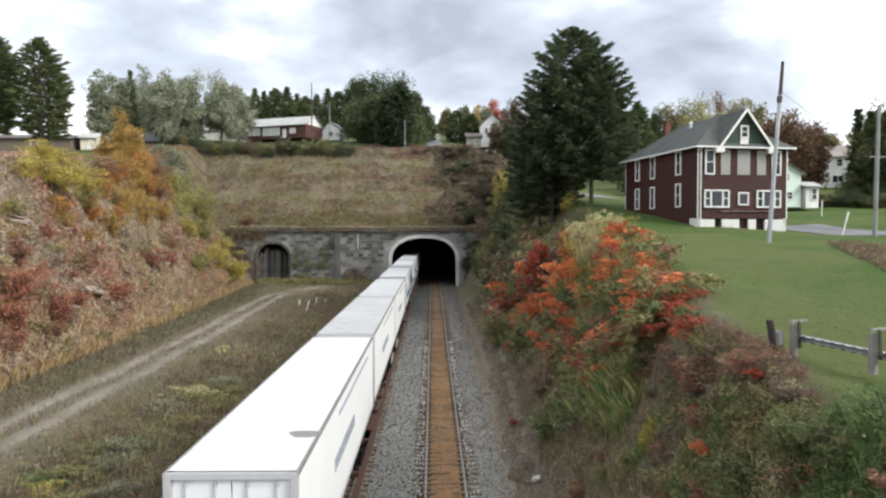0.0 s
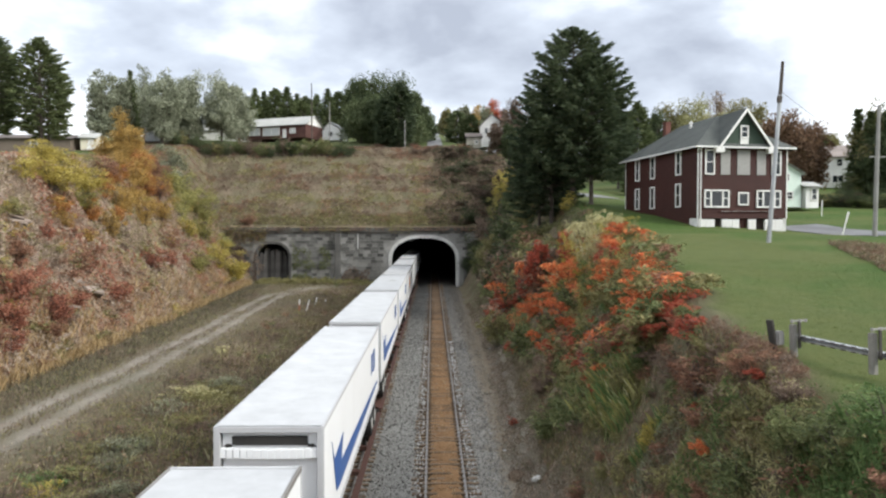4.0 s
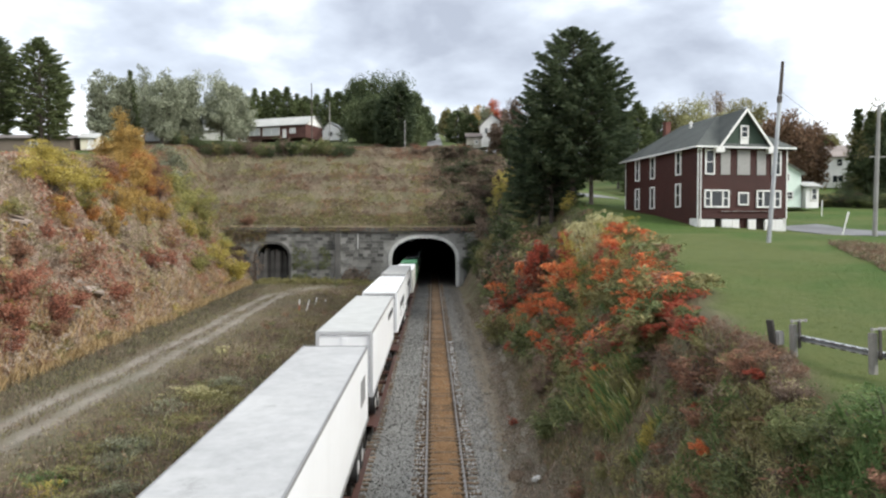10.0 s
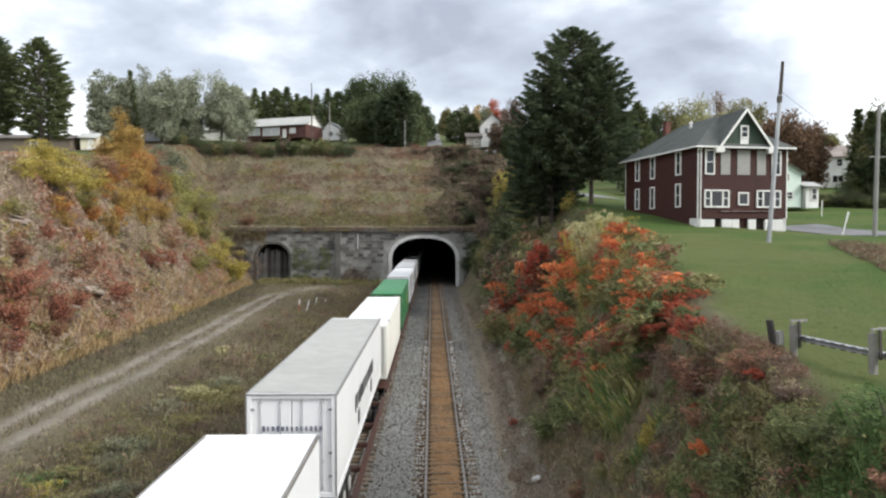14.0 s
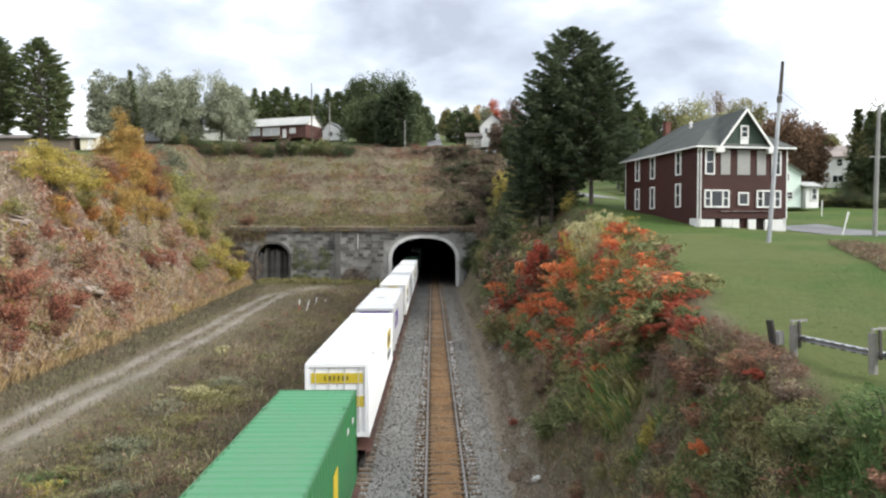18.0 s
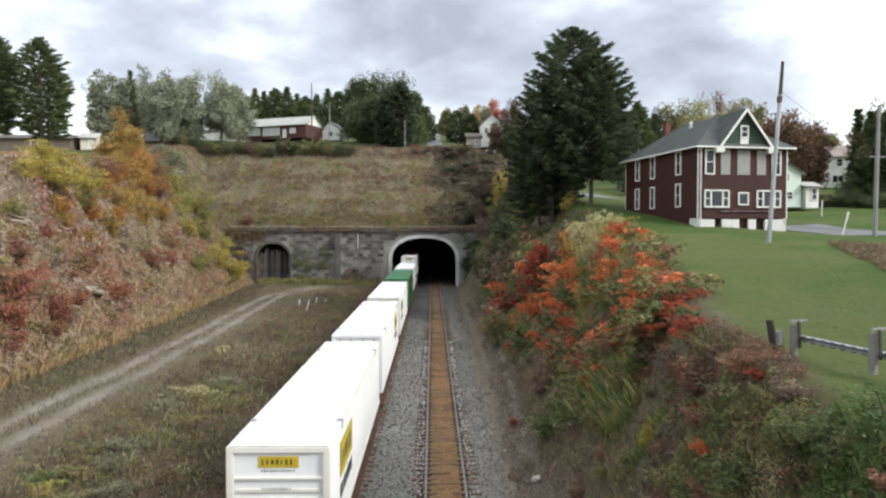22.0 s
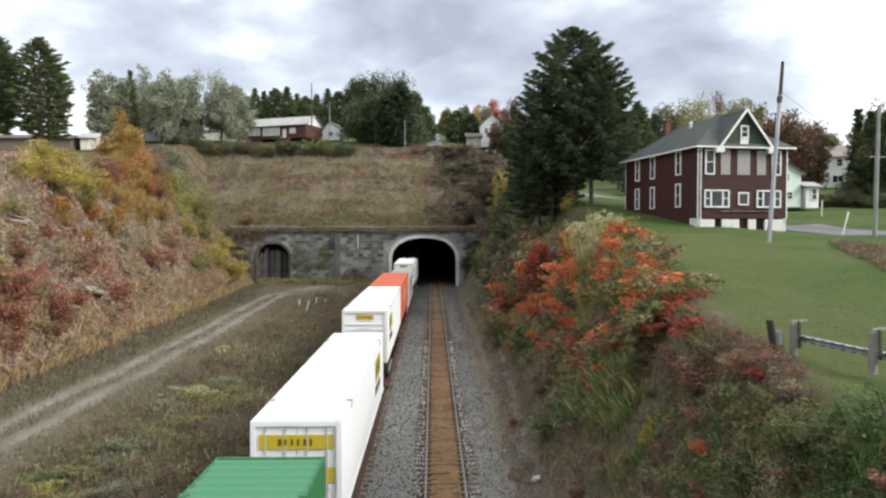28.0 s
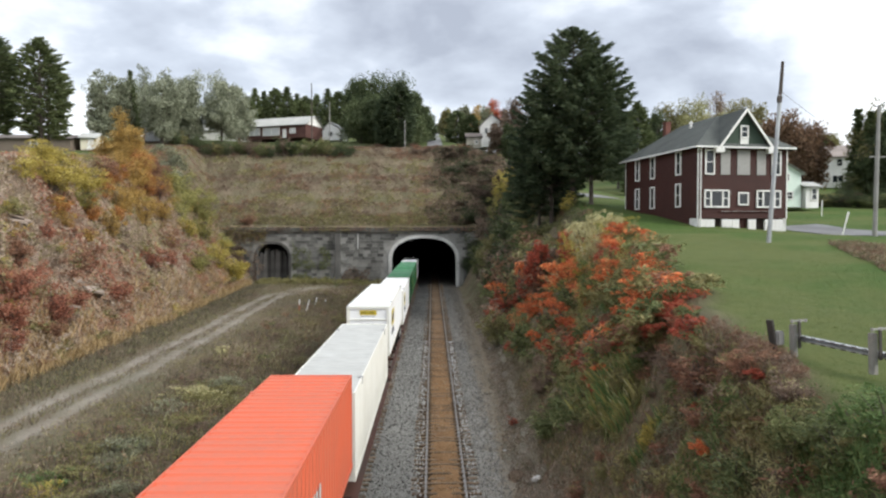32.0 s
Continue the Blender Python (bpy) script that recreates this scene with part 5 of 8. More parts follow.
def tree_meshes(kind, colour, seed, h, crown_w, crown_from, dens, leaf, bark):
    rng = np.random.default_rng(seed)
    b = Builder()
    if kind in ("conifer", "fir"):
        b.tube((0, 0, -0.4), (0, 0, h * 0.55), h * 0.016, h * 0.009, 10, False)
        b.tube((0, 0, h * 0.55), (0, 0, h * 0.99), h * 0.009, 0.015, 8, False)
        # outline from the tip down: a full rounded spruce, or a narrow pointed fir
        down = (0.0, 0.05, 0.1, 0.2, 0.33, 0.5, 0.8, 1.0)
        wide = (0.03, 0.2, 0.38, 0.68, 0.9, 1.0, 0.98, 0.8) if kind == "conifer" else (0.03, 0.12, 0.2, 0.36, 0.54, 0.74, 0.98, 0.9)
        parts, spread = [], []
        count = int(h * (13 if kind == "conifer" else 10))
        for i in range(count):
            f = ((i + rng.uniform(0, 1)) / count) ** 1.12
            z = h * (crown_from + (1 - crown_from) * 0.985 * (1 - f))
            a = i * 2.39996 + rng.uniform(-0.35, 0.35)
            reach = max(0.25, crown_w / 2 * float(np.interp(f, down, wide)) * rng.uniform(0.72, 1.08))
            rise = (0.75 - 1.05 * min(1.0, f * 1.6)) * rng.uniform(0.7, 1.2)
            ca, sa = math.cos(a), math.sin(a)
            k = max(5, int(dens * (0.35 + 0.3 * reach)))
            t = rng.uniform(0.3 if reach > 1.2 else 0.05, 1.0, k) ** 0.75
            side = rng.normal(size=k) * 0.16 * reach * (1.25 - t)
            px, py = ca * t * reach - sa * side, sa * t * reach + ca * side
            pz = z + rise * reach * 0.5 * t + 0.16 * reach * t ** 3 - 0.1 * reach * np.abs(side) - rng.uniform(0, 0.32, k) * (0.4 + 0.12 * reach)
            parts.append(np.stack([px, py, pz], 1))
            turn = np.sign(side) * rng.uniform(0.1, 0.9, k)
            spread.append(np.stack([ca - sa * turn, sa + ca * turn, rise * 0.4 + rng.uniform(-0.45, 0.45, k)], 1))
            if reach > 0.8:
                b.tube((0, 0, z), (ca * reach * 0.8, sa * reach * 0.8, z + rise * reach * 0.4), 0.02 + 0.01 * reach, 0.008, 4, False)
        c, d = np.concatenate(parts), np.concatenate(spread)
        d /= np.linalg.norm(d, axis=1, keepdims=True)
        w = np.cross(d, rand_dirs(rng, len(d))); w /= np.linalg.norm(w, axis=1, keepdims=True) + 1e-9
        sz = leaf * rng.uniform(0.6, 1.35, (len(c), 1))
        q = np.stack([c - d * sz * 1.7 + w * sz * 0.55, c - d * sz * 1.7 - w * sz * 0.55, c + d * sz * 2.2], axis=1)
    else:
        b.tube((0, 0, -0.4), (0, 0, h * 0.32), h * 0.022, h * 0.016, 9, False)
        clumps = []
        nl = 26
        for i in range(nl):
            a = i * 2.4 + rng.uniform(-0.4, 0.4)
            up = rng.uniform(crown_from + 0.08, 0.9)
            bulge = math.sin(math.pi * min(1, max(0.1, (up - crown_from) / (1 - crown_from)) ** 0.8 * 0.9 + 0.08))
            reach = crown_w / 2 * bulge * rng.uniform(0.35, 0.85)
            tip = (reach * math.cos(a), reach * math.sin(a), up * h)
            st = (0, 0, h * rng.uniform(0.18, 0.32))
            mid = (tip[0] * 0.5, tip[1] * 0.5, st[2] + (tip[2] - st[2]) * 0.55)
            b.tube(st, mid, h * 0.010, h * 0.006, 6, False)
            b.tube(mid, tip, h * 0.006, h * 0.0015, 5, False)
            for k in range(8):
                f = rng.uniform(0.4, 1.03)
                clumps.append((tip[0] * f + rng.normal() * 0.05 * crown_w, tip[1] * f + rng.normal() * 0.05 * crown_w,
                               st[2] + (tip[2] - st[2]) * f + rng.normal() * 0.03 * h, rng.uniform(0.09, 0.17) * crown_w))
        clumps = [c for c in clumps if c[2] > crown_from * h]
        q = leaf_quads(rng, clump_points(rng, clumps, int(dens * 0.75)), leaf * 1.2, 1.7, 0.1)[:, :3]
    if kind == "broad":
        grow = h / float(np.percentile(q[:, :, 2], 99.6))
        q = q * np.array([1.0, 1.0, grow])
        b.v = [(p[0], p[1], p[2] * grow) for p in b.v]
    return b.mesh("trunk", bark), cards_mesh("crown", q.reshape(-1, 3), LEAF[colour], 3)


TREES = {}


def tree(x, y, h, crown_w, kind, colour, label, group="", seed=0, crown_from=0.2, dens=None, leaf=0.2, bark=None, z=None):
    if y > 90:
        dens, leaf = (dens or 30) * 0.66, leaf * 1.18
    key = (kind, colour, seed, round(h), round(crown_w), crown_from)
    if key not in TREES:
        TREES[key] = tree_meshes(kind, colour, seed + 11, h, crown_w, crown_from, dens or (32 if kind == "broad" else 26), leaf, bark or M_BARK)
    tr, cr = TREES[key]
    t = thing("tree" if kind == "broad" else "spruce_tree", pose(x, y, gz(x, y) - 0.1 if z is None else z, 0, 0, (seed * 77) % 360), label, "tree", group)
    part("trunk", tr, t)
    part("crown", cr, t)
    return t


# the great spruces beside the red house: stems grown together
for x, y, h, w, sd in ((14.7, 72.0, 18.7, 11.0, 3), (12.9, 74.5, 16.2, 9.8, 4), (16.4, 71.0, 15.6, 9.6, 9), (11.9, 76.5, 12.6, 8.2, 10)):
    tree(x, y, h, w, "conifer", "spruce", "tall dark green spruce beside the red house", "spruces beside the red house", sd, 0.19, 62, 0.15)
# pines on the west bank
for x, y, h, w, sd in ((-42.0, 75, 13.3, 6.4, 5), (-47.2, 75, 13.9, 7.0, 6), (-50.5, 80, 14.0, 6.5, 7), (-45.0, 82, 12.0, 5.6, 8)):
    tree(x, y, h, w, "conifer", "pine", "green pine with bare lower trunk on the grass", "pines on the west bank", sd, 0.24, 40, 0.15)


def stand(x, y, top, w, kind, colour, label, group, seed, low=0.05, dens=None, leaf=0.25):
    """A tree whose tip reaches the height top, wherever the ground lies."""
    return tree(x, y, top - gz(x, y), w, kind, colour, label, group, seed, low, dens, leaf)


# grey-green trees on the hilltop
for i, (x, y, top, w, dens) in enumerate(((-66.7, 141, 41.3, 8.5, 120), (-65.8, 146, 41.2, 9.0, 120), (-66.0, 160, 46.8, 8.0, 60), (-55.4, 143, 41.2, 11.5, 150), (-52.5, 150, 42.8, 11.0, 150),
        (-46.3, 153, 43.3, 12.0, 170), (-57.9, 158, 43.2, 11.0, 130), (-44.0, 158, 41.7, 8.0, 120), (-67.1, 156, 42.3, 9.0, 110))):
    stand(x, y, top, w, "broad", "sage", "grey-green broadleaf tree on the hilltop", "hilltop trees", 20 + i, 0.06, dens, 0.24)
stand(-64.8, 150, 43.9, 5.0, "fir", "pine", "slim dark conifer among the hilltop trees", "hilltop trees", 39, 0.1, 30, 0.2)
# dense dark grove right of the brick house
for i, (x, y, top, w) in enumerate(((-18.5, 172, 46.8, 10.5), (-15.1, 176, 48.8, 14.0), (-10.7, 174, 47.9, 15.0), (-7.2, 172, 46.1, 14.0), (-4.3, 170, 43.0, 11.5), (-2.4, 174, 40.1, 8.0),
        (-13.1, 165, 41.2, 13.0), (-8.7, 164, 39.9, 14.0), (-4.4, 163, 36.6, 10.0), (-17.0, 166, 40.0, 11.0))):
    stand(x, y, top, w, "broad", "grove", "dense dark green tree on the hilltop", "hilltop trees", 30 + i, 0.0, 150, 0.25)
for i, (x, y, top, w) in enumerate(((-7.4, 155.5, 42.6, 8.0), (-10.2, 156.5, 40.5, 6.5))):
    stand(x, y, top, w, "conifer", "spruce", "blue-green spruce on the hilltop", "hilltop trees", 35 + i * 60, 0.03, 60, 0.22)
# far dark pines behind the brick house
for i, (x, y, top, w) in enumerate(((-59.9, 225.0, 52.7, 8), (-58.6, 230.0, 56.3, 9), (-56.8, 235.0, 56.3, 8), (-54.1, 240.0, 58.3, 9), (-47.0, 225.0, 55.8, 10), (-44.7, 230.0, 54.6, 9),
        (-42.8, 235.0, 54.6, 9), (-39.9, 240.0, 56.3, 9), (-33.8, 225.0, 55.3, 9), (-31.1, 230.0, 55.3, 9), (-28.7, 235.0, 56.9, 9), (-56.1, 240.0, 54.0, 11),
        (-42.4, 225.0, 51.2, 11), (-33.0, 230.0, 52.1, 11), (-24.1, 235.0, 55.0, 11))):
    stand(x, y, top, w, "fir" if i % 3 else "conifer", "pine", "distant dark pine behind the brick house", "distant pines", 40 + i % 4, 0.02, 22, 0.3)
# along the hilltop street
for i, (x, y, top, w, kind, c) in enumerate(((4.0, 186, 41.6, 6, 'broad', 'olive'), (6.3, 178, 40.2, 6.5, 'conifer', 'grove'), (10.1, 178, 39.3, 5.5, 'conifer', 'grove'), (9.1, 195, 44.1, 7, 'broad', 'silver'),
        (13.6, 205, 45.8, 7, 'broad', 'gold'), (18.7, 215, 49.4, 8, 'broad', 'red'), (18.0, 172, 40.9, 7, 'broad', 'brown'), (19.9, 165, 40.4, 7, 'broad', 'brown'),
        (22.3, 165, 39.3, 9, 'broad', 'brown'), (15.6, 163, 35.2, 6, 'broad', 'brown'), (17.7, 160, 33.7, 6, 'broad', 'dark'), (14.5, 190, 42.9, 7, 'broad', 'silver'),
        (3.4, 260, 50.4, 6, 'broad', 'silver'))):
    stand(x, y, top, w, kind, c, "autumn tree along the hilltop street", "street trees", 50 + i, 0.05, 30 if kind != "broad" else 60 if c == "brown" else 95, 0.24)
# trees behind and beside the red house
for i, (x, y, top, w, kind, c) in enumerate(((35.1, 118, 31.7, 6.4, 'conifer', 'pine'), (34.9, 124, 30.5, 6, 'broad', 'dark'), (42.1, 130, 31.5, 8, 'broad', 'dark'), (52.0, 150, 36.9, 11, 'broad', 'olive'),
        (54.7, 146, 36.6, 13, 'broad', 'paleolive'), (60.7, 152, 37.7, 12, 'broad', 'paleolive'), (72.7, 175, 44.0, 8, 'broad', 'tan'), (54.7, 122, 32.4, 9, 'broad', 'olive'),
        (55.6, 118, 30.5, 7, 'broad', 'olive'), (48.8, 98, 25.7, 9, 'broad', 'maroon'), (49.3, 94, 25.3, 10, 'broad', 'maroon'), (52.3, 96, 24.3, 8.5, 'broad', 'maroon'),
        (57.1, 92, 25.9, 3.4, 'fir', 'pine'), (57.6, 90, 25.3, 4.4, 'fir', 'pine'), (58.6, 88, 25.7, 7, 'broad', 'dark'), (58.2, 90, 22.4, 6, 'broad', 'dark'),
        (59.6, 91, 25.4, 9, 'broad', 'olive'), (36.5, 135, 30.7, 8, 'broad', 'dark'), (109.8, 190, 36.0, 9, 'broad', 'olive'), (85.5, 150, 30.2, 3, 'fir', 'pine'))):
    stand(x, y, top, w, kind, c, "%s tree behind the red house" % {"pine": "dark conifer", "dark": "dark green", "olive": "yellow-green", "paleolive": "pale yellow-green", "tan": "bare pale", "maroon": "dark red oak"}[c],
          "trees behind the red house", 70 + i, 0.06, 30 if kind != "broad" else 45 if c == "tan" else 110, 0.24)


# dark hedge and a round bush across the field
hb = random.Random(77)
for x, y, h, w, c in ((48.4, 86, 2.0, 4.0, 'dark'), (49.0, 85, 1.6, 3.6, 'olive'), (49.6, 84, 1.8, 4.0, 'dark'), (51.0, 84, 1.6, 4.2, 'brown'), (51.7, 83, 1.8, 4.4, 'dark'),
        (52.6, 82, 1.7, 4.2, 'green'), (54.1, 82, 2.0, 4.6, 'dark'), (53.4, 88.5, 3.5, 3.0, 'dark'), (57.5, 90, 3.2, 5.0, 'olive'), (57.7, 88, 3.0, 4.6, 'dark')):
    shrub(x, y, h, w, c, "bush", "across the field", hb)


# ---- red house ----
M_SIDING = surface("dark_red_clapboard", (0.038, 0.0125, 0.0095), (0.059, 0.0175, 0.013), 0.5, 6, 0.7, 0, 0.004)
M_SHINGLE = surface("grey_green_shingles", (0.065, 0.072, 0.068), (0.12, 0.128, 0.12), 0.5, 10, 0.95, 0, 0.02)
M_TRIM = surface("white_painted_trim", (0.68, 0.67, 0.64), (0.82, 0.81, 0.79), 0.8, 10, 0.6, 0, 0.003)
M_BOARD = surface("grey_boarding", (0.27, 0.26, 0.25), (0.38, 0.37, 0.355), 0.8, 8, 0.85, 0, 0.004)
M_GREENSHINGLE = surface("dark_green_gable", (0.035, 0.055, 0.04), (0.065, 0.09, 0.07), 0.8, 9, 0.85, 0, 0.006)
M_WHITEWASH = surface("whitewashed_block", (0.6, 0.59, 0.57), (0.82, 0.81, 0.79), 1.0, 6, 0.9, 0, 0.02, stain=(0.3, 0.28, 0.25))
# dark colour that stands for the shade in the openings under the house
M_DARKVOID = surface("dark_bay_shade", (0.03, 0.022, 0.02), (0.07, 0.05, 0.045), 1, 8, 0.9, 0, 0.01)
M_BRICK = surface("red_brick", (0.12, 0.052, 0.042), (0.2, 0.09, 0.07), 1.0, 12, 0.9, 0, 0.01)


def glass_mat():
    m, nt, b = shader("window_glass", 0.06, 0.0, 0.6)
    b.inputs["Base Color"].default_value = (0.02, 0.024, 0.028, 1)
    return m


M_GLASS = glass_mat()


def sash_window(parent, at, w, h, panes=1, sash=True, wide=0.11, pane_m=None):
    """A framed window in the wall plane y=0 (outside is -y), at its lower middle."""
    win = part("window", None, parent, "white framed window", at)
    b = Builder()
    for s in (-1, 1):
        b.box((s * (w / 2 - wide / 2), -0.03, h / 2), (wide, 0.1, h))
    b.box((0, -0.03, h - wide / 2), (w - 2 * wide, 0.1, wide)).box((0, -0.045, wide / 2 - 0.01), (w - 2 * wide, 0.13, wide))
    for i in range(1, panes):
        b.box((-w / 2 + w * i / panes, -0.025, h / 2), (wide * 0.9, 0.08, h - 2 * wide))
    if sash:
        b.box((0, -0.02, h * 0.5), (w - 2 * wide, 0.07, 0.06))
    part("window_frame", b.mesh("window_frame", M_TRIM), win)
    for i in range(panes):
        b = Builder()
        b.box((-w / 2 + w * (i + 0.5) / panes, 0.0, h / 2), (w / panes - wide, 0.015, h - 2 * wide))
        part("pane", b.mesh("pane", pane_m or M_GLASS), win)
    return win


def red_house():
    ang = math.degrees(math.atan2(0.16, 0.987))
    hs = thing("house", pose(21.28, 55.0, 10.55, 0, 0, ang), "dark red two-storey clapboard house with white trim", "house")
    W, D, H = 7.9, 13.2, 5.72
    # walls with clapboard courses
    for nm, org, ln, rz in (("wall", (0, 0), W, 0), ("wall", (0, D), D, -90), ("wall", (W, 0), D, 90), ("wall", (W, D), W, 180)):
        b = Builder()
        n = 38
        for i in range(n):
            z = H * i / n
            b.quad((0, -0.03, z), (ln, -0.03, z), (ln, -0.006, z + H / n), (0, -0.006, z + H / n))
            b.quad((0, -0.006, z), (ln, -0.006, z), (ln, -0.03, z), (0, -0.03, z))
        b.box((ln / 2, 0.09, H / 2), (ln - 0.02, 0.19, H))
        part(nm, b.mesh("clapboard_wall", M_SIDING), hs, at=pose(*org, 0, 0, 0, rz))
    for x, y in ((0, 0), (W, 0), (0, D), (W, D)):
        b = Builder()
        b.box((0, 0, H / 2), (0.1, 0.1, H))
        part("corner_board", shared("corner", lambda: b.mesh("corner_board", M_TRIM)), hs, "white corner board", pose(x, y, 0))
    # downpipe at the front corner
    b = Builder()
    b.tube((0.16, -0.14, -1.0), (0.16, -0.14, H - 0.2), 0.05, 0.05, 8).tube((0.16, -0.14, H - 0.2), (0.3, -0.4, H + 0.02), 0.05, 0.05, 8)
    part("downpipe", b.mesh("downpipe", M_TRIM), hs, "white downpipe")
    # hip roof
    o, R = 0.5, 3.15
    A, B, C, E = (-o, -o, H), (W + o, -o, H), (W + o, D + o, H), (-o, D + o, H)
    r0, r1 = (W / 2, W / 2 - 0.3, H + R), (W / 2, D - W / 2 + 0.6, H + R)
    b = Builder()
    for k in (0.0, -0.16):
        sh = lambda p: (p[0], p[1], p[2] + k)
        b.quad(sh(A), sh(E), sh(r1), sh(r0)); b.quad(sh(B), sh(r0), sh(r1), sh(C)); b.tri(sh(A), sh(r0), sh(B)); b.tri(sh(E), sh(C), sh(r1))
    part("roof", b.mesh("hip_roof", M_SHINGLE), hs, "grey-green shingled hip roof")
    b = Builder()
    b.box((W / 2, -o, H - 0.05), (W + 2 * o, 0.06, 0.13)).box((W / 2, D + o, H - 0.05), (W + 2 * o, 0.06, 0.13))
    b.box((-o, D / 2, H - 0.05), (0.06, D + 2 * o, 0.13)).box((W + o, D / 2, H - 0.05), (0.06, D + 2 * o, 0.13))
    b.box((W / 2, D / 2, H - 0.02), (W + 2 * o - 0.05, D + 2 * o - 0.05, 0.03))
    part("fascia", b.mesh("fascia", M_TRIM), hs, "white gutter board")
    # front gable
    gx0, gx1, gh = 1.75, 6.15, 3.1
    gm = (gx0 + gx1) / 2
    b = Builder()
    b.prism([(gx0, H - 0.02), (gx1, H - 0.02), (gm, H + gh - 0.1)], -0.1, 0.1)
    part("gable", b.mesh("gable", M_GREENSHINGLE), hs, "dark green shingled gable")
    b = Builder()
    for s in (-1, 1):
        x0 = gm + s * (gm - gx0 + 0.45)
        b.quad((x0, -0.5, H - 0.3), (gm, -0.5, H + gh), (gm, 4.3, H + gh), (x0, 4.3, H - 0.3))
        b.quad((x0, -0.5, H - 0.42), (gm, -0.5, H + gh - 0.12), (gm, 4.3, H + gh - 0.12), (x0, 4.3, H - 0.42))
    part("gable_roof", b.mesh("gable_roof", M_SHINGLE), hs)
    b = Builder()
    for s in (-1, 1):
        x0 = gm + s * (gm - gx0 + 0.47)
        b.quad((x0, -0.52, H - 0.34), (gm, -0.52, H + gh + 0.02), (gm, -0.52, H + gh - 0.26), (x0 - s * 0.1, -0.52, H - 0.5))
        b.quad((x0, -0.44, H - 0.34), (gm, -0.44, H + gh + 0.02), (gm, -0.44, H + gh - 0.26), (x0 - s * 0.1, -0.44, H - 0.5))
        b.quad((x0, -0.52, H - 0.34), (gm, -0.52, H + gh + 0.02), (gm, -0.44, H + gh + 0.02), (x0, -0.44, H - 0.34))
        b.quad((x0 - s * 0.1, -0.52, H - 0.5), (gm, -0.52, H + gh - 0.26), (gm, -0.44, H + gh - 0.26), (x0 - s * 0.1, -0.44, H - 0.5))
        b.box((x0 - s * 0.35, -0.32, H - 0.3), (0.75, 0.42, 0.34))
    part("barge_board", b.mesh("barge_board", M_TRIM), hs, "white barge boards")
    sash_window(hs, pose(gm, -0.12, H + 0.75), 0.72, 1.0, 1)
    b = Builder()
    b.box((gm, -0.13, H + 0.4), (0.72, 0.06, 0.66))
    part("gable_board", b.mesh("gable_board", M_TRIM), hs)
    # front windows and boarded openings
    for x in (0.98, 6.9):
        sash_window(hs, pose(x, -0.04, 3.5), 0.85, 2.0)
    for x, w in ((2.36, 0.85), (3.97, 1.15), (5.55, 0.8)):
        b = Builder()
        b.box((0, -0.03, 1.0), (w, 0.05, 2.0))
        part("boarded_window", b.mesh("boarded_window", M_BOARD, 0.01), hs, "grey boarded window", pose(x, -0.02, 3.5))
    for x in (1.62, 6.25):
        w3 = part("window", None, hs, "wide three-part white window", pose(x, -0.04, 0.85))
        b = Builder()
        for s in (-1.05, -0.52, 0.52, 1.05):
            b.box((s, -0.03, 0.72), (0.12, 0.1, 1.44))
        b.box((0, -0.03, 1.38), (2.2, 0.1, 0.12)).box((0, -0.045, 0.06), (2.2, 0.13, 0.12))
        for s in (-0.785, 0.785):
            b.box((s, -0.025, 0.74), (0.42, 0.07, 0.06))
        part("window_frame", b.mesh("wide_window_frame", M_TRIM), w3)
        for c, w in ((-0.785, 0.42), (0, 0.94), (0.785, 0.42)):
            b = Builder()
            b.box((c, 0, 0.72), (w, 0.015, 1.24))
            part("pane", b.mesh("pane", M_GLASS), w3)
    sash_window(hs, pose(3.97, -0.04, 1.05), 0.95, 1.05, 1, False)
    b = Builder()
    b.box((4.1, -0.07, 0.55), (4.6, 0.1, 0.1))
    part("ledge", b.mesh("ledge", M_SIDING, 0.01), hs)
    b = Builder()
    bars(b, 2.0, 6.4, 0.53, 0.59, -0.125, 17, 5)
    part("lettering", b.mesh("lettering", M_BOARD), hs, "faded pale marks along the ledge")
    # windows of the west wall
    for y in (3.0, 7.57, 10.6):
        for z in (0.95, 3.65):
            sash_window(hs, pose(-0.04, y, z, 0, 0, -90), 0.85, 2.0)
    # foundation: whitewashed piers with dark bays and a door
    for x0, x1 in ((0.0, 1.5), (2.15, 3.7), (4.5, 5.2), (6.0, 7.9)):
        b = Builder()
        b.box(((x0 + x1) / 2, 0.14, -0.79), (x1 - x0 - 0.03, 0.2, 1.38))
        pier = part("foundation_pier", b.mesh("foundation_pier", M_WHITEWASH), hs, "whitewashed block pier")
        n = int((x1 - x0) / 0.38) + 1
        b = Builder()
        b.box((0, 0, 0), ((x1 - x0) / n - 0.012, 0.24, 0.268))
        block = b.mesh("block", M_WHITEWASH, 0.008)
        for r in range(5):
            for c in range(n):
                part("block", block, pier, at=pose(x0 + (c + 0.5) * (x1 - x0) / n, 0.12, -1.35 + r * 0.28))
    # added dark sheet behind the piers, painted as the shade of the bays
    b = Builder()
    b.box((W / 2, 0.5, -0.7), (W - 0.1, 0.1, 1.5))
    part("dark_bay", b.mesh("dark_bay", M_DARKVOID), hs)
    b = Builder()
    b.box((4.1, 0.3, -0.72), (0.75, 0.06, 1.4))
    part("cellar_door", b.mesh("cellar_door", M_SIDING, 0.01), hs, "dark red cellar door")
    b = Builder()
    b.box((0.12, 0.62, -0.8), (0.24, 1.24, 1.6)).box((W - 0.12, D / 2, -0.8), (0.24, D, 1.6)).box((W / 2, D - 0.12, -0.8), (W, 0.24, 1.6))
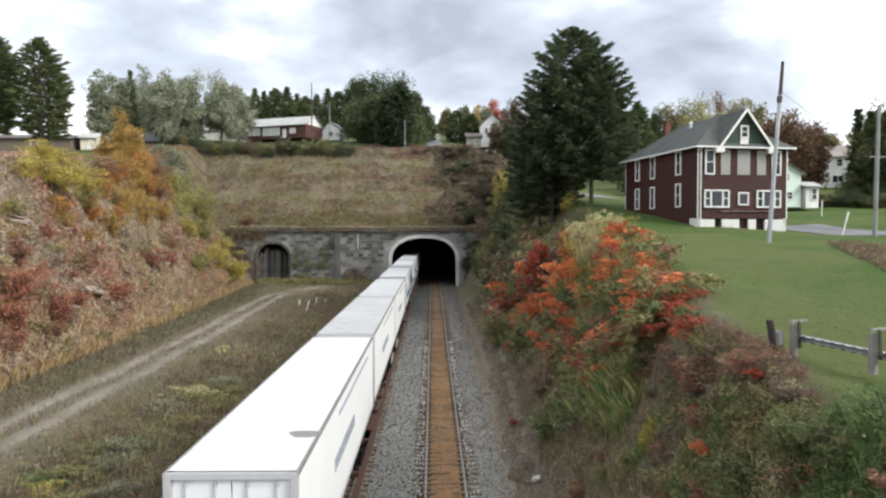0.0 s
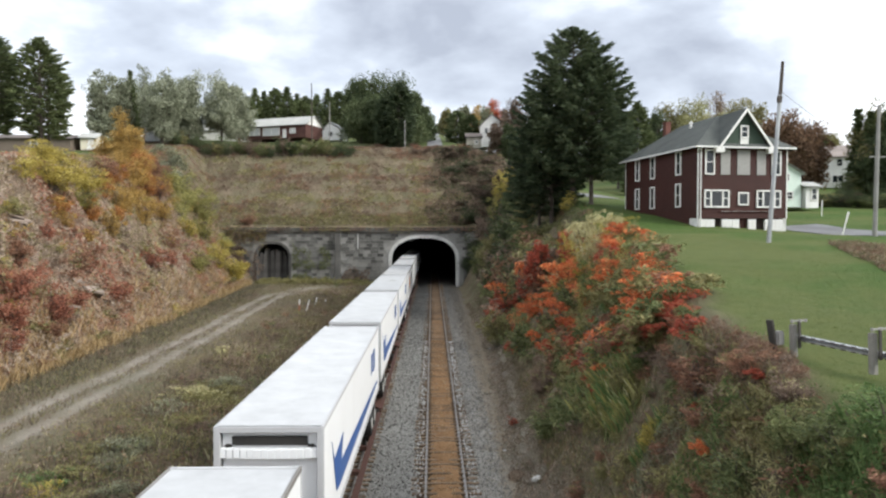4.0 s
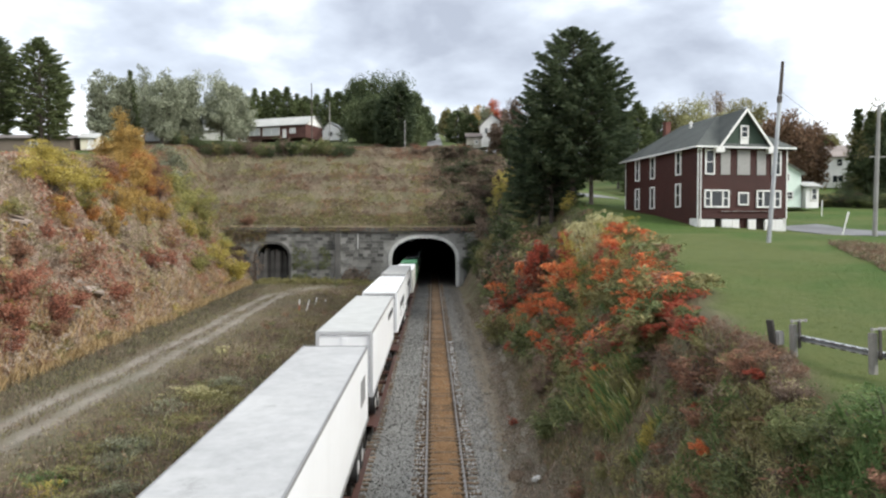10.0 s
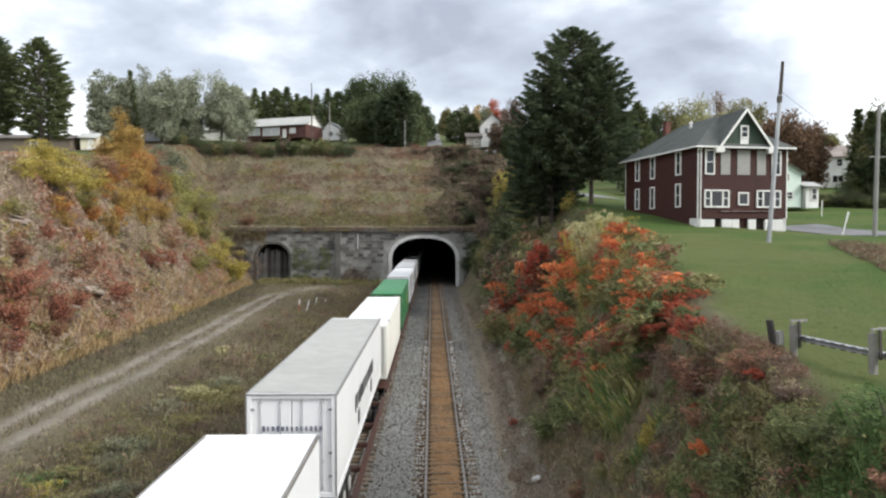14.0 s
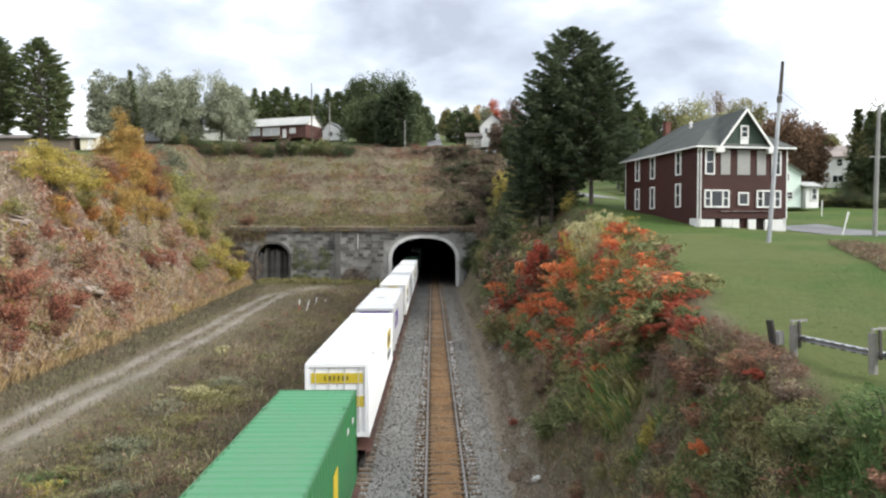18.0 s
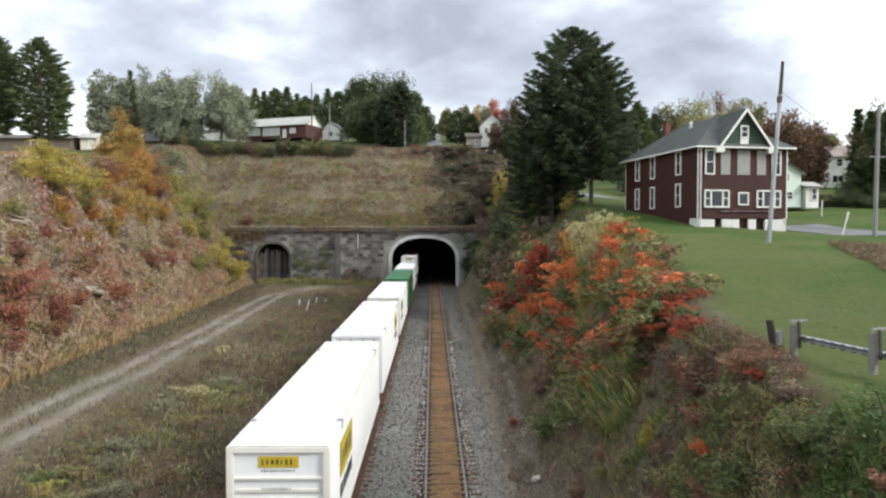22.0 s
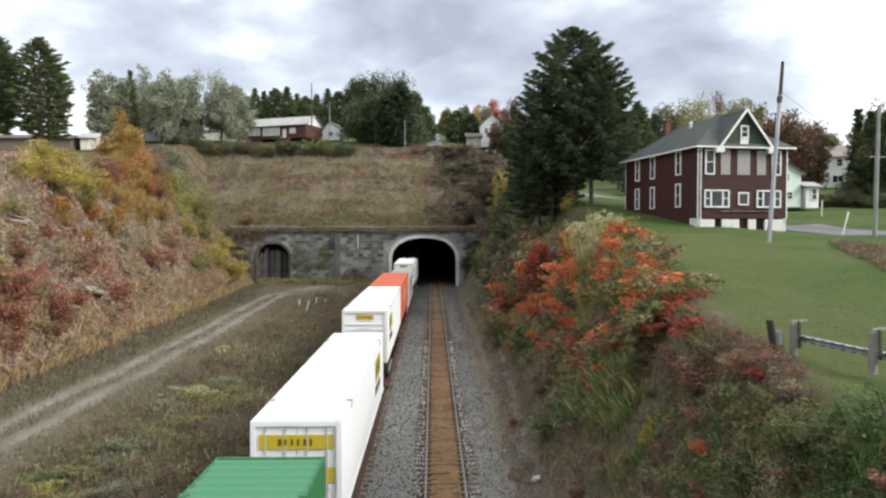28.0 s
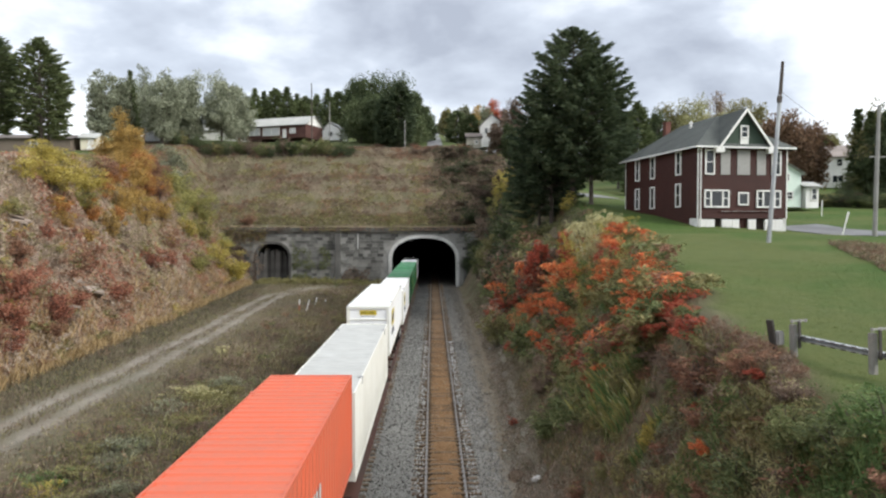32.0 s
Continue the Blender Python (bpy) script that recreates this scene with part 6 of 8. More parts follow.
    part("foundation", b.mesh("foundation", M_WHITEWASH), hs)
    b = Builder()
    b.box((0.1, 1.25 + (D - 1.5) / 2, -0.8), (0.26, D - 1.5, 1.59))
    part("skirt_boards", b.mesh("skirt_boards", M_SIDING), hs, "dark red boards down to the grass")
    b = Builder()
    b.box((W / 2 - 0.5, D - 1.6, H + R - 0.1), (0.55, 0.55, 1.3)).box((W / 2 - 0.5, D - 1.6, H + R + 0.56), (0.66, 0.66, 0.12))
    part("chimney", b.mesh("chimney", M_BRICK, 0.01), hs, "red brick chimney")
    b = Builder()
    b.tube((W / 2 - 0.9, 6.5, H + 2.2), (W / 2 - 0.9, 6.5, H + 2.9), 0.12, 0.12, 8).tube((W / 2 - 0.9, 6.5, H + 2.9), (W / 2 - 0.9, 6.5, H + 3.05), 0.2, 0.08, 8)
    part("vent_pipe", b.mesh("vent_pipe", M_TRIM), hs)


red_house()


# ---- other houses ----
def simple_house(x, y, w, d, h, roof_h, rz, wall_m, roof_m, label, wins=(), chimney=False, gable_m=None, ridge='x', z=None, door=None, pane_m=None):
    hs = thing("house", pose(x, y, gz(x, y) - 0.3 if z is None else z, 0, 0, rz), label, "house", "houses of the town")
    b = Builder()
    b.box((0, 0, h / 2), (w, d, h))
    part("wall", b.mesh("wall", wall_m), hs)
    b = Builder()
    o = 0.4
    if ridge == 'x':
        for k in (0, -0.15):
            for s in (-1, 1):
                b.quad((-w / 2 - o, s * (d / 2 + o), h - 0.12 + k), (w / 2 + o, s * (d / 2 + o), h - 0.12 + k), (w / 2 + o, 0, h + roof_h + k), (-w / 2 - o, 0, h + roof_h + k))
    else:
        for k in (0, -0.15):
            for s in (-1, 1):
                b.quad((s * (w / 2 + o), -d / 2 - o, h - 0.12 + k), (s * (w / 2 + o), d / 2 + o, h - 0.12 + k), (0, d / 2 + o, h + roof_h + k), (0, -d / 2 - o, h + roof_h + k))
    part("roof", b.mesh("roof", roof_m), hs)
    for s in (-1, 1):
        b = Builder()
        if ridge == 'x':
            b.prism([(-d / 2, h), (d / 2, h), (0, h + roof_h - 0.16)], s * (w / 2 - 0.08), s * w / 2, 'x')
        else:
            b.prism([(-w / 2, h), (w / 2, h), (0, h + roof_h - 0.16)], s * (d / 2 - 0.08), s * d / 2, 'y')
        part("gable", b.mesh("gable", gable_m or wall_m), hs)
    for wx, wz, ww, wh in wins:
        sash_window(hs, pose(wx, -d / 2 - 0.03, wz), ww, wh, 2 if ww > 1.4 else 1, ww < 1.4, pane_m=pane_m)
    if door is not None:
        b = Builder()
        b.box((door, -d / 2 - 0.04, 1.05), (1.0, 0.08, 2.1))
        part("door", b.mesh("door", M_TRIM, 0.01), hs, "white door")
    if chimney:
        b = Builder()
        b.box((w * 0.32, -d * 0.15, h + roof_h * 0.5 + 0.8), (0.7, 0.7, 2.4))
        part("chimney", b.mesh("chimney", M_BRICK, 0.01), hs, "brick chimney")
    return hs


M_OLDBRICK = surface("dark_old_brick", (0.07, 0.034, 0.03), (0.13, 0.065, 0.055), 0.8, 11, 0.9, 0, 0.01)
M_BLIND = surface("white_window_blind", (0.5, 0.51, 0.52), (0.64, 0.65, 0.66), 0.6, 8, 0.4, 0, 0.002)
M_PALEROOF = surface("pale_grey_shingles", (0.36, 0.36, 0.34), (0.5, 0.5, 0.475), 0.4, 7, 0.9, 0, 0.01)
M_MINT = surface("pale_mint_siding", (0.55, 0.66, 0.58), (0.68, 0.77, 0.7), 0.4, 7, 0.7, 0, 0.004)
M_CREAMWALL = surface("cream_siding", (0.6, 0.55, 0.43), (0.74, 0.69, 0.56), 0.4, 7, 0.7, 0, 0.004)
M_GREYWALL = surface("grey_siding", (0.36, 0.37, 0.39), (0.5, 0.51, 0.53), 0.4, 7, 0.75, 0, 0.004)
M_BROWNWALL = surface("brown_brick_wall", (0.13, 0.102, 0.082), (0.21, 0.168, 0.135), 0.4, 9, 0.9, 0, 0.01)
M_TANBOARD = surface("tan_board_siding", (0.25, 0.235, 0.2), (0.36, 0.335, 0.29), 0.5, 9, 0.85, 0, 0.006)
M_TANROOF = surface("faded_tan_shingles", (0.24, 0.2, 0.18), (0.36, 0.31, 0.28), 0.4, 9, 0.95, 0, 0.01)
M_DARKROOF = surface("dark_shingles", (0.1, 0.085, 0.08), (0.19, 0.165, 0.15), 0.4, 9, 0.95, 0, 0.01)

simple_house(-35.8, 168, 16.5, 8.0, 3.1, 2.4, -20, M_OLDBRICK, M_PALEROOF, "single-storey dark brick house with pale roof", [(-5.6, 0.9, 3.0, 1.7), (-1.0, 0.7, 4.6, 1.9), (4.8, 1.0, 1.6, 1.3)], False, M_TRIM, door=2.6, z=31.0, pane_m=M_BLIND)
simple_house(-25.0, 178, 5.0, 6.0, 2.8, 1.9, -12, M_TRIM, M_PALEROOF, "small white house beside the brick house", [(0.0, 1.0, 1.2, 1.2)], ridge='y', z=32.0)
simple_house(-52.0, 172, 14.0, 8.0, 3.0, 2.2, 0, M_TRIM, M_PALEROOF, "low white house behind the hilltop trees", [(-4, 1.0, 1.3, 1.2), (3, 1.0, 1.3, 1.2)], z=30.6)
simple_house(-59.0, 151, 4.6, 7.0, 4.0, 2.2, 8, M_GREYWALL, M_PALEROOF, "pale grey house with a steep roof", [(-1.1, 2.2, 0.8, 1.2), (1.1, 2.2, 0.8, 1.2)], ridge='y', z=28.2)
simple_house(-72.5, 122, 22.0, 8.0, 2.5, 1.0, 2, M_BROWNWALL, M_DARKROOF, "long low brown house on the west bank", [(-8, 0.9, 1.3, 1.2), (-2, 0.9, 1.3, 1.2), (5, 0.9, 1.3, 1.2)], z=22.6)
simple_house(-59.5, 122, 2.4, 5.0, 2.2, 1.0, 12, M_CREAMWALL, M_PALEROOF, "small cream garage beside the low house", [], z=23.2, door=0.4)
simple_house(15.2, 175, 6.0, 8.0, 5.0, 3.2, -6, M_TRIM, M_PALEROOF, "white two-storey house on the hilltop street", [(-1.4, 3.2, 0.9, 1.4), (1.4, 3.2, 0.9, 1.4)], ridge='y', z=30.0)
simple_house(9.9, 166, 3.4, 4.0, 2.8, 1.0, 0, M_TANBOARD, M_DARKROOF, "small tan shed by the street", [(0.6, 1.0, 0.8, 0.9)], z=28.8)
simple_house(39.7, 83, 5.0, 8.0, 4.0, 1.4, 8, M_MINT, M_PALEROOF, "pale mint green house behind the red house", [(0.4, 3.0, 1.2, 0.9), (1.0, 0.9, 0.9, 0.9)], z=12.2, ridge="y")
simple_house(43.7, 80.6, 1.6, 3.0, 2.6, 0.5, 8, M_TRIM, M_PALEROOF, "small white entrance porch of the mint house", [(0.2, 0.9, 0.8, 1.4)], z=12.1)
simple_house(63.9, 108, 6.0, 8.0, 4.8, 2.0, -24, M_TRIM, M_TANROOF, "white two-storey house below the dark trees", [(-0.2, 3.2, 0.9, 1.2), (1.9, 3.2, 0.9, 1.2), (-0.4, 0.7, 1.6, 1.2)], z=16.0, door=1.9)
simple_house(40.5, 150, 6.0, 6.0, 4.5, 2.0, 6, M_TRIM, M_DARKROOF, "white house half hidden behind the spruce", [(-1.8, 2.6, 1.0, 1.4)], z=27.5)


# ---- poles, guardrail, posts ----
M_POLE = surface("weathered_grey_pole", (0.2, 0.19, 0.18), (0.37, 0.36, 0.345), 0.6, 12, 0.85, 0, 0.008)
M_DARKPOLE = surface("dark_tarred_pole", (0.06, 0.05, 0.045), (0.13, 0.105, 0.09), 0.6, 12, 0.9, 0, 0.008)
M_GALV = surface("galvanised_steel", (0.32, 0.33, 0.34), (0.5, 0.51, 0.52), 1.2, 14, 0.45, 0.7, 0.002)
M_POSTWOOD = surface("grey_wooden_post", (0.17, 0.16, 0.145), (0.31, 0.295, 0.27), 1.5, 15, 0.92, 0, 0.01)


def pole(x, y, top, r, label, base_m, upper_m, split=0.6, arms=()):
    t = thing("utility_pole", pose(x, y, gz(x, y) - 0.3), label, "utility pole", "utility poles")
    v = Vector(top) - Vector((x, y, gz(x, y) - 0.3))
    b = Builder()
    b.tube((0, 0, 0), v * split, r, r * 0.85, 12)
    part("lower_shaft", b.mesh("lower_shaft", base_m, smooth=False), t)
    b = Builder()
    b.tube(v * (split + 0.001), v, r * 0.85, r * 0.65, 12)
    part("upper_shaft", b.mesh("upper_shaft", upper_m), t)
    for h, ln in arms:
        b = Builder()
        b.box(tuple(v * h), (ln, 0.1, 0.1))
        part("crossarm", b.mesh("crossarm", upper_m), t)
    return t


p = pole(19.65, 40.0, (20.35, 40.0, 19.4), 0.13, "leaning grey utility pole on the lawn", M_GALV, M_DARKPOLE, 0.82)
b = Builder()
b.box((0.45, -0.16, 8.6), (0.2, 0.25, 0.35)).tube((0.3, -0.2, 8.75), (0.62, -0.2, 8.75), 0.05, 0.05, 6)
part("bracket", b.mesh("bracket", M_DARKPOLE, 0.01), p)
pole(32.4, 50.0, (32.55, 50.0, 18.7), 0.16, "grey utility pole beside the road", M_POLE, M_POLE, 0.7, ((0.62, 1.2),))
pole(-26.0, 150.0, (-26.0, 150.0, 41.0), 0.14, "dark utility pole on the hilltop", M_DARKPOLE, M_DARKPOLE)
pole(-60.0, 148.5, (-60.2, 148.5, 39.0), 0.14, "grey utility pole by the hilltop trees", M_POLE, M_POLE)
pole(-23.6, 160.0, (-23.6, 160.0, 39.0), 0.12, "slim pole beside the brick house", M_POLE, M_POLE)
pole(-6.0, 152.0, (-6.0, 152.0, 33.5), 0.13, "pale post on the hilltop", M_POLE, M_POLE)


def wire(a, c, sag, label):
    b = Builder()
    a, c = Vector(a), Vector(c)
    pts = [a.lerp(c, i / 14) - Vector((0, 0, sag * 4 * (i / 14) * (1 - i / 14))) for i in range(15)]
    for p0, p1 in zip(pts, pts[1:]):
        b.tube(p0, p1, 0.012, 0.012, 4, False)
    tagged(new("overhead_wire", b.mesh("overhead_wire", M_DARKPOLE)), label, "wire", "overhead wires")


wire((20.25, 40.0, 17.7), (32.5, 50.0, 15.5), 0.4, "thin dark overhead wire between poles")
wire((32.5, 50.0, 15.0), (80, 70.0, 17.0), 0.8, "thin dark overhead wire leaving the pole")
wire((32.0, 50.0, 15.5), (62, 104.0, 22.0), 0.8, "thin dark overhead wire towards the houses")


def guardrail():
    # local -y runs along the rail towards the road
    t = thing("guardrail", pose(7.49, 14.1, gz(7.49, 14.1), -2.5, 0, 18.2), "galvanised steel guardrail on weathered wooden posts", "guardrail")
    for y in (0.0, -1.8, -3.6, -5.4):
        b = Builder()
        b.box((0, 0, 0.28), (0.12, 0.12, 0.76))
        part("post", shared("rail_post", lambda: b.mesh("post", M_POSTWOOD, 0.015)), t, at=pose(0, y, 0))
        b = Builder()
        b.box((0.05, -0.11, 0.45), (0.06, 0.03, 0.56))
        part("steel_strap", shared("rail_strap", lambda: b.mesh("steel_strap", M_DARKIRON)), t, "dark steel strap", pose(0, y, 0))
        b = Builder()
        b.tube((-0.16, -0.12, 0.74), (0.22, -0.12, 0.74), 0.018, 0.018, 6)
        for x in (-0.15, 0.05, 0.21):
            b.tube((x, -0.12, 0.71), (x, -0.12, 0.77), 0.03, 0.03, 8)
        part("bolt", shared("rail_bolt", lambda: b.mesh("bolt", M_POLE)), t, at=pose(0, y, 0))
    b = Builder()
    prof = [(0.15, 0.25), (0.09, 0.232), (0.09, 0.21), (0.15, 0.185), (0.09, 0.16), (0.09, 0.14), (0.15, 0.12)]
    for (xa, za), (xb, zb) in zip(prof, prof[1:]):
        for k in (0, 0.008):
            b.quad((xa + k, 0.15, 0.2 + za), (xb + k, 0.15, 0.2 + zb), (xb + k, -6.0, zb - 0.2), (xa + k, -6.0, za - 0.2))
    beam = part("beam", b.mesh("beam", M_GALV), t, "wavy steel beam")
    b = Builder()
    for i in range(26):
        y = 0.05 - i * 0.23
        for z in (0.235, 0.135):
            b.box((0.086, y, 0.2 - 0.4 * (0.15 - y) / 6.15 + z), (0.012, 0.1, 0.022))
    part("slots", b.mesh("slots", M_DARKIRON), beam, "dark slots along the beam")["kind"] = "stuff"
    b = Builder()
    b.box((-0.19, 0.22, 0.36), (0.2, 0.2, 0.3))
    part("end_block", b.mesh("end_block", M_POLE, 0.03), t)
    b = Builder()
    b.box((-0.33, 0.24, 0.44), (0.07, 0.16, 0.62), Matrix.Rotation(radians(-9), 3, 'Y'))
    part("end_plate", b.mesh("end_plate", M_DARKIRON, 0.01), t, "black leaning end plate")


guardrail()
M_MARKW = surface("white_marker_paint", (0.6, 0.59, 0.57), (0.78, 0.77, 0.75), 1, 8, 0.7, 0, 0.003)
M_MARKR = surface("red_marker_paint", (0.4, 0.07, 0.06), (0.52, 0.12, 0.09), 1, 8, 0.7, 0, 0.003)
for x, y, h, lean, m in ((-14.6, 75.5, 1.5, 3, M_MARKR), (-13.8, 75.0, 1.6, 16, M_MARKW), (-14.0, 82.0, 1.15, 14, M_MARKW), (-13.2, 84.0, 0.8, 20, M_MARKW), (32.4, 54.0, 2.0, 14, M_MARKW), (41.0, 72.0, 1.7, 0, M_MARKW)):
    t = thing("marker_post", pose(x, y, gz(x, y) - 0.05, 0, lean, 0), ("leaning %s marker post in the weeds" % ("red" if m is M_MARKR else "white")) if x < 0 else "slim white post beside the gravel yard", "post", "marker posts")
    b = Builder()
    b.box((0, 0, h * 0.3), (0.1, 0.05, h * 0.6))
    part("stake", b.mesh("stake", m), t)
    b = Builder()
    b.box((0, 0, h * 0.8), (0.14, 0.06, h * 0.4))
    part("board", b.mesh("board", M_MARKW, 0.005), t)


# ---- roads of the town ----
M_ASPHALT = surface("worn_asphalt", (0.13, 0.13, 0.135), (0.23, 0.23, 0.235), 0.4, 9, 0.9, 0, 0.01)


def road_strip(name, pts, width, label):
    b = Builder()
    pts = [Vector((*p, 0)) for p in pts]
    rows = []
    for i in range(len(pts) - 1):
        for k in range(6):
            rows.append(pts[i].lerp(pts[i + 1], k / 6))
    rows.append(pts[-1])
    out = []
    for i, p in enumerate(rows):
        d = (rows[min(i + 1, len(rows) - 1)] - rows[max(i - 1, 0)]).normalized()
        n = Vector((-d.y, d.x, 0)) * width / 2
        out.append([tuple(Vector((q.x, q.y, gz(q.x, q.y) + 0.05))) for q in (p - n, p - n * 0.33, p + n * 0.33, p + n)])
    for r, s in zip(out, out[1:]):
        for k in range(3):
            b.quad(r[k], r[k + 1], s[k + 1], s[k])
    tagged(new(name, b.mesh(name, M_ASPHALT)), label, "road", kind="structure")


road_strip("road", [(32.5, 62), (33.2, 57.5), (36, 54.5), (44, 51.5), (60, 49), (120, 47)], 5.2, "worn grey asphalt road past the houses")
road_strip("road", [(8, 92), (19, 84), (24, 81), (31, 79)], 3.6, "narrow grey lane behind the red house")
road_strip("road", [(0.6, 156), (0.6, 175), (0.6, 215), (0.8, 300)], 3.6, "straight grey street on the hilltop")




# ---- sleepers, ballast stones, stone blocks ----
def sleepers():
    rng = random.Random(8)
    b = Builder()
    b.box((0, 0, -0.215), (2.6, 0.23, 0.18))
    me = b.mesh("sleeper", M_TIE, 0.012)
    b = Builder()
    for s in (-1, 1):
        b.box((s * 0.7525, 0, -0.122), (0.3, 0.19, 0.012))
    plate = b.mesh("tie_plate", M_TIE)
    for tr, off in ((track_b, 0.0), (track_a, 0.2)):
        y = 10.0 + off
        while y < 122:
            s = part("sleeper", me, tr, at=pose(rng.uniform(-0.05, 0.05), y, rng.uniform(0.0, 0.035) if tr is track_b else rng.uniform(0.02, 0.06), 0, rng.uniform(-0.6, 0.6), rng.uniform(-1.5, 1.5)))
            if y < 45:
                part("tie_plate", plate, s)
            y += 0.53 + rng.uniform(-0.02, 0.02)


def stone_mat(name, stops):
    """Broken stones, each with a tint of its own, sooty near the tunnel."""
    m, nt, b = shader(name, 0.95, 0.0, 0.25)
    c = ramp_node(nt, nt.nodes.new("ShaderNodeNewGeometry").outputs["Random Per Island"], stops)
    nt.links.new(soot_near_mouth(nt, world_pos(nt), c, (0.1, 0.097, 0.09)), b.inputs["Base Color"])
    return m


M_PEBBLE = stone_mat("mixed_grey_stones", ramp5((0.14, 0.136, 0.125), (0.25, 0.245, 0.23), (0.36, 0.35, 0.33), (0.5, 0.49, 0.46)))
M_DUSTY = stone_mat("dusty_brown_stones", ramp5((0.1, 0.092, 0.08), (0.17, 0.157, 0.135), (0.23, 0.212, 0.185), (0.42, 0.4, 0.36)))
M_RUSTY = leaf_mat("rusty_stones", ramp5((0.17, 0.1, 0.05), (0.3, 0.18, 0.085), (0.42, 0.27, 0.135), (0.58, 0.46, 0.32)), 0.95)


def stones(name, label, x0, x1, y0, y1, z, n, size, mat, seed):
    """Loose broken stones, joined: each a squashed irregular octahedron."""
    rng = np.random.default_rng(seed)
    y = y0 + (y1 - y0) * rng.random(n) ** 1.5
    x = x0 + (x1 - x0) * rng.random(n)
    c = np.stack([x, y, np.full(n, z) + rng.uniform(-0.01, 0.03, n)], 1)
    s = size * rng.uniform(0.5, 1.3, (n, 1)) * (1 + 0.012 * (y[:, None] - y0))
    ax = rand_dirs(rng, n); bx = np.cross(ax, rand_dirs(rng, n)); bx /= np.linalg.norm(bx, axis=1, keepdims=True); cx = np.cross(ax, bx)
    a, b_, d = ax * s, bx * s * rng.uniform(0.6, 1, (n, 1)), cx * s * rng.uniform(0.5, 0.9, (n, 1))
    P = [c + a, c + b_, c - a, c - b_, c + d, c - d]
    V = np.stack(P, 1).reshape(-1, 3)
    base = np.arange(n) * 6
    tri = [(0, 1, 4), (1, 2, 4), (2, 3, 4), (3, 0, 4), (1, 0, 5), (2, 1, 5), (3, 2, 5), (0, 3, 5)]
    Fc = np.stack([np.stack([base + t[0], base + t[1], base + t[2]], 1) for t in tri], 1).reshape(-1)
    me = bpy.data.meshes.new(name)
    m = n * 8
    me.vertices.add(n * 6); me.loops.add(m * 3); me.polygons.add(m)
    me.vertices.foreach_set("co", V.astype(np.float32).ravel())
    me.loops.foreach_set("vertex_index", Fc.astype(np.int32))
    me.polygons.foreach_set("loop_start", np.arange(0, m * 3, 3, dtype=np.int32))
    me.materials.append(mat)
    me.update(calc_edges=True)
    tagged(new(name, me), label, "stones", kind="stuff")


stones("ballast_stones", "loose grey crushed stone between the tracks", -2.75, -0.5, 11, 114, -0.12, 12000, 0.04, M_PEBBLE, 1)
stones("gravel_stones", "dusty brown gravel beside the rusty track", 1.4, 3.8, 11, 112, -0.13, 6000, 0.03, M_DUSTY, 2)
stones("gravel_stones", "grey and brown stones near the rail", 1.35, 2.9, 10, 60, -0.13, 6000, 0.03, M_PEBBLE, 7)
stones("pale_stones", "pale chips beside the left rail", -0.66, -0.36, 11, 60, -0.1, 520, 0.045, M_MARKW, 5)
stones("pale_stones", "pale chips beside the right rail", 1.38, 1.75, 11, 60, -0.1, 520, 0.045, M_MARKW, 6)
stones("rusty_stones", "rust-stained gravel between the rails", -0.15, 1.15, 11, 60, -0.105, 4000, 0.026, M_RUSTY, 3)


def portal_blocks():
    """Ashlar courses, each block standing a little proud of the mortar."""
    rng = random.Random(21)
    meshes = []
    for w in (0.8, 1.05, 1.35):
        for k in range(3):
            b = Builder()
            b.box((0, 0, 0), (w - 0.05, 0.24, 0.50))
            meshes.append((w, b.mesh("stone_block", M_STONE, 0.03)))
    rest = Builder()
    count = 0

    def blocked(x, z, w):
        for cx, hf, sp, rs in ((TCX, THALF + 0.9, TSPRING, TRISE + 0.8), (SCX, SHALF + 0.36, SSPRING, SRISE + 0.36)):
            for xx in (x - w / 2, x, x + w / 2):
                u = abs(xx - cx) / hf
                if u < 1 and (z - 0.28 < sp or z - 0.28 < sp + rs * (1 - u ** 2.3) ** 0.5):
                    return True
        return abs(x + 16.0) < w / 2 + 0.4
    r = 0
    z = 0.0
    while z < WALL_TOP - 0.3:
        x = WALL_L + rng.uniform(0, 0.6)
        while x < WALL_R - 0.5:
            w, me = rng.choice(meshes)
            if not blocked(x + w / 2, z + 0.27, w):
                at = pose(x + w / 2, 0.08 - rng.uniform(0, 0.07), z + 0.27, 0, rng.uniform(-0.5, 0.5), 0)
                if -20 < x < -6.2 and count < 300:
                    part("stone_block", me, portal, at=at)
                    count += 1
                else:
                    rest.box(at.translation, (w - 0.05, 0.24, 0.5))
            x += w
        z += 0.55
        r += 1
    ob = part("stone_blocks", rest.mesh("stone_blocks", M_STONE_REST), portal)
    ob["kind"] = "stuff"


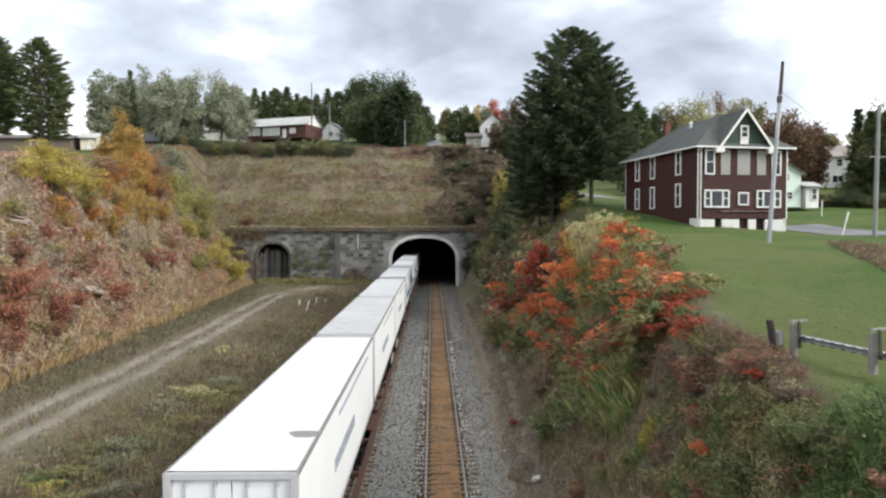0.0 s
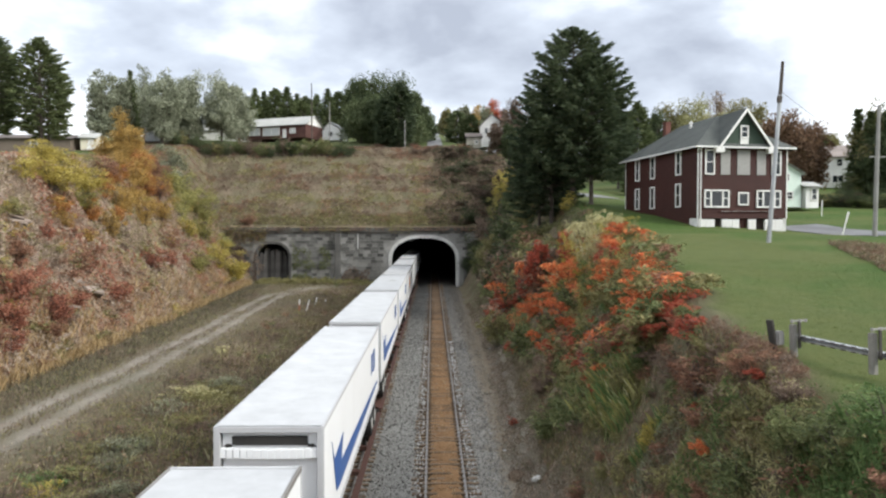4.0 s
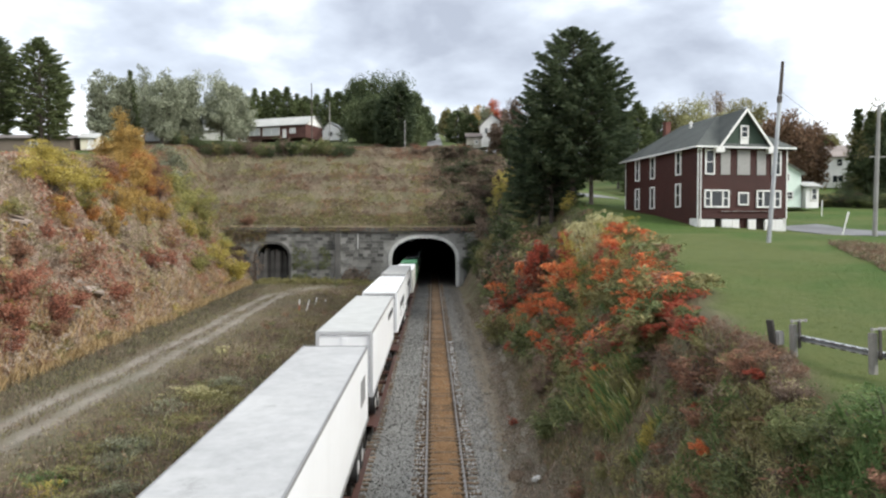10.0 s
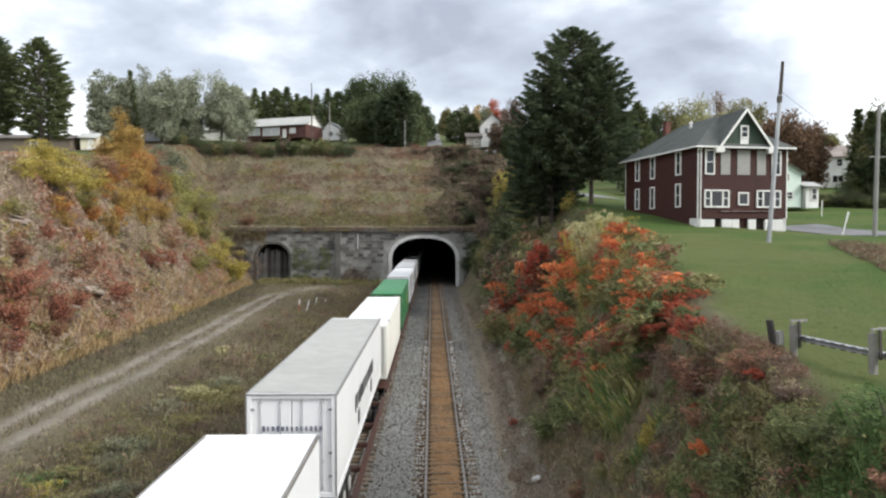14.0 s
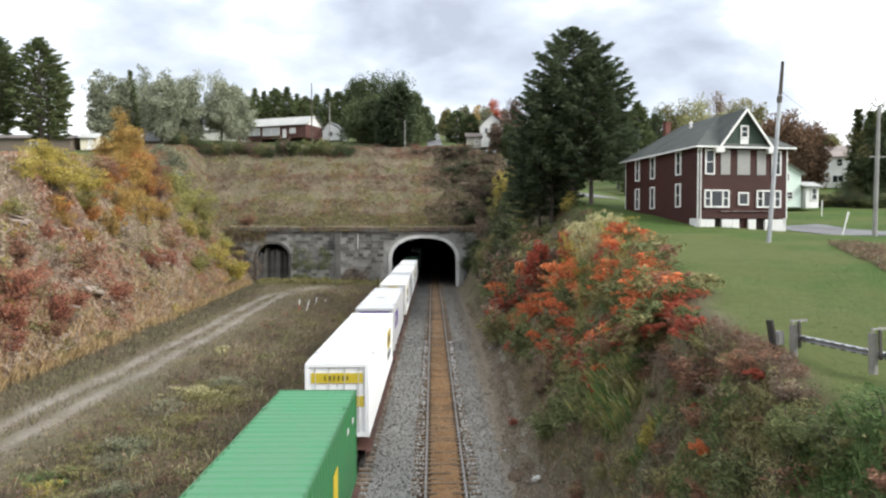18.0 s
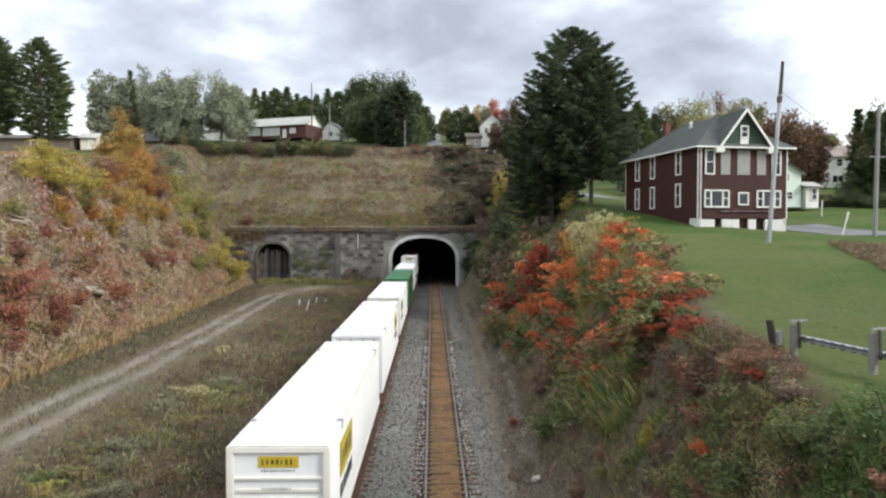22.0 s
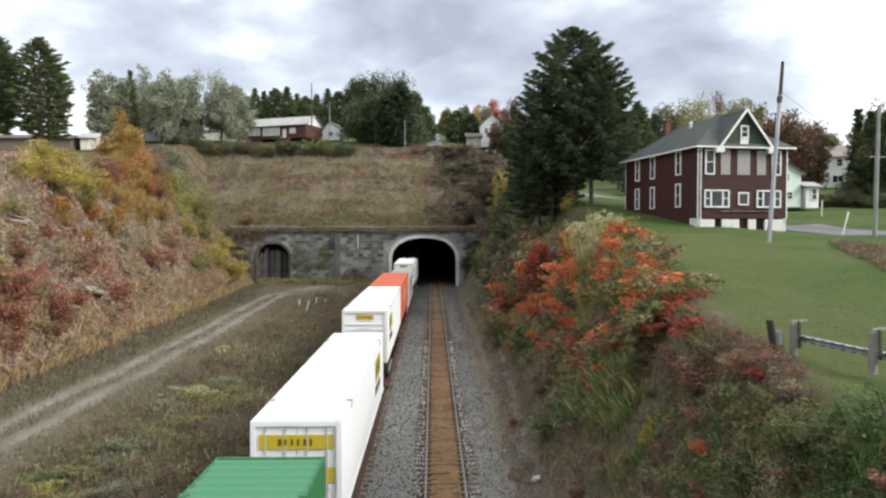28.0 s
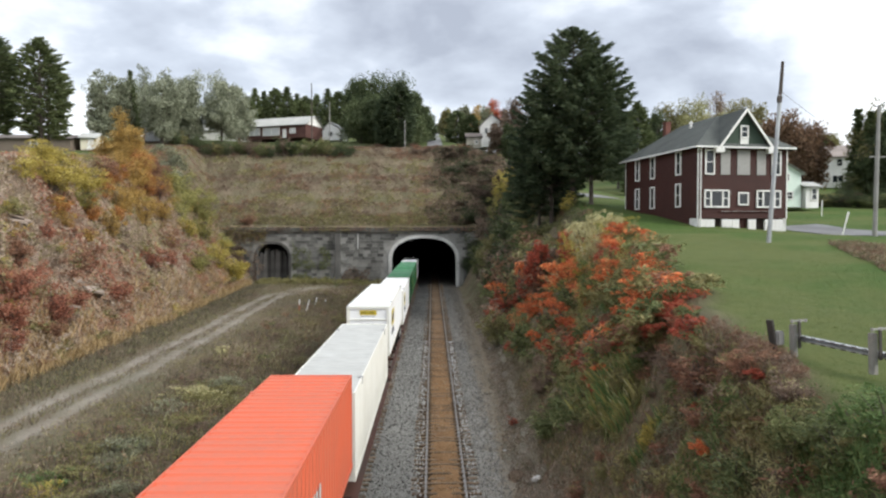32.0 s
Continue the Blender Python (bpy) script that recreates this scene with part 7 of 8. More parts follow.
def stone_rest():
    """The same stone, for joined blocks: the change from block to block comes from each island."""
    m, nt, b = shader("soot_grey_ashlar_joined", 0.92, 0, 0.3)
    co = coords(nt)
    n1, n2 = noise_node(nt, co, 0.35), noise_node(nt, co, 5.0, 6, 0.7)
    c = mix_node(nt, 0.45, ramp_node(nt, n1, [(0.35, (0.09, 0.088, 0.082)), (0.65, (0.26, 0.253, 0.235))]), ramp_node(nt, n2, [(0.3, (0.13, 0.13, 0.122)), (0.7, (0.26, 0.253, 0.24))]))
    rnd = nt.nodes.new("ShaderNodeNewGeometry").outputs["Random Per Island"]
    c = mix_node(nt, 1.0, c, ramp_node(nt, rnd, [(0.0, (0.5,) * 3), (1.0, (1.55,) * 3)]), 'MULTIPLY')
    nt.links.new(c, b.inputs["Base Color"])
    bump(nt, b, n2, 0.03)
    return m


M_STONE_REST = stone_rest()

# boarded side bore with weathered planks
M_PLANK = surface("weathered_grey_plank", (0.045, 0.042, 0.039), (0.13, 0.122, 0.115), 0.7, 11, 0.9, 0, 0.01, vary=0.5)
bore = thing("boarded_gate", pose(SCX, PORTAL_Y + 0.9, 0.4), "weathered plank gate closing the side bore", "gate")
rngp = random.Random(4)
for i in range(13):
    x = -2.5 + i * 0.41
    top = SSPRING - 0.4 + SRISE * max(0.0, 1 - (x / SHALF) ** 2) ** 0.5 - 0.5 - rngp.uniform(0, 0.8)
    b = Builder()
    b.box((0, rngp.uniform(-0.04, 0.04), top / 2), (0.37, 0.05, top))
    part("plank", b.mesh("plank", M_PLANK, 0.008), bore, at=pose(x, 0, 0, 0, rngp.uniform(-1.5, 1.5), 0))
b = Builder()
b.box((0, 0.07, 1.1), (5.2, 0.08, 0.16)).box((0, 0.07, 2.9), (5.2, 0.08, 0.16))
part("cross_rail", b.mesh("cross_rail", M_PLANK), bore)


# ---- grass and weeds ----
def blades(name, label, xy, h, w, mat, seed, lean=0.35, per=1):
    """Grass blades or stalks: one thin bent blade of two pieces each."""
    rng = np.random.default_rng(seed)
    n = len(xy)
    x, y = xy[:, 0], xy[:, 1]
    z = ground(x, y) - 0.02
    hh = h * rng.uniform(0.45, 1.25, n)
    a = rng.uniform(0, 6.283, n)
    ln = hh * lean * rng.uniform(0.2, 1.4, n)
    b = rng.uniform(0, 6.283, n)
    ww = w * rng.uniform(0.6, 1.3, n) / 2
    p = np.stack([x, y, z], 1)
    side = np.stack([np.cos(b) * ww, np.sin(b) * ww, 0 * b], 1)
    tip = p + np.stack([np.cos(a) * ln, np.sin(a) * ln, hh], 1)
    mid = p + np.stack([np.cos(a) * ln * 0.35, np.sin(a) * ln * 0.35, hh * 0.55], 1)
    q = np.stack([p - side, p + side, mid + side * 0.9, tip], 1)
    me = cards_mesh(name, q.reshape(-1, 3), mat)
    tagged(new(name, me), label, "grass", kind="stuff")


def fuzz(name, label, xy, h, size, mat, seed, uneven=0.7):
    """Low brush of small leaves and twig ends in a soft uneven layer over the ground."""
    rng = np.random.default_rng(seed)
    x, y = xy[:, 0], xy[:, 1]
    top = h * np.clip(0.55 + uneven * wobble(x, y, 1.4, seed) * 0.5 + 0.35 * wobble(x, y, 3.7, seed + 1), 0.12, 1.3)
    c = np.stack([x, y, ground(x, y) + top * rng.random(len(x)) ** 0.7], 1)
    me = cards_mesh(name, leaf_quads(rng, c, size * 1.25, 2.2)[:, :3].reshape(-1, 3), mat, 3)
    tagged(new(name, me), label, "undergrowth", kind="stuff")


def scatter(rng, n, x0, x1, y0, y1, keep=None, power=1.0):
    x = rng.uniform(x0, x1, n)
    y = y0 + (y1 - y0) * rng.random(n) ** power
    if keep is not None:
        k = keep(x, y)
        x, y = x[k], y[k]
    return np.stack([x, y], 1)


def clumpy(rng, x, y, s, seed, bias=0.0):
    return wobble(x, y, s, seed) * 0.7 + 0.3 * wobble(x, y, s * 2.7, seed + 2) + rng.normal(size=len(x)) * 0.35 > bias


def patchy(rng, x, y, s, seed, bias=0.0):
    """Well marked patches with slightly ragged edges."""
    return 0.6 * wobble(x, y, s, seed) + 0.45 * wobble(x, y, s * 2.6, seed + 1) + 0.13 * rng.normal(size=len(x)) > bias


def plant_grass():
    rng = np.random.default_rng(12)
    off_road = lambda x, y: np.abs(np.abs(x - road_x(y)) - 0.95) > 0.45
    west = lambda x, y: (x > left_toe(y) - 0.5) & off_road(x, y) & (x < -5.6)
    blades("weeds", "brown dead weeds beside the dirt road", scatter(rng, 34000, -27, -5.6, 12, 116, lambda x, y: west(x, y) & clumpy(rng, x, y, 0.5, 3, -0.2), 1.4), 0.4, 0.02, GRASS["weed"], 1)
    blades("weeds", "olive-green weeds in the valley floor", scatter(rng, 30000, -27, -5.6, 12, 116, lambda x, y: west(x, y) & clumpy(rng, x, y, 0.45, 7, 0.1), 1.4), 0.35, 0.022, GRASS["olive"], 2)
    blades("weeds", "tall dead brown stalks beside the train", scatter(rng, 20000, -15.5, -6.0, 13, 110, lambda x, y: clumpy(rng, x, y, 0.35, 11, 0.25), 1.4), 0.75, 0.014, GRASS["weed"], 21, 0.2)
    blades("weeds", "pale seed heads among the weeds", scatter(rng, 5000, -15.0, -8.0, 20, 60, lambda x, y: clumpy(rng, x, y, 0.5, 15, 0.45), 1.2), 0.6, 0.014, LEAF["pale"], 22, 0.3)
    # straw-coloured tall grass along the foot of the west bank
    foot = lambda lo, hi: (lambda x, y: (left_toe(y) - x > lo) & (left_toe(y) - x < hi) & clumpy(rng, x, y, 0.35, 9, -0.25))
    blades("straw_grass", "tall golden straw grass along the bank foot", scatter(rng, 44000, -33, -22, 36, 112, foot(-0.6, 2.4)), 0.9, 0.045, GRASS["straw"], 3)
    blades("brown_grass", "brown withered grass beside the dirt road", scatter(rng, 20000, -30, -20, 30, 110, lambda x, y: (left_toe(y) - x > -3.6) & (left_toe(y) - x < 0.4)), 0.35, 0.04, GRASS["weed"], 44)
    blades("green_grass", "green grass strip beside the dirt road", scatter(rng, 5000, -30, -20, 30, 110, lambda x, y: (left_toe(y) - x > -3.6) & (left_toe(y) - x < 0.2)), 0.35, 0.04, GRASS["olive"], 4)
    fuzz("straw_grass", "soft golden grass heads along the bank foot", scatter(rng, 42000, -33, -22, 40, 112, lambda x, y: (left_toe(y) - x > -0.3) & (left_toe(y) - x < 2.4) & patchy(rng, x, y, 0.22, 9, -0.1)), 1.1, 0.09, GRASS["straw"], 33)
    # west bank
    bank = lambda x, y: (x < left_toe(y)) & clumpy(rng, x, y, 0.6, 4, 0.1)
    blades("bank_grass", "dry grass tufts on the rocky west bank", scatter(rng, 60000, -46, -24, 32, 120, bank), 0.6, 0.05, GRASS["dry"], 5)
    # hillside above the tunnel
    hill = lambda x, y: clumpy(rng, x, y, 0.25, 2, 0.1)
    blades("hill_grass", "dry brown grass on the hillside above the tunnel", scatter(rng, 22000, -62, 16, 118.8, 156, hill), 0.4, 0.05, GRASS["dry"], 6)
    blades("hill_grass", "olive grass patches above the tunnel wall", scatter(rng, 10000, -44, 14, 118.6, 150, lambda x, y: clumpy(rng, x, y, 0.3, 5, -0.1 + (y - 122) * 0.035), 1.4), 0.55, 0.07, GRASS["olive"], 7)
    # east bank
    eb = lambda x, y: (x > right_toe(y) + 0.55 + 0.35 * wobble(x, y, 1.1, 6)) & (ground(x, y) < natural(x, y) - 0.2)
    blades("bank_grass", "withered brown grass on the east bank", scatter(rng, 40000, 3, 15, 12, 60, lambda x, y: eb(x, y) & clumpy(rng, x, y, 0.7, 6, 0.0), 1.6), 0.3, 0.018, GRASS["dry"], 8)
    blades("bank_grass", "olive weeds on the east bank", scatter(rng, 70000, 3, 15, 12, 117, lambda x, y: eb(x, y) & clumpy(rng, x, y, 0.5, 8, -0.1), 1.2), 0.4, 0.024, GRASS["olive"], 9)
    mound = lambda x, y: (((x - 6.2) / 1.2) ** 2 + ((y - 15.0) / 2.9) ** 2 < 1 + 0.4 * wobble(x, y, 1.7, 2)) & (x > right_toe(y) + 1.6)
    fuzz("bramble", "tangled russet brambles on the bank shoulder", scatter(rng, 40000, 4.5, 8.5, 11, 21, mound), 0.4, 0.03, GRASS["bramble"], 23)
    fuzz("bramble", "withered brown brambles on the bank shoulder", scatter(rng, 30000, 4.5, 8.5, 11, 21, mound), 0.34, 0.03, LEAF["brown"], 24)
    fringe = lambda x, y: np.abs(x - np.interp(y, [16, 22, 31, 42, 50], [6.4, 7.6, 9.4, 12.5, 13.0])) < (0.25 + 0.35 * wobble(x, y, 1.1, 5)) * np.clip((y - 14) / 8, 0, 1)
    fuzz("bramble", "reddish brush along the lawn's edge", scatter(rng, 16000, 5.5, 14.5, 15, 50, fringe, 1.3), 0.7, 0.05, GRASS["bramble"], 25)
    fuzz("bramble", "olive and tan brush along the lawn's edge", scatter(rng, 14000, 5.5, 14.5, 15, 50, fringe, 1.3), 0.6, 0.05, LEAF["olive"], 26)
    low = lambda k, bias: (lambda x, y: eb(x, y) & clumpy(rng, x, y, 0.8, k, bias))
    fuzz("undergrowth", "olive undergrowth on the lower east bank", scatter(rng, 26000, 3.2, 8, 9, 40, low(3, -0.1), 1.3), 0.35, 0.04, LEAF["olive"], 51)
    fuzz("undergrowth", "rusty undergrowth on the lower east bank", scatter(rng, 20000, 3.2, 8, 9, 40, low(14, 0.0), 1.3), 0.35, 0.04, LEAF["rust"], 52)
    fuzz("undergrowth", "green undergrowth on the lower east bank", scatter(rng, 20000, 3.2, 8, 9, 40, low(19, 0.1), 1.3), 0.35, 0.04, LEAF["green"], 53)
    for cx, cy, r, c, h, sd in ((6.2, 24.6, 1.0, "silver", 1.1, 1), (6.0, 22.2, 0.8, "lime", 0.9, 2), (5.8, 20.6, 0.5, "olive", 0.7, 3), (5.6, 17.6, 0.35, "lime", 0.4, 4), (5.6, 23.0, 0.5, "olive", 0.6, 5),
                                (5.3, 15.4, 0.8, "silver", 0.4, 6), (5.4, 13.2, 0.9, "olive", 0.45, 7), (5.6, 11.8, 0.7, "pale", 0.35, 8), (5.5, 14.2, 0.6, "lime", 0.4, 9), (5.8, 10.0, 0.6, "lime", 0.5, 11), (5.6, 9.2, 0.6, "lime", 0.5, 13), (3.3, 27.0, 0.3, "tan", 0.1, 14)):
        spot = lambda x, y: ((x - cx) / r) ** 2 + ((y - cy) / r / 1.8) ** 2 < 1 + 0.5 * wobble(x, y, 3.0, sd)
        fuzz("weeds", "tall %s weeds low on the bank" % {"lime": "fresh green", "silver": "grey-green"}.get(c, c), scatter(rng, 7000, cx - 1.3 * r, cx + 1.3 * r, cy - 2.2 * r, cy + 2.2 * r, spot), h * 1.2, 0.036, LEAF[c], 60 + sd)
        blades("weeds", "thin stalks of the weeds on the bank", scatter(rng, 900, cx - 1.3 * r, cx + 1.3 * r, cy - 2.2 * r, cy + 2.2 * r, spot), h * 0.8, 0.008, LEAF[c], 80 + sd, 0.35)
    for cx, cy, r, n, h in ((6.2, 24.4, 1.0, 3600, 0.85), (5.95, 22.4, 0.7, 2000, 0.7), (5.6, 17.4, 0.4, 700, 0.45), (5.75, 20.6, 0.5, 1000, 0.6)):
        for c, sd in (("moss", 1), ("lime", 2), ("pale", 3)):
            spot = lambda x, y: ((x - cx) / r) ** 2 + ((y - cy) / r / 1.6) ** 2 < 0.7 + 0.6 * wobble(x, y, 3.0, sd)
            blades("tall_grass", "tall %s grass on the bank" % {"moss": "yellow-green", "lime": "fresh green", "pale": "pale dry"}[c], scatter(rng, n if c != "pale" else n // 4, cx - 1.3 * r, cx + 1.3 * r, cy - 2 * r, cy + 2 * r, spot), h, 0.013, LEAF[c], int(cy * 10) + sd, 0.6)
    fuzz("leaf_litter", "brown leaf litter along the foot of the bank", scatter(rng, 80000, 2.2, 6.2, 9, 90, lambda x, y: np.abs(x - right_toe(y) - 0.0) < (1.1 + 0.5 * wobble(x, y, 0.9, 4)) * (0.4 + rng.random(len(x))), 1.5), 0.07, 0.04, LEAF["tan"], 55)
    fuzz("leaf_litter", "dark rotted leaves along the foot of the bank", scatter(rng, 40000, 2.4, 6.2, 9, 90, lambda x, y: np.abs(x - right_toe(y) - 0.2) < (1.0 + 0.5 * wobble(x, y, 1.3, 9)) * (0.3 + rng.random(len(x))), 1.5), 0.08, 0.04, LEAF["brown"], 56)
    # tufts and dead leaves along the edge of the gravel
    toe = lambda x, y: x > right_toe(y) - 1.1 * rng.random(len(x)) ** 2 + 0.35 * wobble(x, y, 0.8, 3)
    blades("weeds", "small olive tufts along the gravel", scatter(rng, 20000, 2.3, 5.6, 9, 80, toe, 1.5), 0.16, 0.014, GRASS["olive"], 40, 0.7)
    blades("weeds", "withered brown tufts along the gravel", scatter(rng, 20000, 2.3, 5.6, 9, 80, toe, 1.5), 0.14, 0.014, GRASS["weed"], 41, 0.9)
    # lawn
    lawn = lambda x, y: cover_masks(x, y, ground(x, y))[0] > 0.5
    blades("lawn_grass", "short mown green lawn grass", scatter(rng, 30000, 5.5, 18, 8, 32, lawn, 1.6), 0.045, 0.016, GRASS["lawn"], 10, 1.2)
    blades("lawn_grass", "pale worn patches in the mown lawn", scatter(rng, 16000, 5.5, 18, 8, 32, lambda x, y: lawn(x, y) & clumpy(rng, x, y, 0.33, 4, 0.4), 1.6), 0.045, 0.016, LEAF["olive"], 11, 1.2)
    # a wedge of rough ground across the lawn
    wedge = lambda x, y: (y < np.where(x < 23.8, 28.0 + 2.5 * (x - 18.4), 41.7 - 1.9 * (x - 23.8)) + 0.6 * wobble(x, y, 1.1, 2))
    for c, h, n, sd in ((GRASS["bramble"], 0.4, 5000, 13), (GRASS["dry"], 0.35, 8000, 14), (GRASS["olive"], 0.35, 6000, 15)):
        fuzz("rough_weeds", "%s weeds beside the lawn" % {13: "reddish", 14: "pale dry", 15: "olive"}[sd], scatter(rng, n * 2, 18, 28, 25, 42, wedge), h, 0.06, c, sd)
    # brush over the west bank, the valley and the hillside
    wb = lambda k, lo, bias: (lambda x, y: (x < left_toe(y) - lo) & (ground(x, y) < natural(x, y) + 0.5) & patchy(rng, x, y, 0.21, k, bias + (0.03 * (left_toe(y) - x - 4) if k == 5 else 0)))
    for c, n, k, lo, bias, sd in (("tan", 170000, 5, 0.3, -0.2, 71), ("rust", 130000, 9, 0.5, 0.1, 72), ("olive", 110000, 13, 2.5, 0.1, 73), ("gold", 60000, 17, 3.0, 0.3, 74), ("red", 120000, 21, 0.5, 0.18, 75)):
        fuzz("brush", "%s brush on the west bank" % {"tan": "tan dry", "rust": "russet", "olive": "olive-green", "gold": "golden", "red": "red"}[c], scatter(rng, n, -44, -24, 36, 118, wb(k, lo, bias)), 0.8, 0.15, BRUSH[c], sd)
    for c, n, k, bias, sd in (("brown", 80000, 5, -0.25, 76), ("olive", 90000, 9, 0.25, 77), ("tan", 26000, 12, 0.35, 78)):
        fuzz("weeds", "%s weeds on the valley floor" % {"brown": "withered brown", "olive": "olive", "tan": "pale tan"}[c], scatter(rng, n, -26, -5.8, 13, 114, lambda x, y: west(x, y) & clumpy(rng, x, y, 0.4, k, bias), 1.4), 0.5, 0.055, LEAF[c], sd)
    # taller tangle between the dirt road and the train
    tangle = lambda k, b: (lambda x, y: (x > -15.5 + 0.02 * y) & (x < -6.0) & clumpy(rng, x, y, 0.55, k, b))
    for c, n, k, b, sd in (("brown", 60000, 3, -0.3, 101), ("olive", 50000, 8, 0.18, 102), ("green", 26000, 12, 0.15, 103), ("rust", 16000, 15, 0.2, 104)):
        fuzz("weeds", "tall tangled %s weeds beside the train" % {"brown": "withered brown", "olive": "olive", "green": "dull green", "rust": "rusty"}[c], scatter(rng, n, -15.5, -6.0, 14, 112, tangle(k, b), 1.3), 1.0, 0.06, LEAF[c], sd, 1.0)
    fuzz("weeds", "green weeds along the foot of the tunnel wall", scatter(rng, 9000, -29, -7, 112.5, 116.7, lambda x, y: clumpy(rng, x, y, 0.5, 3, -0.2)), 1.2, 0.14, LEAF["olive"], 105)
    for c, n, k, bias, sd in (("olive", 60000, 5, 0.1, 81), ("rust", 50000, 9, 0.25, 82), ("tan", 50000, 12, 0.3, 83), ("brown", 60000, 15, 0.15, 85)):
        fuzz("brush", "%s patches on the hillside above the tunnel" % {"olive": "olive", "rust": "rusty", "tan": "pale straw", "brown": "withered brown"}[c], scatter(rng, int(n * 1.2), -60, 14, 118.6, 152, lambda x, y: 0.6 * wobble(x, y, 0.42, k) + 0.5 * wobble(x, y, 1.1, k + 1) + 0.12 * rng.normal(size=len(x)) > bias + 0.012 * (y - 128) * (c == "olive")), 0.5, 0.17, LEAF[c], sd)
    for c, n, sd in (("brown", 16000, 86), ("umber", 12000, 87), ("dark", 10000, 88)):
        fuzz("brush", "%s brush beside the spruces on the hillside" % {"brown": "withered brown", "umber": "dark umber", "dark": "dark green"}[c], scatter(rng, n, -3, 15, 118.6, 150, lambda x, y: (x > 0.5 + 2.5 * wobble(x, y, 0.4, 3)) & patchy(rng, x, y, 0.5, sd, -0.25)), 1.0, 0.2, LEAF[c], sd)
    fuzz("brush", "olive growth along the top of the tunnel wall", scatter(rng, 5000, -33, 6, 118.4, 121.5), 0.8, 0.16, LEAF["olive"], 84)
    # dry growth that hangs over the coping
    g = np.random.default_rng(98)
    for c, sd, n in (("brown", 1, 4200), ("olive", 2, 3600), ("rust", 3, 1500)):
        x = g.uniform(-34.5, 8.6, n * 2)
        k = wobble(x, x * 0 + sd, 0.5, sd) + 0.6 * wobble(x, x * 0, 1.7, sd + 3) + np.where(x < -28, 1.0, 0) > -0.1
        x = x[k][:n]
        z = 9.95 - np.abs(g.normal(size=len(x))) * np.where(x < -28, 1.3, 0.32)
        y = 116.62 + np.clip(z - 9.5, 0, 1) * 1.2 + g.uniform(-0.12, 0.1, len(x))
        tagged(new("creeper", cards_mesh("creeper", leaf_quads(g, np.stack([x, y, z], 1), 0.16, 1.8).reshape(-1, 3), LEAF[c])), "%s growth hanging over the coping" % {"brown": "withered brown", "olive": "olive", "rust": "rusty"}[c], "creeper", kind="stuff")
    # creepers on the tunnel wall
    for c, n, x0, x1, z0, z1, sd in (("green", 2600, -23.6, -17.2, 0.6, 7.6, 91), ("brown", 1500, -33.0, -28.4, 1.0, 9.6, 92), ("brown", 1500, -16.5, -10.5, 0.4, 3.4, 93)):
        g = np.random.default_rng(sd)
        x, z = g.uniform(x0, x1, n * 3), z0 + (z1 - z0) * g.random(n * 3) ** 1.5
        k = wobble(x, z, 0.9, sd) + 0.5 * wobble(x, z, 2.3, sd + 1) - 0.5 * z / z1 > -0.25
        c3 = np.stack([x, np.full_like(x, 116.62) + g.uniform(-0.1, 0.06, n * 3), z], 1)[k][:n]
        tagged(new("creeper", cards_mesh("creeper", leaf_quads(g, c3, 0.13, 1.5).reshape(-1, 3), LEAF[c])), "%s creepers on the stone tunnel wall" % {"green": "dull green", "brown": "withered brown"}[c], "creeper", kind="stuff")


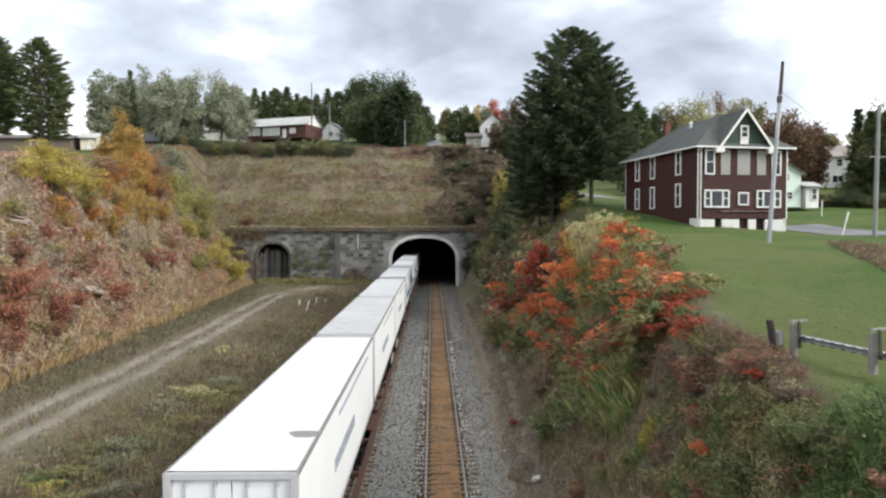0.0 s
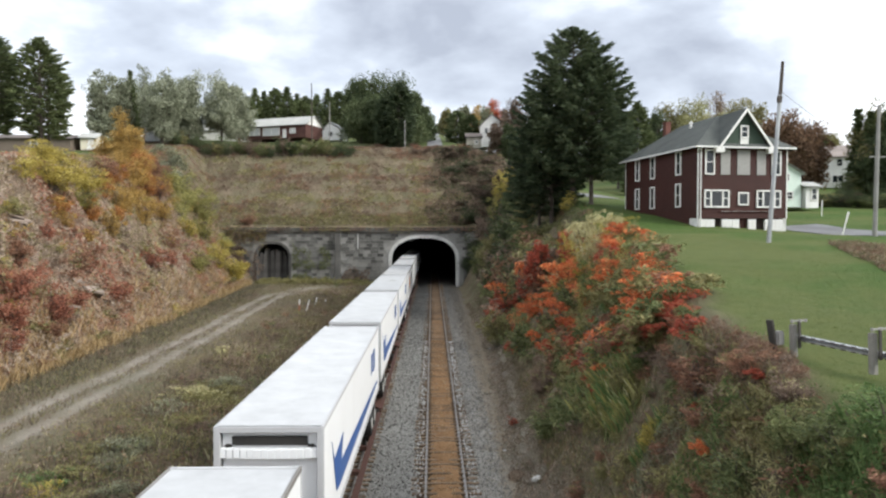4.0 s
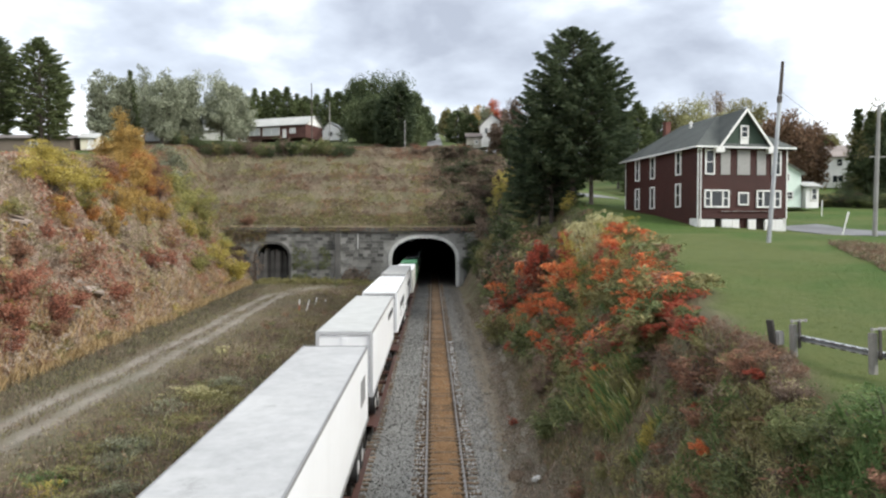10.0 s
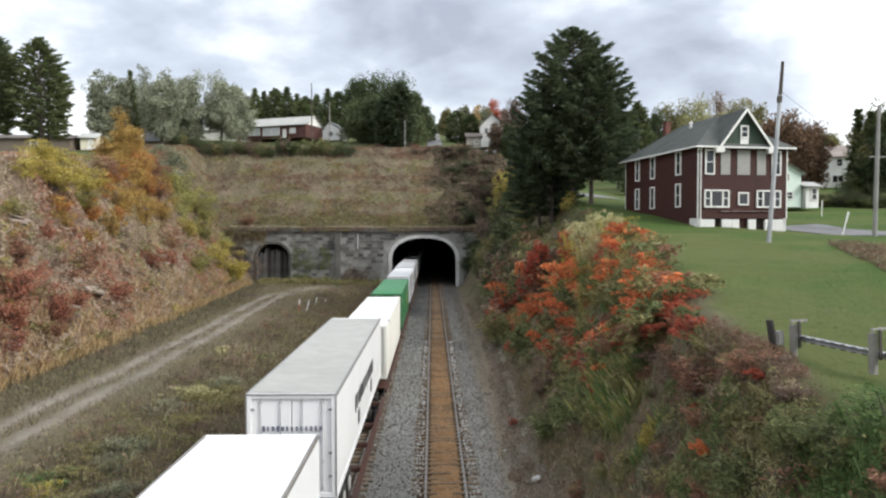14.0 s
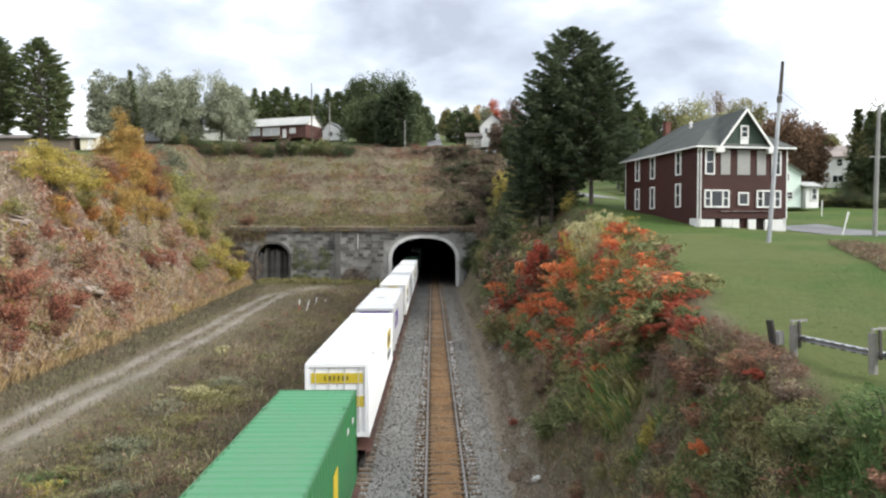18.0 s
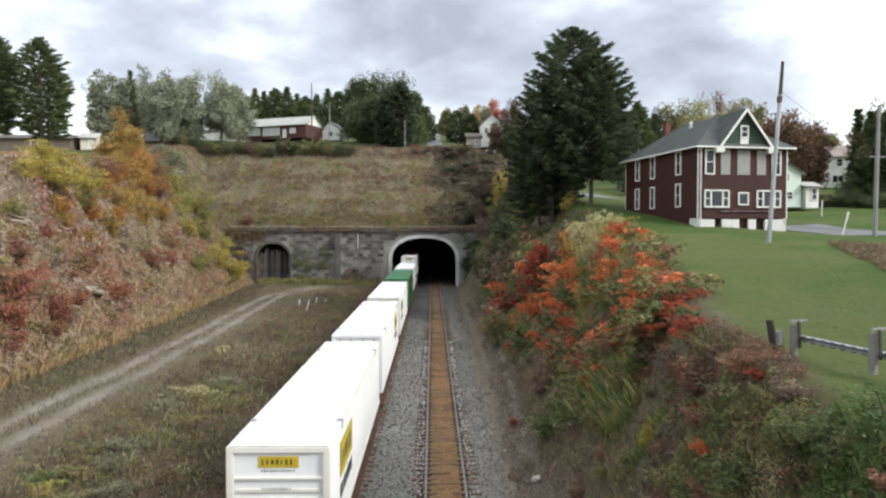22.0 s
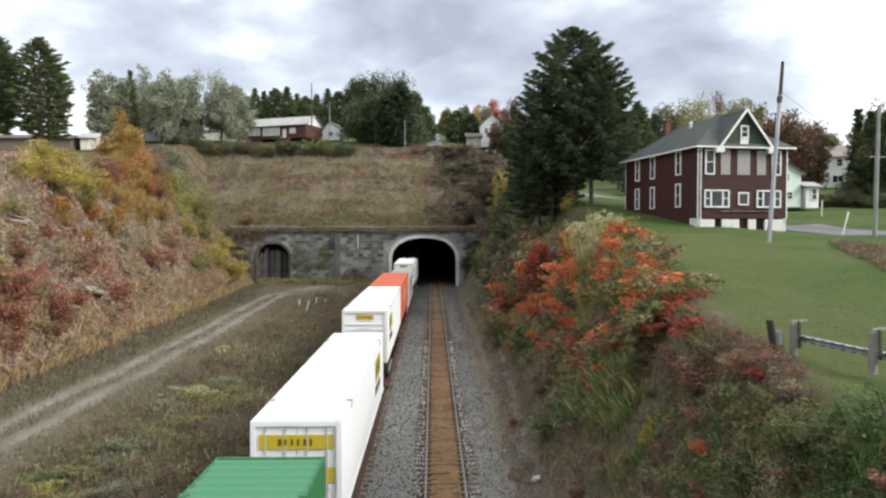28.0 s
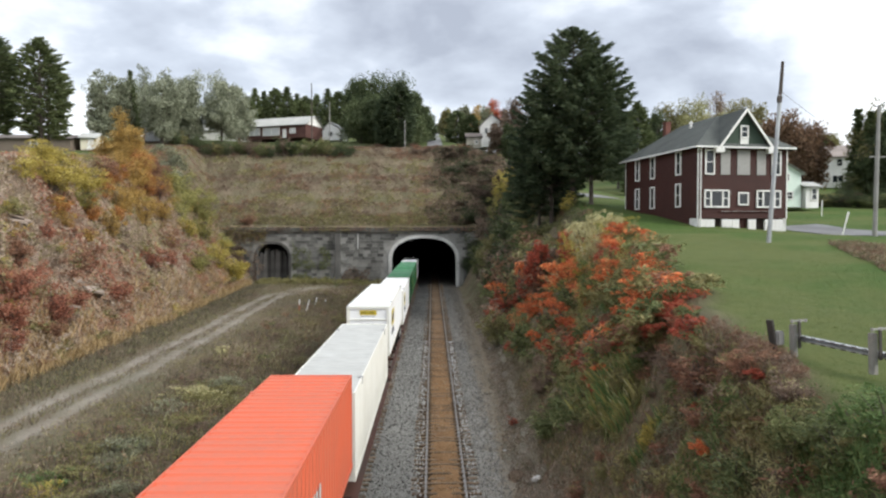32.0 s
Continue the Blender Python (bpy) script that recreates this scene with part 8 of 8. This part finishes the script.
def plant_banks():
    rng = random.Random(5)
    west = ((-27.5, 45.7, 3.4, 3.6, "brick"), (-29.2, 48.9, 2.6, 3.0, "rust"), (-33.3, 60.9, 3.2, 6.0, "yellow"), (-34.0, 68.2, 3.3, 6.0, "yellow"),
            (-33.4, 57.5, 2.4, 3.3, "yellow"), (-33.6, 75.1, 4.2, 4.0, "gold"), (-31.8, 67.9, 3.2, 2.8, "gold"), (-31.3, 58.9, 1.8, 2.2, "gold"),
            (-38.5, 108.6, 5.4, 8.0, "moss"), (-35.9, 109.3, 5.0, 6.0, "moss"), (-40.6, 111, 4.6, 5.6, "sage"), (-43.0, 114, 5.0, 7.0, "sage"), (-40.2, 100.9, 4.0, 4.5, "rust"),
            (-30.3, 104.5, 4.6, 6.6, "yellow"), (-31.9, 102.3, 3.4, 4.0, "yellow"), (-29.7, 72.9, 2.3, 2.9, "brick"))
    west2 = ((-27.5, 60.3, 1.9, 3.3, "brick"), (-30.1, 79.5, 2.1, 2.8, "brick"), (-32.5, 115.8, 3.2, 5.0, "brown"), (-36.3, 85.2, 3.6, 5.3, "gold"),
             (-35.8, 75.4, 2.6, 4.1, "rust"), (-30.4, 89.8, 2.7, 4.7, "moss"), (-25.8, 42.5, 1.6, 2.9, "brick"), (-29.6, 58.1, 2.1, 3.2, "rust"),
             (-26.3, 47.8, 1.8, 2.7, "rust"), (-33.1, 79.7, 3.5, 4.2, "gold"), (-36.5, 92, 4.0, 5.0, "rust"), (-38, 97, 4.2, 5.0, "gold"), (-35.2, 82, 3.4, 4.4, "gold"), (-37.4, 84, 3.8, 4.8, "gold"), (-34.6, 88, 3.0, 4.2, "gold"), (-36.0, 99, 3.8, 5.4, "moss"), (-35.0, 105, 3.6, 5.4, "moss"), (-33.6, 110.5, 3.0, 5.0, "yellow"), (-34.2, 97, 2.6, 4.4, "yellow"), (-33.0, 66, 2.2, 3.4, "moss"), (-32.0, 84, 2.4, 3.6, "rust"), (-31.4, 94, 2.4, 4.0, "brown"),
             (-40.5, 106, 4.6, 6.4, "moss"), (-37.2, 103, 4.2, 5.4, "moss"), (-38.8, 112.5, 4.0, 6.0, "moss"), (-34.6, 113, 2.6, 4.4, "moss"), (-39.0, 92, 3.6, 4.4, "amber"), (-36.6, 88, 3.0, 3.8, "amber"), (-35.4, 78, 2.6, 3.6, "amber"), (-34.2, 72.5, 3.0, 3.6, "amber"),
             (-32.2, 60, 1.8, 2.6, "amber"), (-32.6, 66, 2.0, 2.8, "amber"), (-33.2, 72, 2.0, 3.0, "amber"), (-33.8, 77, 2.2, 3.0, "gold"), (-31.0, 62, 1.4, 2.4, "gold"), (-30.2, 54, 1.5, 2.2, "brick"), (-36.2, 66, 1.7, 4.6, "yellow"), (-35.4, 63, 1.6, 4.4, "yellow"), (-26.6, 44.2, 2.6, 3.0, "brick"), (-26.8, 49.5, 2.8, 3.2, "brick"), (-27.2, 53, 1.8, 2.6, "brick"), (-31.6, 101.0, 3.0, 4.0, "yellow"), (-30.6, 107.5, 2.6, 4.0, "yellow"))
    for x, y, h, w, c in west + west2:
        shrub(x, y, h, w, c, "tall" if h > 4 else "bush", "on the west bank", rng)
    scrub = []
    for i in range(620):
        y = rng.uniform(30, 117)
        toe = float(left_toe(y))
        x = toe - rng.uniform(0.2, 13) * (0.62 if y < 60 else 1)
        k = float(wobble(x, y, 0.33, 5)) + rng.uniform(-0.7, 0.7)
        up = (toe - x) / 9
        c = ("brick" if k > 0.85 else "rust" if k > 0.3 else "tan" if k > -0.3 else "brown" if k > -0.6 else "olive") if rng.random() > 0.12 + 0.4 * up else rng.choice(["gold", "olive", "yellow", "rust", "olive"])
        h = rng.uniform(0.5, 1.3)
        scrub.append((x, y, h, h * rng.uniform(1.4, 2.4), c, rng.choice(["bush", "low"])))
    undergrowth("scrub", "mixed red, tan and brown scrub on the west bank", scrub)
    # east bank
    for x, y, h, w, c in ((12.2, 112, 6.0, 4.2, "yellow"), (14.1, 70.6, 1.9, 2.6, "yellow"), (12.4, 56.6, 1.4, 3.0, "pale"), (13.2, 54.1, 1.2, 3.2, "pale"), (13.8, 51.7, 1.1, 2.6, "yellow"),
                          (12.0, 48.6, 1.6, 3.5, "orange"), (12.3, 43.7, 1.7, 2.8, "orange"), (11.0, 47.0, 1.7, 3.0, "orange"), (11.2, 52, 1.5, 3.2, "red"), (9.2, 45.6, 2.5, 3.1, "orange"),
                          (9.2, 34.7, 1.9, 2.9, "orange"), (8.4, 27.4, 1.4, 2.0, "orange"), (7.3, 20.6, 0.9, 1.6, "red"), (6.8, 18.0, 0.8, 1.1, "red"), (7.5, 37.7, 2.0, 2.8, "orange"), (7.6, 46.9, 2.4, 2.7, "orange"), (7.6, 23.2, 1.1, 2.0, "red"), (8.3, 26.0, 1.2, 2.2, "orange"), (9.2, 30.3, 1.3, 2.4, "orange"), (7.1, 20.9, 0.9, 1.5, "red"), (10.2, 36.5, 1.5, 2.6, "red"), (11.3, 40.5, 1.5, 2.6, "orange"), (7.0, 32.0, 1.2, 1.3, "red"), (6.2, 36.5, 1.3, 1.4, "red"), (6.6, 41.0, 1.5, 1.6, "orange"), (6.2, 50.5, 2.0, 2.0, "orange"), (5.9, 62.0, 2.4, 2.6, "red"), (8.6, 56.0, 4.4, 2.8, "red"), (8.0, 60.0, 3.6, 2.4, "orange"), (6.6, 67.0, 2.4, 2.6, "orange"), (7.2, 27.6, 1.0, 1.1, "red"), (5.6, 46.5, 1.2, 1.3, "red"), (6.0, 15.2, 0.5, 0.7, "red"), (6.3, 13.2, 0.4, 0.6, "red"), (5.4, 13.6, 0.5, 0.6, "orange")):
        shrub(x, y, h, w, c, "sumac" if c in ("orange", "red") else "bush", "on the east bank", rng)
    for i in range(26):
        y = rng.uniform(27, 52)
        x = float(right_toe(y)) + rng.uniform(0.45, 0.95) * float(natural(10.0, y)) / float(right_slope(y))
        shrub(x, y, rng.uniform(1.2, 2.0), rng.uniform(0.9, 1.5), rng.choice(["green", "olive", "lime", "green", "moss"]), "bush", "among the sumac", rng)
    for x, y, h, w, c in ((10.2, 40.5, 1.6, 2.0, "amber"), (9.6, 44, 2.0, 2.0, "amber"), (11.5, 47, 1.6, 2.2, "amber"), (10.4, 44.5, 2.4, 2.4, "pale"), (11.2, 45.2, 2.1, 2.4, "pale"), (9.9, 43.2, 1.9, 1.8, "yellow"), (11.6, 52.5, 2.4, 3.2, "pale"), (12.8, 50.5, 1.9, 2.6, "pale"), (12.0, 49.0, 2.2, 1.8, "yellow"), (10.9, 55, 2.6, 2.6, "red"), (6.1, 24.0, 1.5, 1.3, "moss"), (5.9, 22.6, 1.2, 1.1, "lime"), (6.3, 26.4, 1.5, 1.3, "moss"), (5.7, 20.4, 0.9, 0.9, "moss"), (5.5, 17.2, 0.7, 0.6, "moss")):
        shrub(x, y, h, w, c, "bush" if c != "red" else "sumac", "on the east bank", rng)
    for x, y, h, w, c in ((6.6, 58, 2.6, 2.8, "red"), (6.9, 29.2, 1.4, 1.3, "red"), (7.5, 25.0, 1.3, 1.7, "orange"), (8.9, 38.0, 2.2, 1.9, "lime"), (9.7, 42.6, 2.4, 1.8, "olive"), (7.9, 33.4, 1.8, 1.6, "olive"), (7.3, 29.6, 1.6, 1.4, "silver"), (12.2, 54.5, 2.0, 3.4, "pale"), (10.7, 46.8, 3.5, 2.4, "pale"), (10.0, 45.8, 3.0, 1.7, "yellow"), (10.1, 51.5, 3.2, 1.8, "yellow"), (6.5, 25.2, 1.7, 2.4, "silver"), (6.3, 23.4, 1.7, 2.0, "lime"), (6.0, 21.4, 1.2, 1.4, "olive"), (5.3, 54.4, 3.2, 3.4, "olive"), (8.6, 42.7, 2.2, 2.5, "green"),
                          (5.8, 44.1, 2.8, 3.0, "green"), (5.5, 33.5, 1.7, 2.0, "brown"), (5.5, 23.5, 1.4, 1.5, "olive"), (5.5, 17.0, 0.8, 0.8, "yellow"), (5.4, 12.1, 0.8, 1.9, "green"), (5.1, 14.8, 0.7, 1.3, "olive")):
        shrub(x, y, h, w, c, "sumac" if c in ("orange", "red") else "bush", "on the east bank", rng)
    for x, y, h, w, c in ((6.1, 10.1, 0.9, 1.6, "green"), (6.35, 9.4, 0.8, 1.3, "lime"), (5.9, 11.2, 1.0, 1.3, "green"), (5.9, 12.3, 0.9, 1.1, "olive"), (6.2, 11.9, 0.6, 1.0, "brown"), (6.2, 15.8, 1.0, 1.4, "rust"), (6.3, 13.7, 0.6, 1.0, "rust"),
                          (6.3, 18.1, 0.8, 1.1, "brown"), (3.95, 33.6, 0.45, 0.6, "red"), (6.9, 20.8, 0.9, 1.2, "olive"), (6.3, 116.0, 4.0, 4.5, "dark"), (11.0, 113.5, 7.0, 3.6, "yellow"), (10.4, 111, 4.0, 3.4, "moss"), (8.8, 106.3, 4.5, 5.1, "brown"), (12.0, 88.3, 4.8, 5.1, "olive"), (6.6, 100, 4.0, 4.0, "green"), (8.0, 95, 4.5, 4.6, "olive")):
        shrub(x, y, h, w, c, "bush", "on the east bank", rng)
    scrub = []
    for i in range(850):
        y = 8.5 + 108 * rng.random() ** 1.25
        f = rng.uniform(0.12, 1.0) if rng.random() < 0.25 else rng.uniform(0.24, 1.0)
        if y < 24:
            f = min(f, 0.93)
        toe = float(right_toe(y))
        topx = toe + float(natural(10.0, y)) / float(right_slope(y))
        x = toe + (topx - toe) * f
        k = float(wobble(x * 1.5, y, 0.45, 3)) + rng.uniform(-0.6, 0.6)
        if y < 21:
            c = "rust" if k > 0.45 else "olive" if k > -0.1 else rng.choice(["green", "rust", "brown", "brown", "green"])
            h, form = rng.uniform(0.25, 0.6), rng.choice(["bush", "low"])
        elif y < 56:
            if f > 0.5:
                c = ("orange" if k > 0.3 else "red" if k > 0.15 else "rust" if k > -0.05 else "green" if k > -0.3 else "olive") if y < 47 else rng.choice(["orange", "yellow", "red", "olive", "pale"])
                h, form = rng.uniform(0.7, 1.5), rng.choice(["sumac", "sumac", "bush"])
            else:
                c = "green" if k > 0.1 else "olive" if k > -0.3 else rng.choice(["brown", "rust", "red", "olive"])
                h, form = rng.uniform(0.6, 1.4), "bush"
        else:
            c = ("green" if k > 0.25 else "olive" if k > -0.2 else rng.choice(["brown", "dark", "rust"])) if y < 80 else rng.choice(["dark", "grove", "green", "brown", "dark"])
            h, form = rng.uniform(1.2, 2.6), "bush"
            if f > 0.6 and y < 88:
                h *= 0.4
        if 44 < y <= 56 and f > 0.7:
            h *= 0.6
        scrub.append((x, y, h, h * rng.uniform(1.2, 1.8), c, form))
    near = [p for p in scrub if p[1] < 36]
    undergrowth("thicket", "dense autumn thicket covering the east bank", [p for p in scrub if p[1] >= 36])
    undergrowth("thicket", "orange, brown and green thicket near the gravel", near[::2], 1)
    undergrowth("thicket", "low tangled growth on the lower east bank", near[1::2])
    # weeds and bushes in the valley
    scrub = []
    for i in range(520):
        y = 13 + 101 * rng.random() ** 1.3
        near = rng.random() < 0.82
        x = rng.uniform(-15.6, -6.6) if near else rng.uniform(-26, -21.8)
        k = float(wobble(x, y, 0.45, 8)) + rng.uniform(-0.5, 0.5)
        c = "olive" if k > 0.3 else "brown" if k > -0.15 else "rust" if k > -0.3 else "green" if k > -0.5 else rng.choice(["silver", "tan", "pale"])
        h = rng.uniform(0.4, 1.0) * (1.0 if near else 0.6) * (0.75 + 0.4 * float(wobble(x, y, 0.6, 3)))
        scrub.append((x, y, h, h * rng.uniform(1.3, 2.4), c, rng.choice(["bush", "low"])))
    undergrowth("weeds", "low brown and olive weeds on the valley floor", scrub)
    for x, y, h, w, c in ((-12.6, 37.2, 1.3, 2.8, "pale"), (-11.8, 36.4, 1.2, 2.4, "olive"), (-12.0, 39.6, 1.2, 2.8, "silver"), (-11.6, 38.6, 1.0, 2.4, "olive"), (-13.8, 34.8, 0.9, 2.6, "silver"), (-12.6, 28.6, 1.1, 2.6, "silver"), (-13.9, 27.6, 0.9, 2.2, "olive"), (-12.0, 29.8, 0.9, 2.2, "olive"), (-13.1, 25.4, 1.0, 2.2, "olive"), (-13.8, 24.6, 0.9, 2.0, "lime"), (-13.4, 23.8, 0.8, 1.4, "yellow"), (-12.2, 26.3, 0.8, 1.6, "silver"), (-11.5, 33, 0.9, 2.0, "olive"), (-10.6, 36, 0.9, 2.2, "olive"), (-12.8, 40, 0.8, 1.8, "olive"), (-11.0, 24, 0.9, 1.9, "silver"), (-12.4, 27, 0.8, 1.8, "silver"), (-12.6, 22.4, 0.8, 2.2, "olive"),
                          (-9.2, 48, 0.8, 2.0, "olive"), (-9.8, 55, 0.8, 2.0, "silver"), (-13.4, 47, 0.7, 2.0, "brown"), (-9.0, 70, 0.9, 2.4, "olive"), (-14.2, 63, 0.6, 2.0, "brown")):
        shrub(x, y, h, w, c, "low", "in the valley", rng)
    # patches on the hillside above the tunnel
    scrub = []
    for i in range(110):
        x, y = rng.uniform(-46, 15), 118.8 + 34 * rng.random()
        k = float(wobble(x, y, 0.3, 6)) + rng.uniform(-0.5, 0.5) - (y - 130) * 0.03
        c = "olive" if k > 0.0 else "tan"
        if x > 2 and rng.random() < 0.6:
            c = rng.choice(["umber", "umber", "brown"])
        h = rng.uniform(0.3, 0.5) * (2.2 if x > 4 else 1)
        scrub.append((x, y, h, h * rng.uniform(2.5, 5.0), c, "low"))
    undergrowth("hillside_scrub", "patchy dry scrub on the hillside above the tunnel", scrub)
    # clipped-looking hedge and scrub along the hilltop
    for i in range(26):
        x = -55 + i * 1.5
        y = 146.5 + rng.uniform(-1.2, 1.2)
        shrub(x, y, rng.uniform(2.6, 3.8), rng.uniform(3.0, 4.4), rng.choice(["grove", "grove", "green", "brown", "olive"]), "bush", "along the hilltop", rng)
    for i in range(22):
        x = rng.uniform(-14, 16)
        y = rng.uniform(146, 155)
        shrub(x, y, rng.uniform(0.8, 1.6), rng.uniform(2, 3.4), rng.choice(["brown", "rust", "olive", "brown"]), "low", "along the hilltop", rng)
    for i in range(34):
        y = rng.uniform(119.5, 148)
        x = rng.uniform(1.0 + 0.06 * (y - 120), 13.0)
        shrub(x, y, rng.uniform(0.9, 1.9), rng.uniform(2.6, 4.6), rng.choice(["umber", "umber", "umber", "brown", "dark"]), "bush", "on the hillside", rng)
    # scrub over the ends of the tunnel wall
    for x, y, c, h in ((-33.5, 115.6, "brown", 4.4), (-31.6, 115.8, "rust", 2.6), (-34.0, 114.6, "moss", 3.4), (-33, 116.2, "brown", 3.0), (-31.5, 118.6, "rust", 2.2), (7.6, 116.3, "dark", 3.5), (8.8, 114.5, "brown", 4.0), (6.8, 119.2, "dark", 2.4), (4.0, 119.6, "brown", 1.6), (-22.5, 116.4, "olive", 1.0), (-20, 116.4, "olive", 1.2), (-18, 116.2, "green", 1.0), (-14, 116.3, "olive", 0.9), (-24.6, 116.3, "olive", 0.8)):
        shrub(x, y, h, h * 1.5, c, "bush", "by the tunnel wall", rng)


plant_banks()
plant_grass()


# ---- rocks and litter ----
M_ROCK = surface("tan_sandstone", (0.2, 0.155, 0.13), (0.46, 0.38, 0.32), 0.8, 6, 0.95, 0, 0.06, vary=0.25, stain=(0.12, 0.095, 0.08))


def rock(x, y, w, h, seed, label="weathered tan sandstone ledge in the bank"):
    rng = np.random.default_rng(seed)
    b = Builder()
    for k in range(4):
        b.box((rng.normal() * 0.25 * w, rng.normal() * 0.25 * w, h * (k + 0.4) / 4.2), (w * rng.uniform(0.5, 0.95), w * rng.uniform(0.5, 1.0), h / 3.2),
              Euler((rng.normal() * 0.12, rng.normal() * 0.12, rng.uniform(0, 3))).to_matrix())
    me = b.mesh("rock_ledge", M_ROCK, 0.05)
    tagged(new("rock_ledge", me), label, "rock", "rock ledges").matrix_basis = pose(x, y, gz(x, y) - 0.75 * h, 0, 14, 0)


rk = random.Random(31)
for i in range(8):
    y = rk.uniform(42, 112)
    x = float(left_toe(y)) - rk.uniform(1.2, 8.0)
    rock(x, y, rk.uniform(0.8, 2.2), rk.uniform(0.4, 0.8), i)


def litter(x, y, size, mat, label, seed):
    rng = np.random.default_rng(seed)
    n = 6
    vs = [[(i / (n - 1) - 0.5) * size[0], (j / (n - 1) - 0.5) * size[1], size[2] * rng.uniform(0.1, 1.0)] for j in range(n) for i in range(n)]
    me = bpy.data.meshes.new("litter")
    fs = [(j * n + i, j * n + i + 1, (j + 1) * n + i + 1, (j + 1) * n + i) for j in range(n - 1) for i in range(n - 1)]
    me.from_pydata([tuple(v) for v in vs] + [(v[0], v[1], 0.0) for v in vs], [], fs + [tuple(k + n * n for k in f) for f in fs])
    me.materials.append(mat)
    tagged(new("litter", me), label, "litter", "scraps of litter").matrix_basis = pose(x, y, gz(x, y) + 0.02, 0, 0, seed * 40)


litter(3.95, 25.8, (0.42, 0.28, 0.12), M_MARKW, "crumpled white rag on the gravel", 1)
litter(6.25, 14.9, (0.14, 0.1, 0.07), M_MARKW, "small white scrap on the lawn", 2)
litter(3.2, 30.0, (0.16, 0.1, 0.06), M_MARKW, "small white scrap on the gravel", 3)
litter(2.9, 33.5, (0.14, 0.1, 0.06), M_MARKW, "small white scrap on the gravel", 4)
litter(4.6, 55.0, (0.2, 0.15, 0.1), M_MARKW, "small white scrap below the thicket", 5)
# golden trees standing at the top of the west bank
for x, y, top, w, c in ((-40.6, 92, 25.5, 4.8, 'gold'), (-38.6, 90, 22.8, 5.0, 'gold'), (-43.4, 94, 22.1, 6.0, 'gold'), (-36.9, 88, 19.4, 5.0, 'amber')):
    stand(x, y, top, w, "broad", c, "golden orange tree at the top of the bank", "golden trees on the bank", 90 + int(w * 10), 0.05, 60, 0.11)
sleepers()
portal_blocks()


motions()
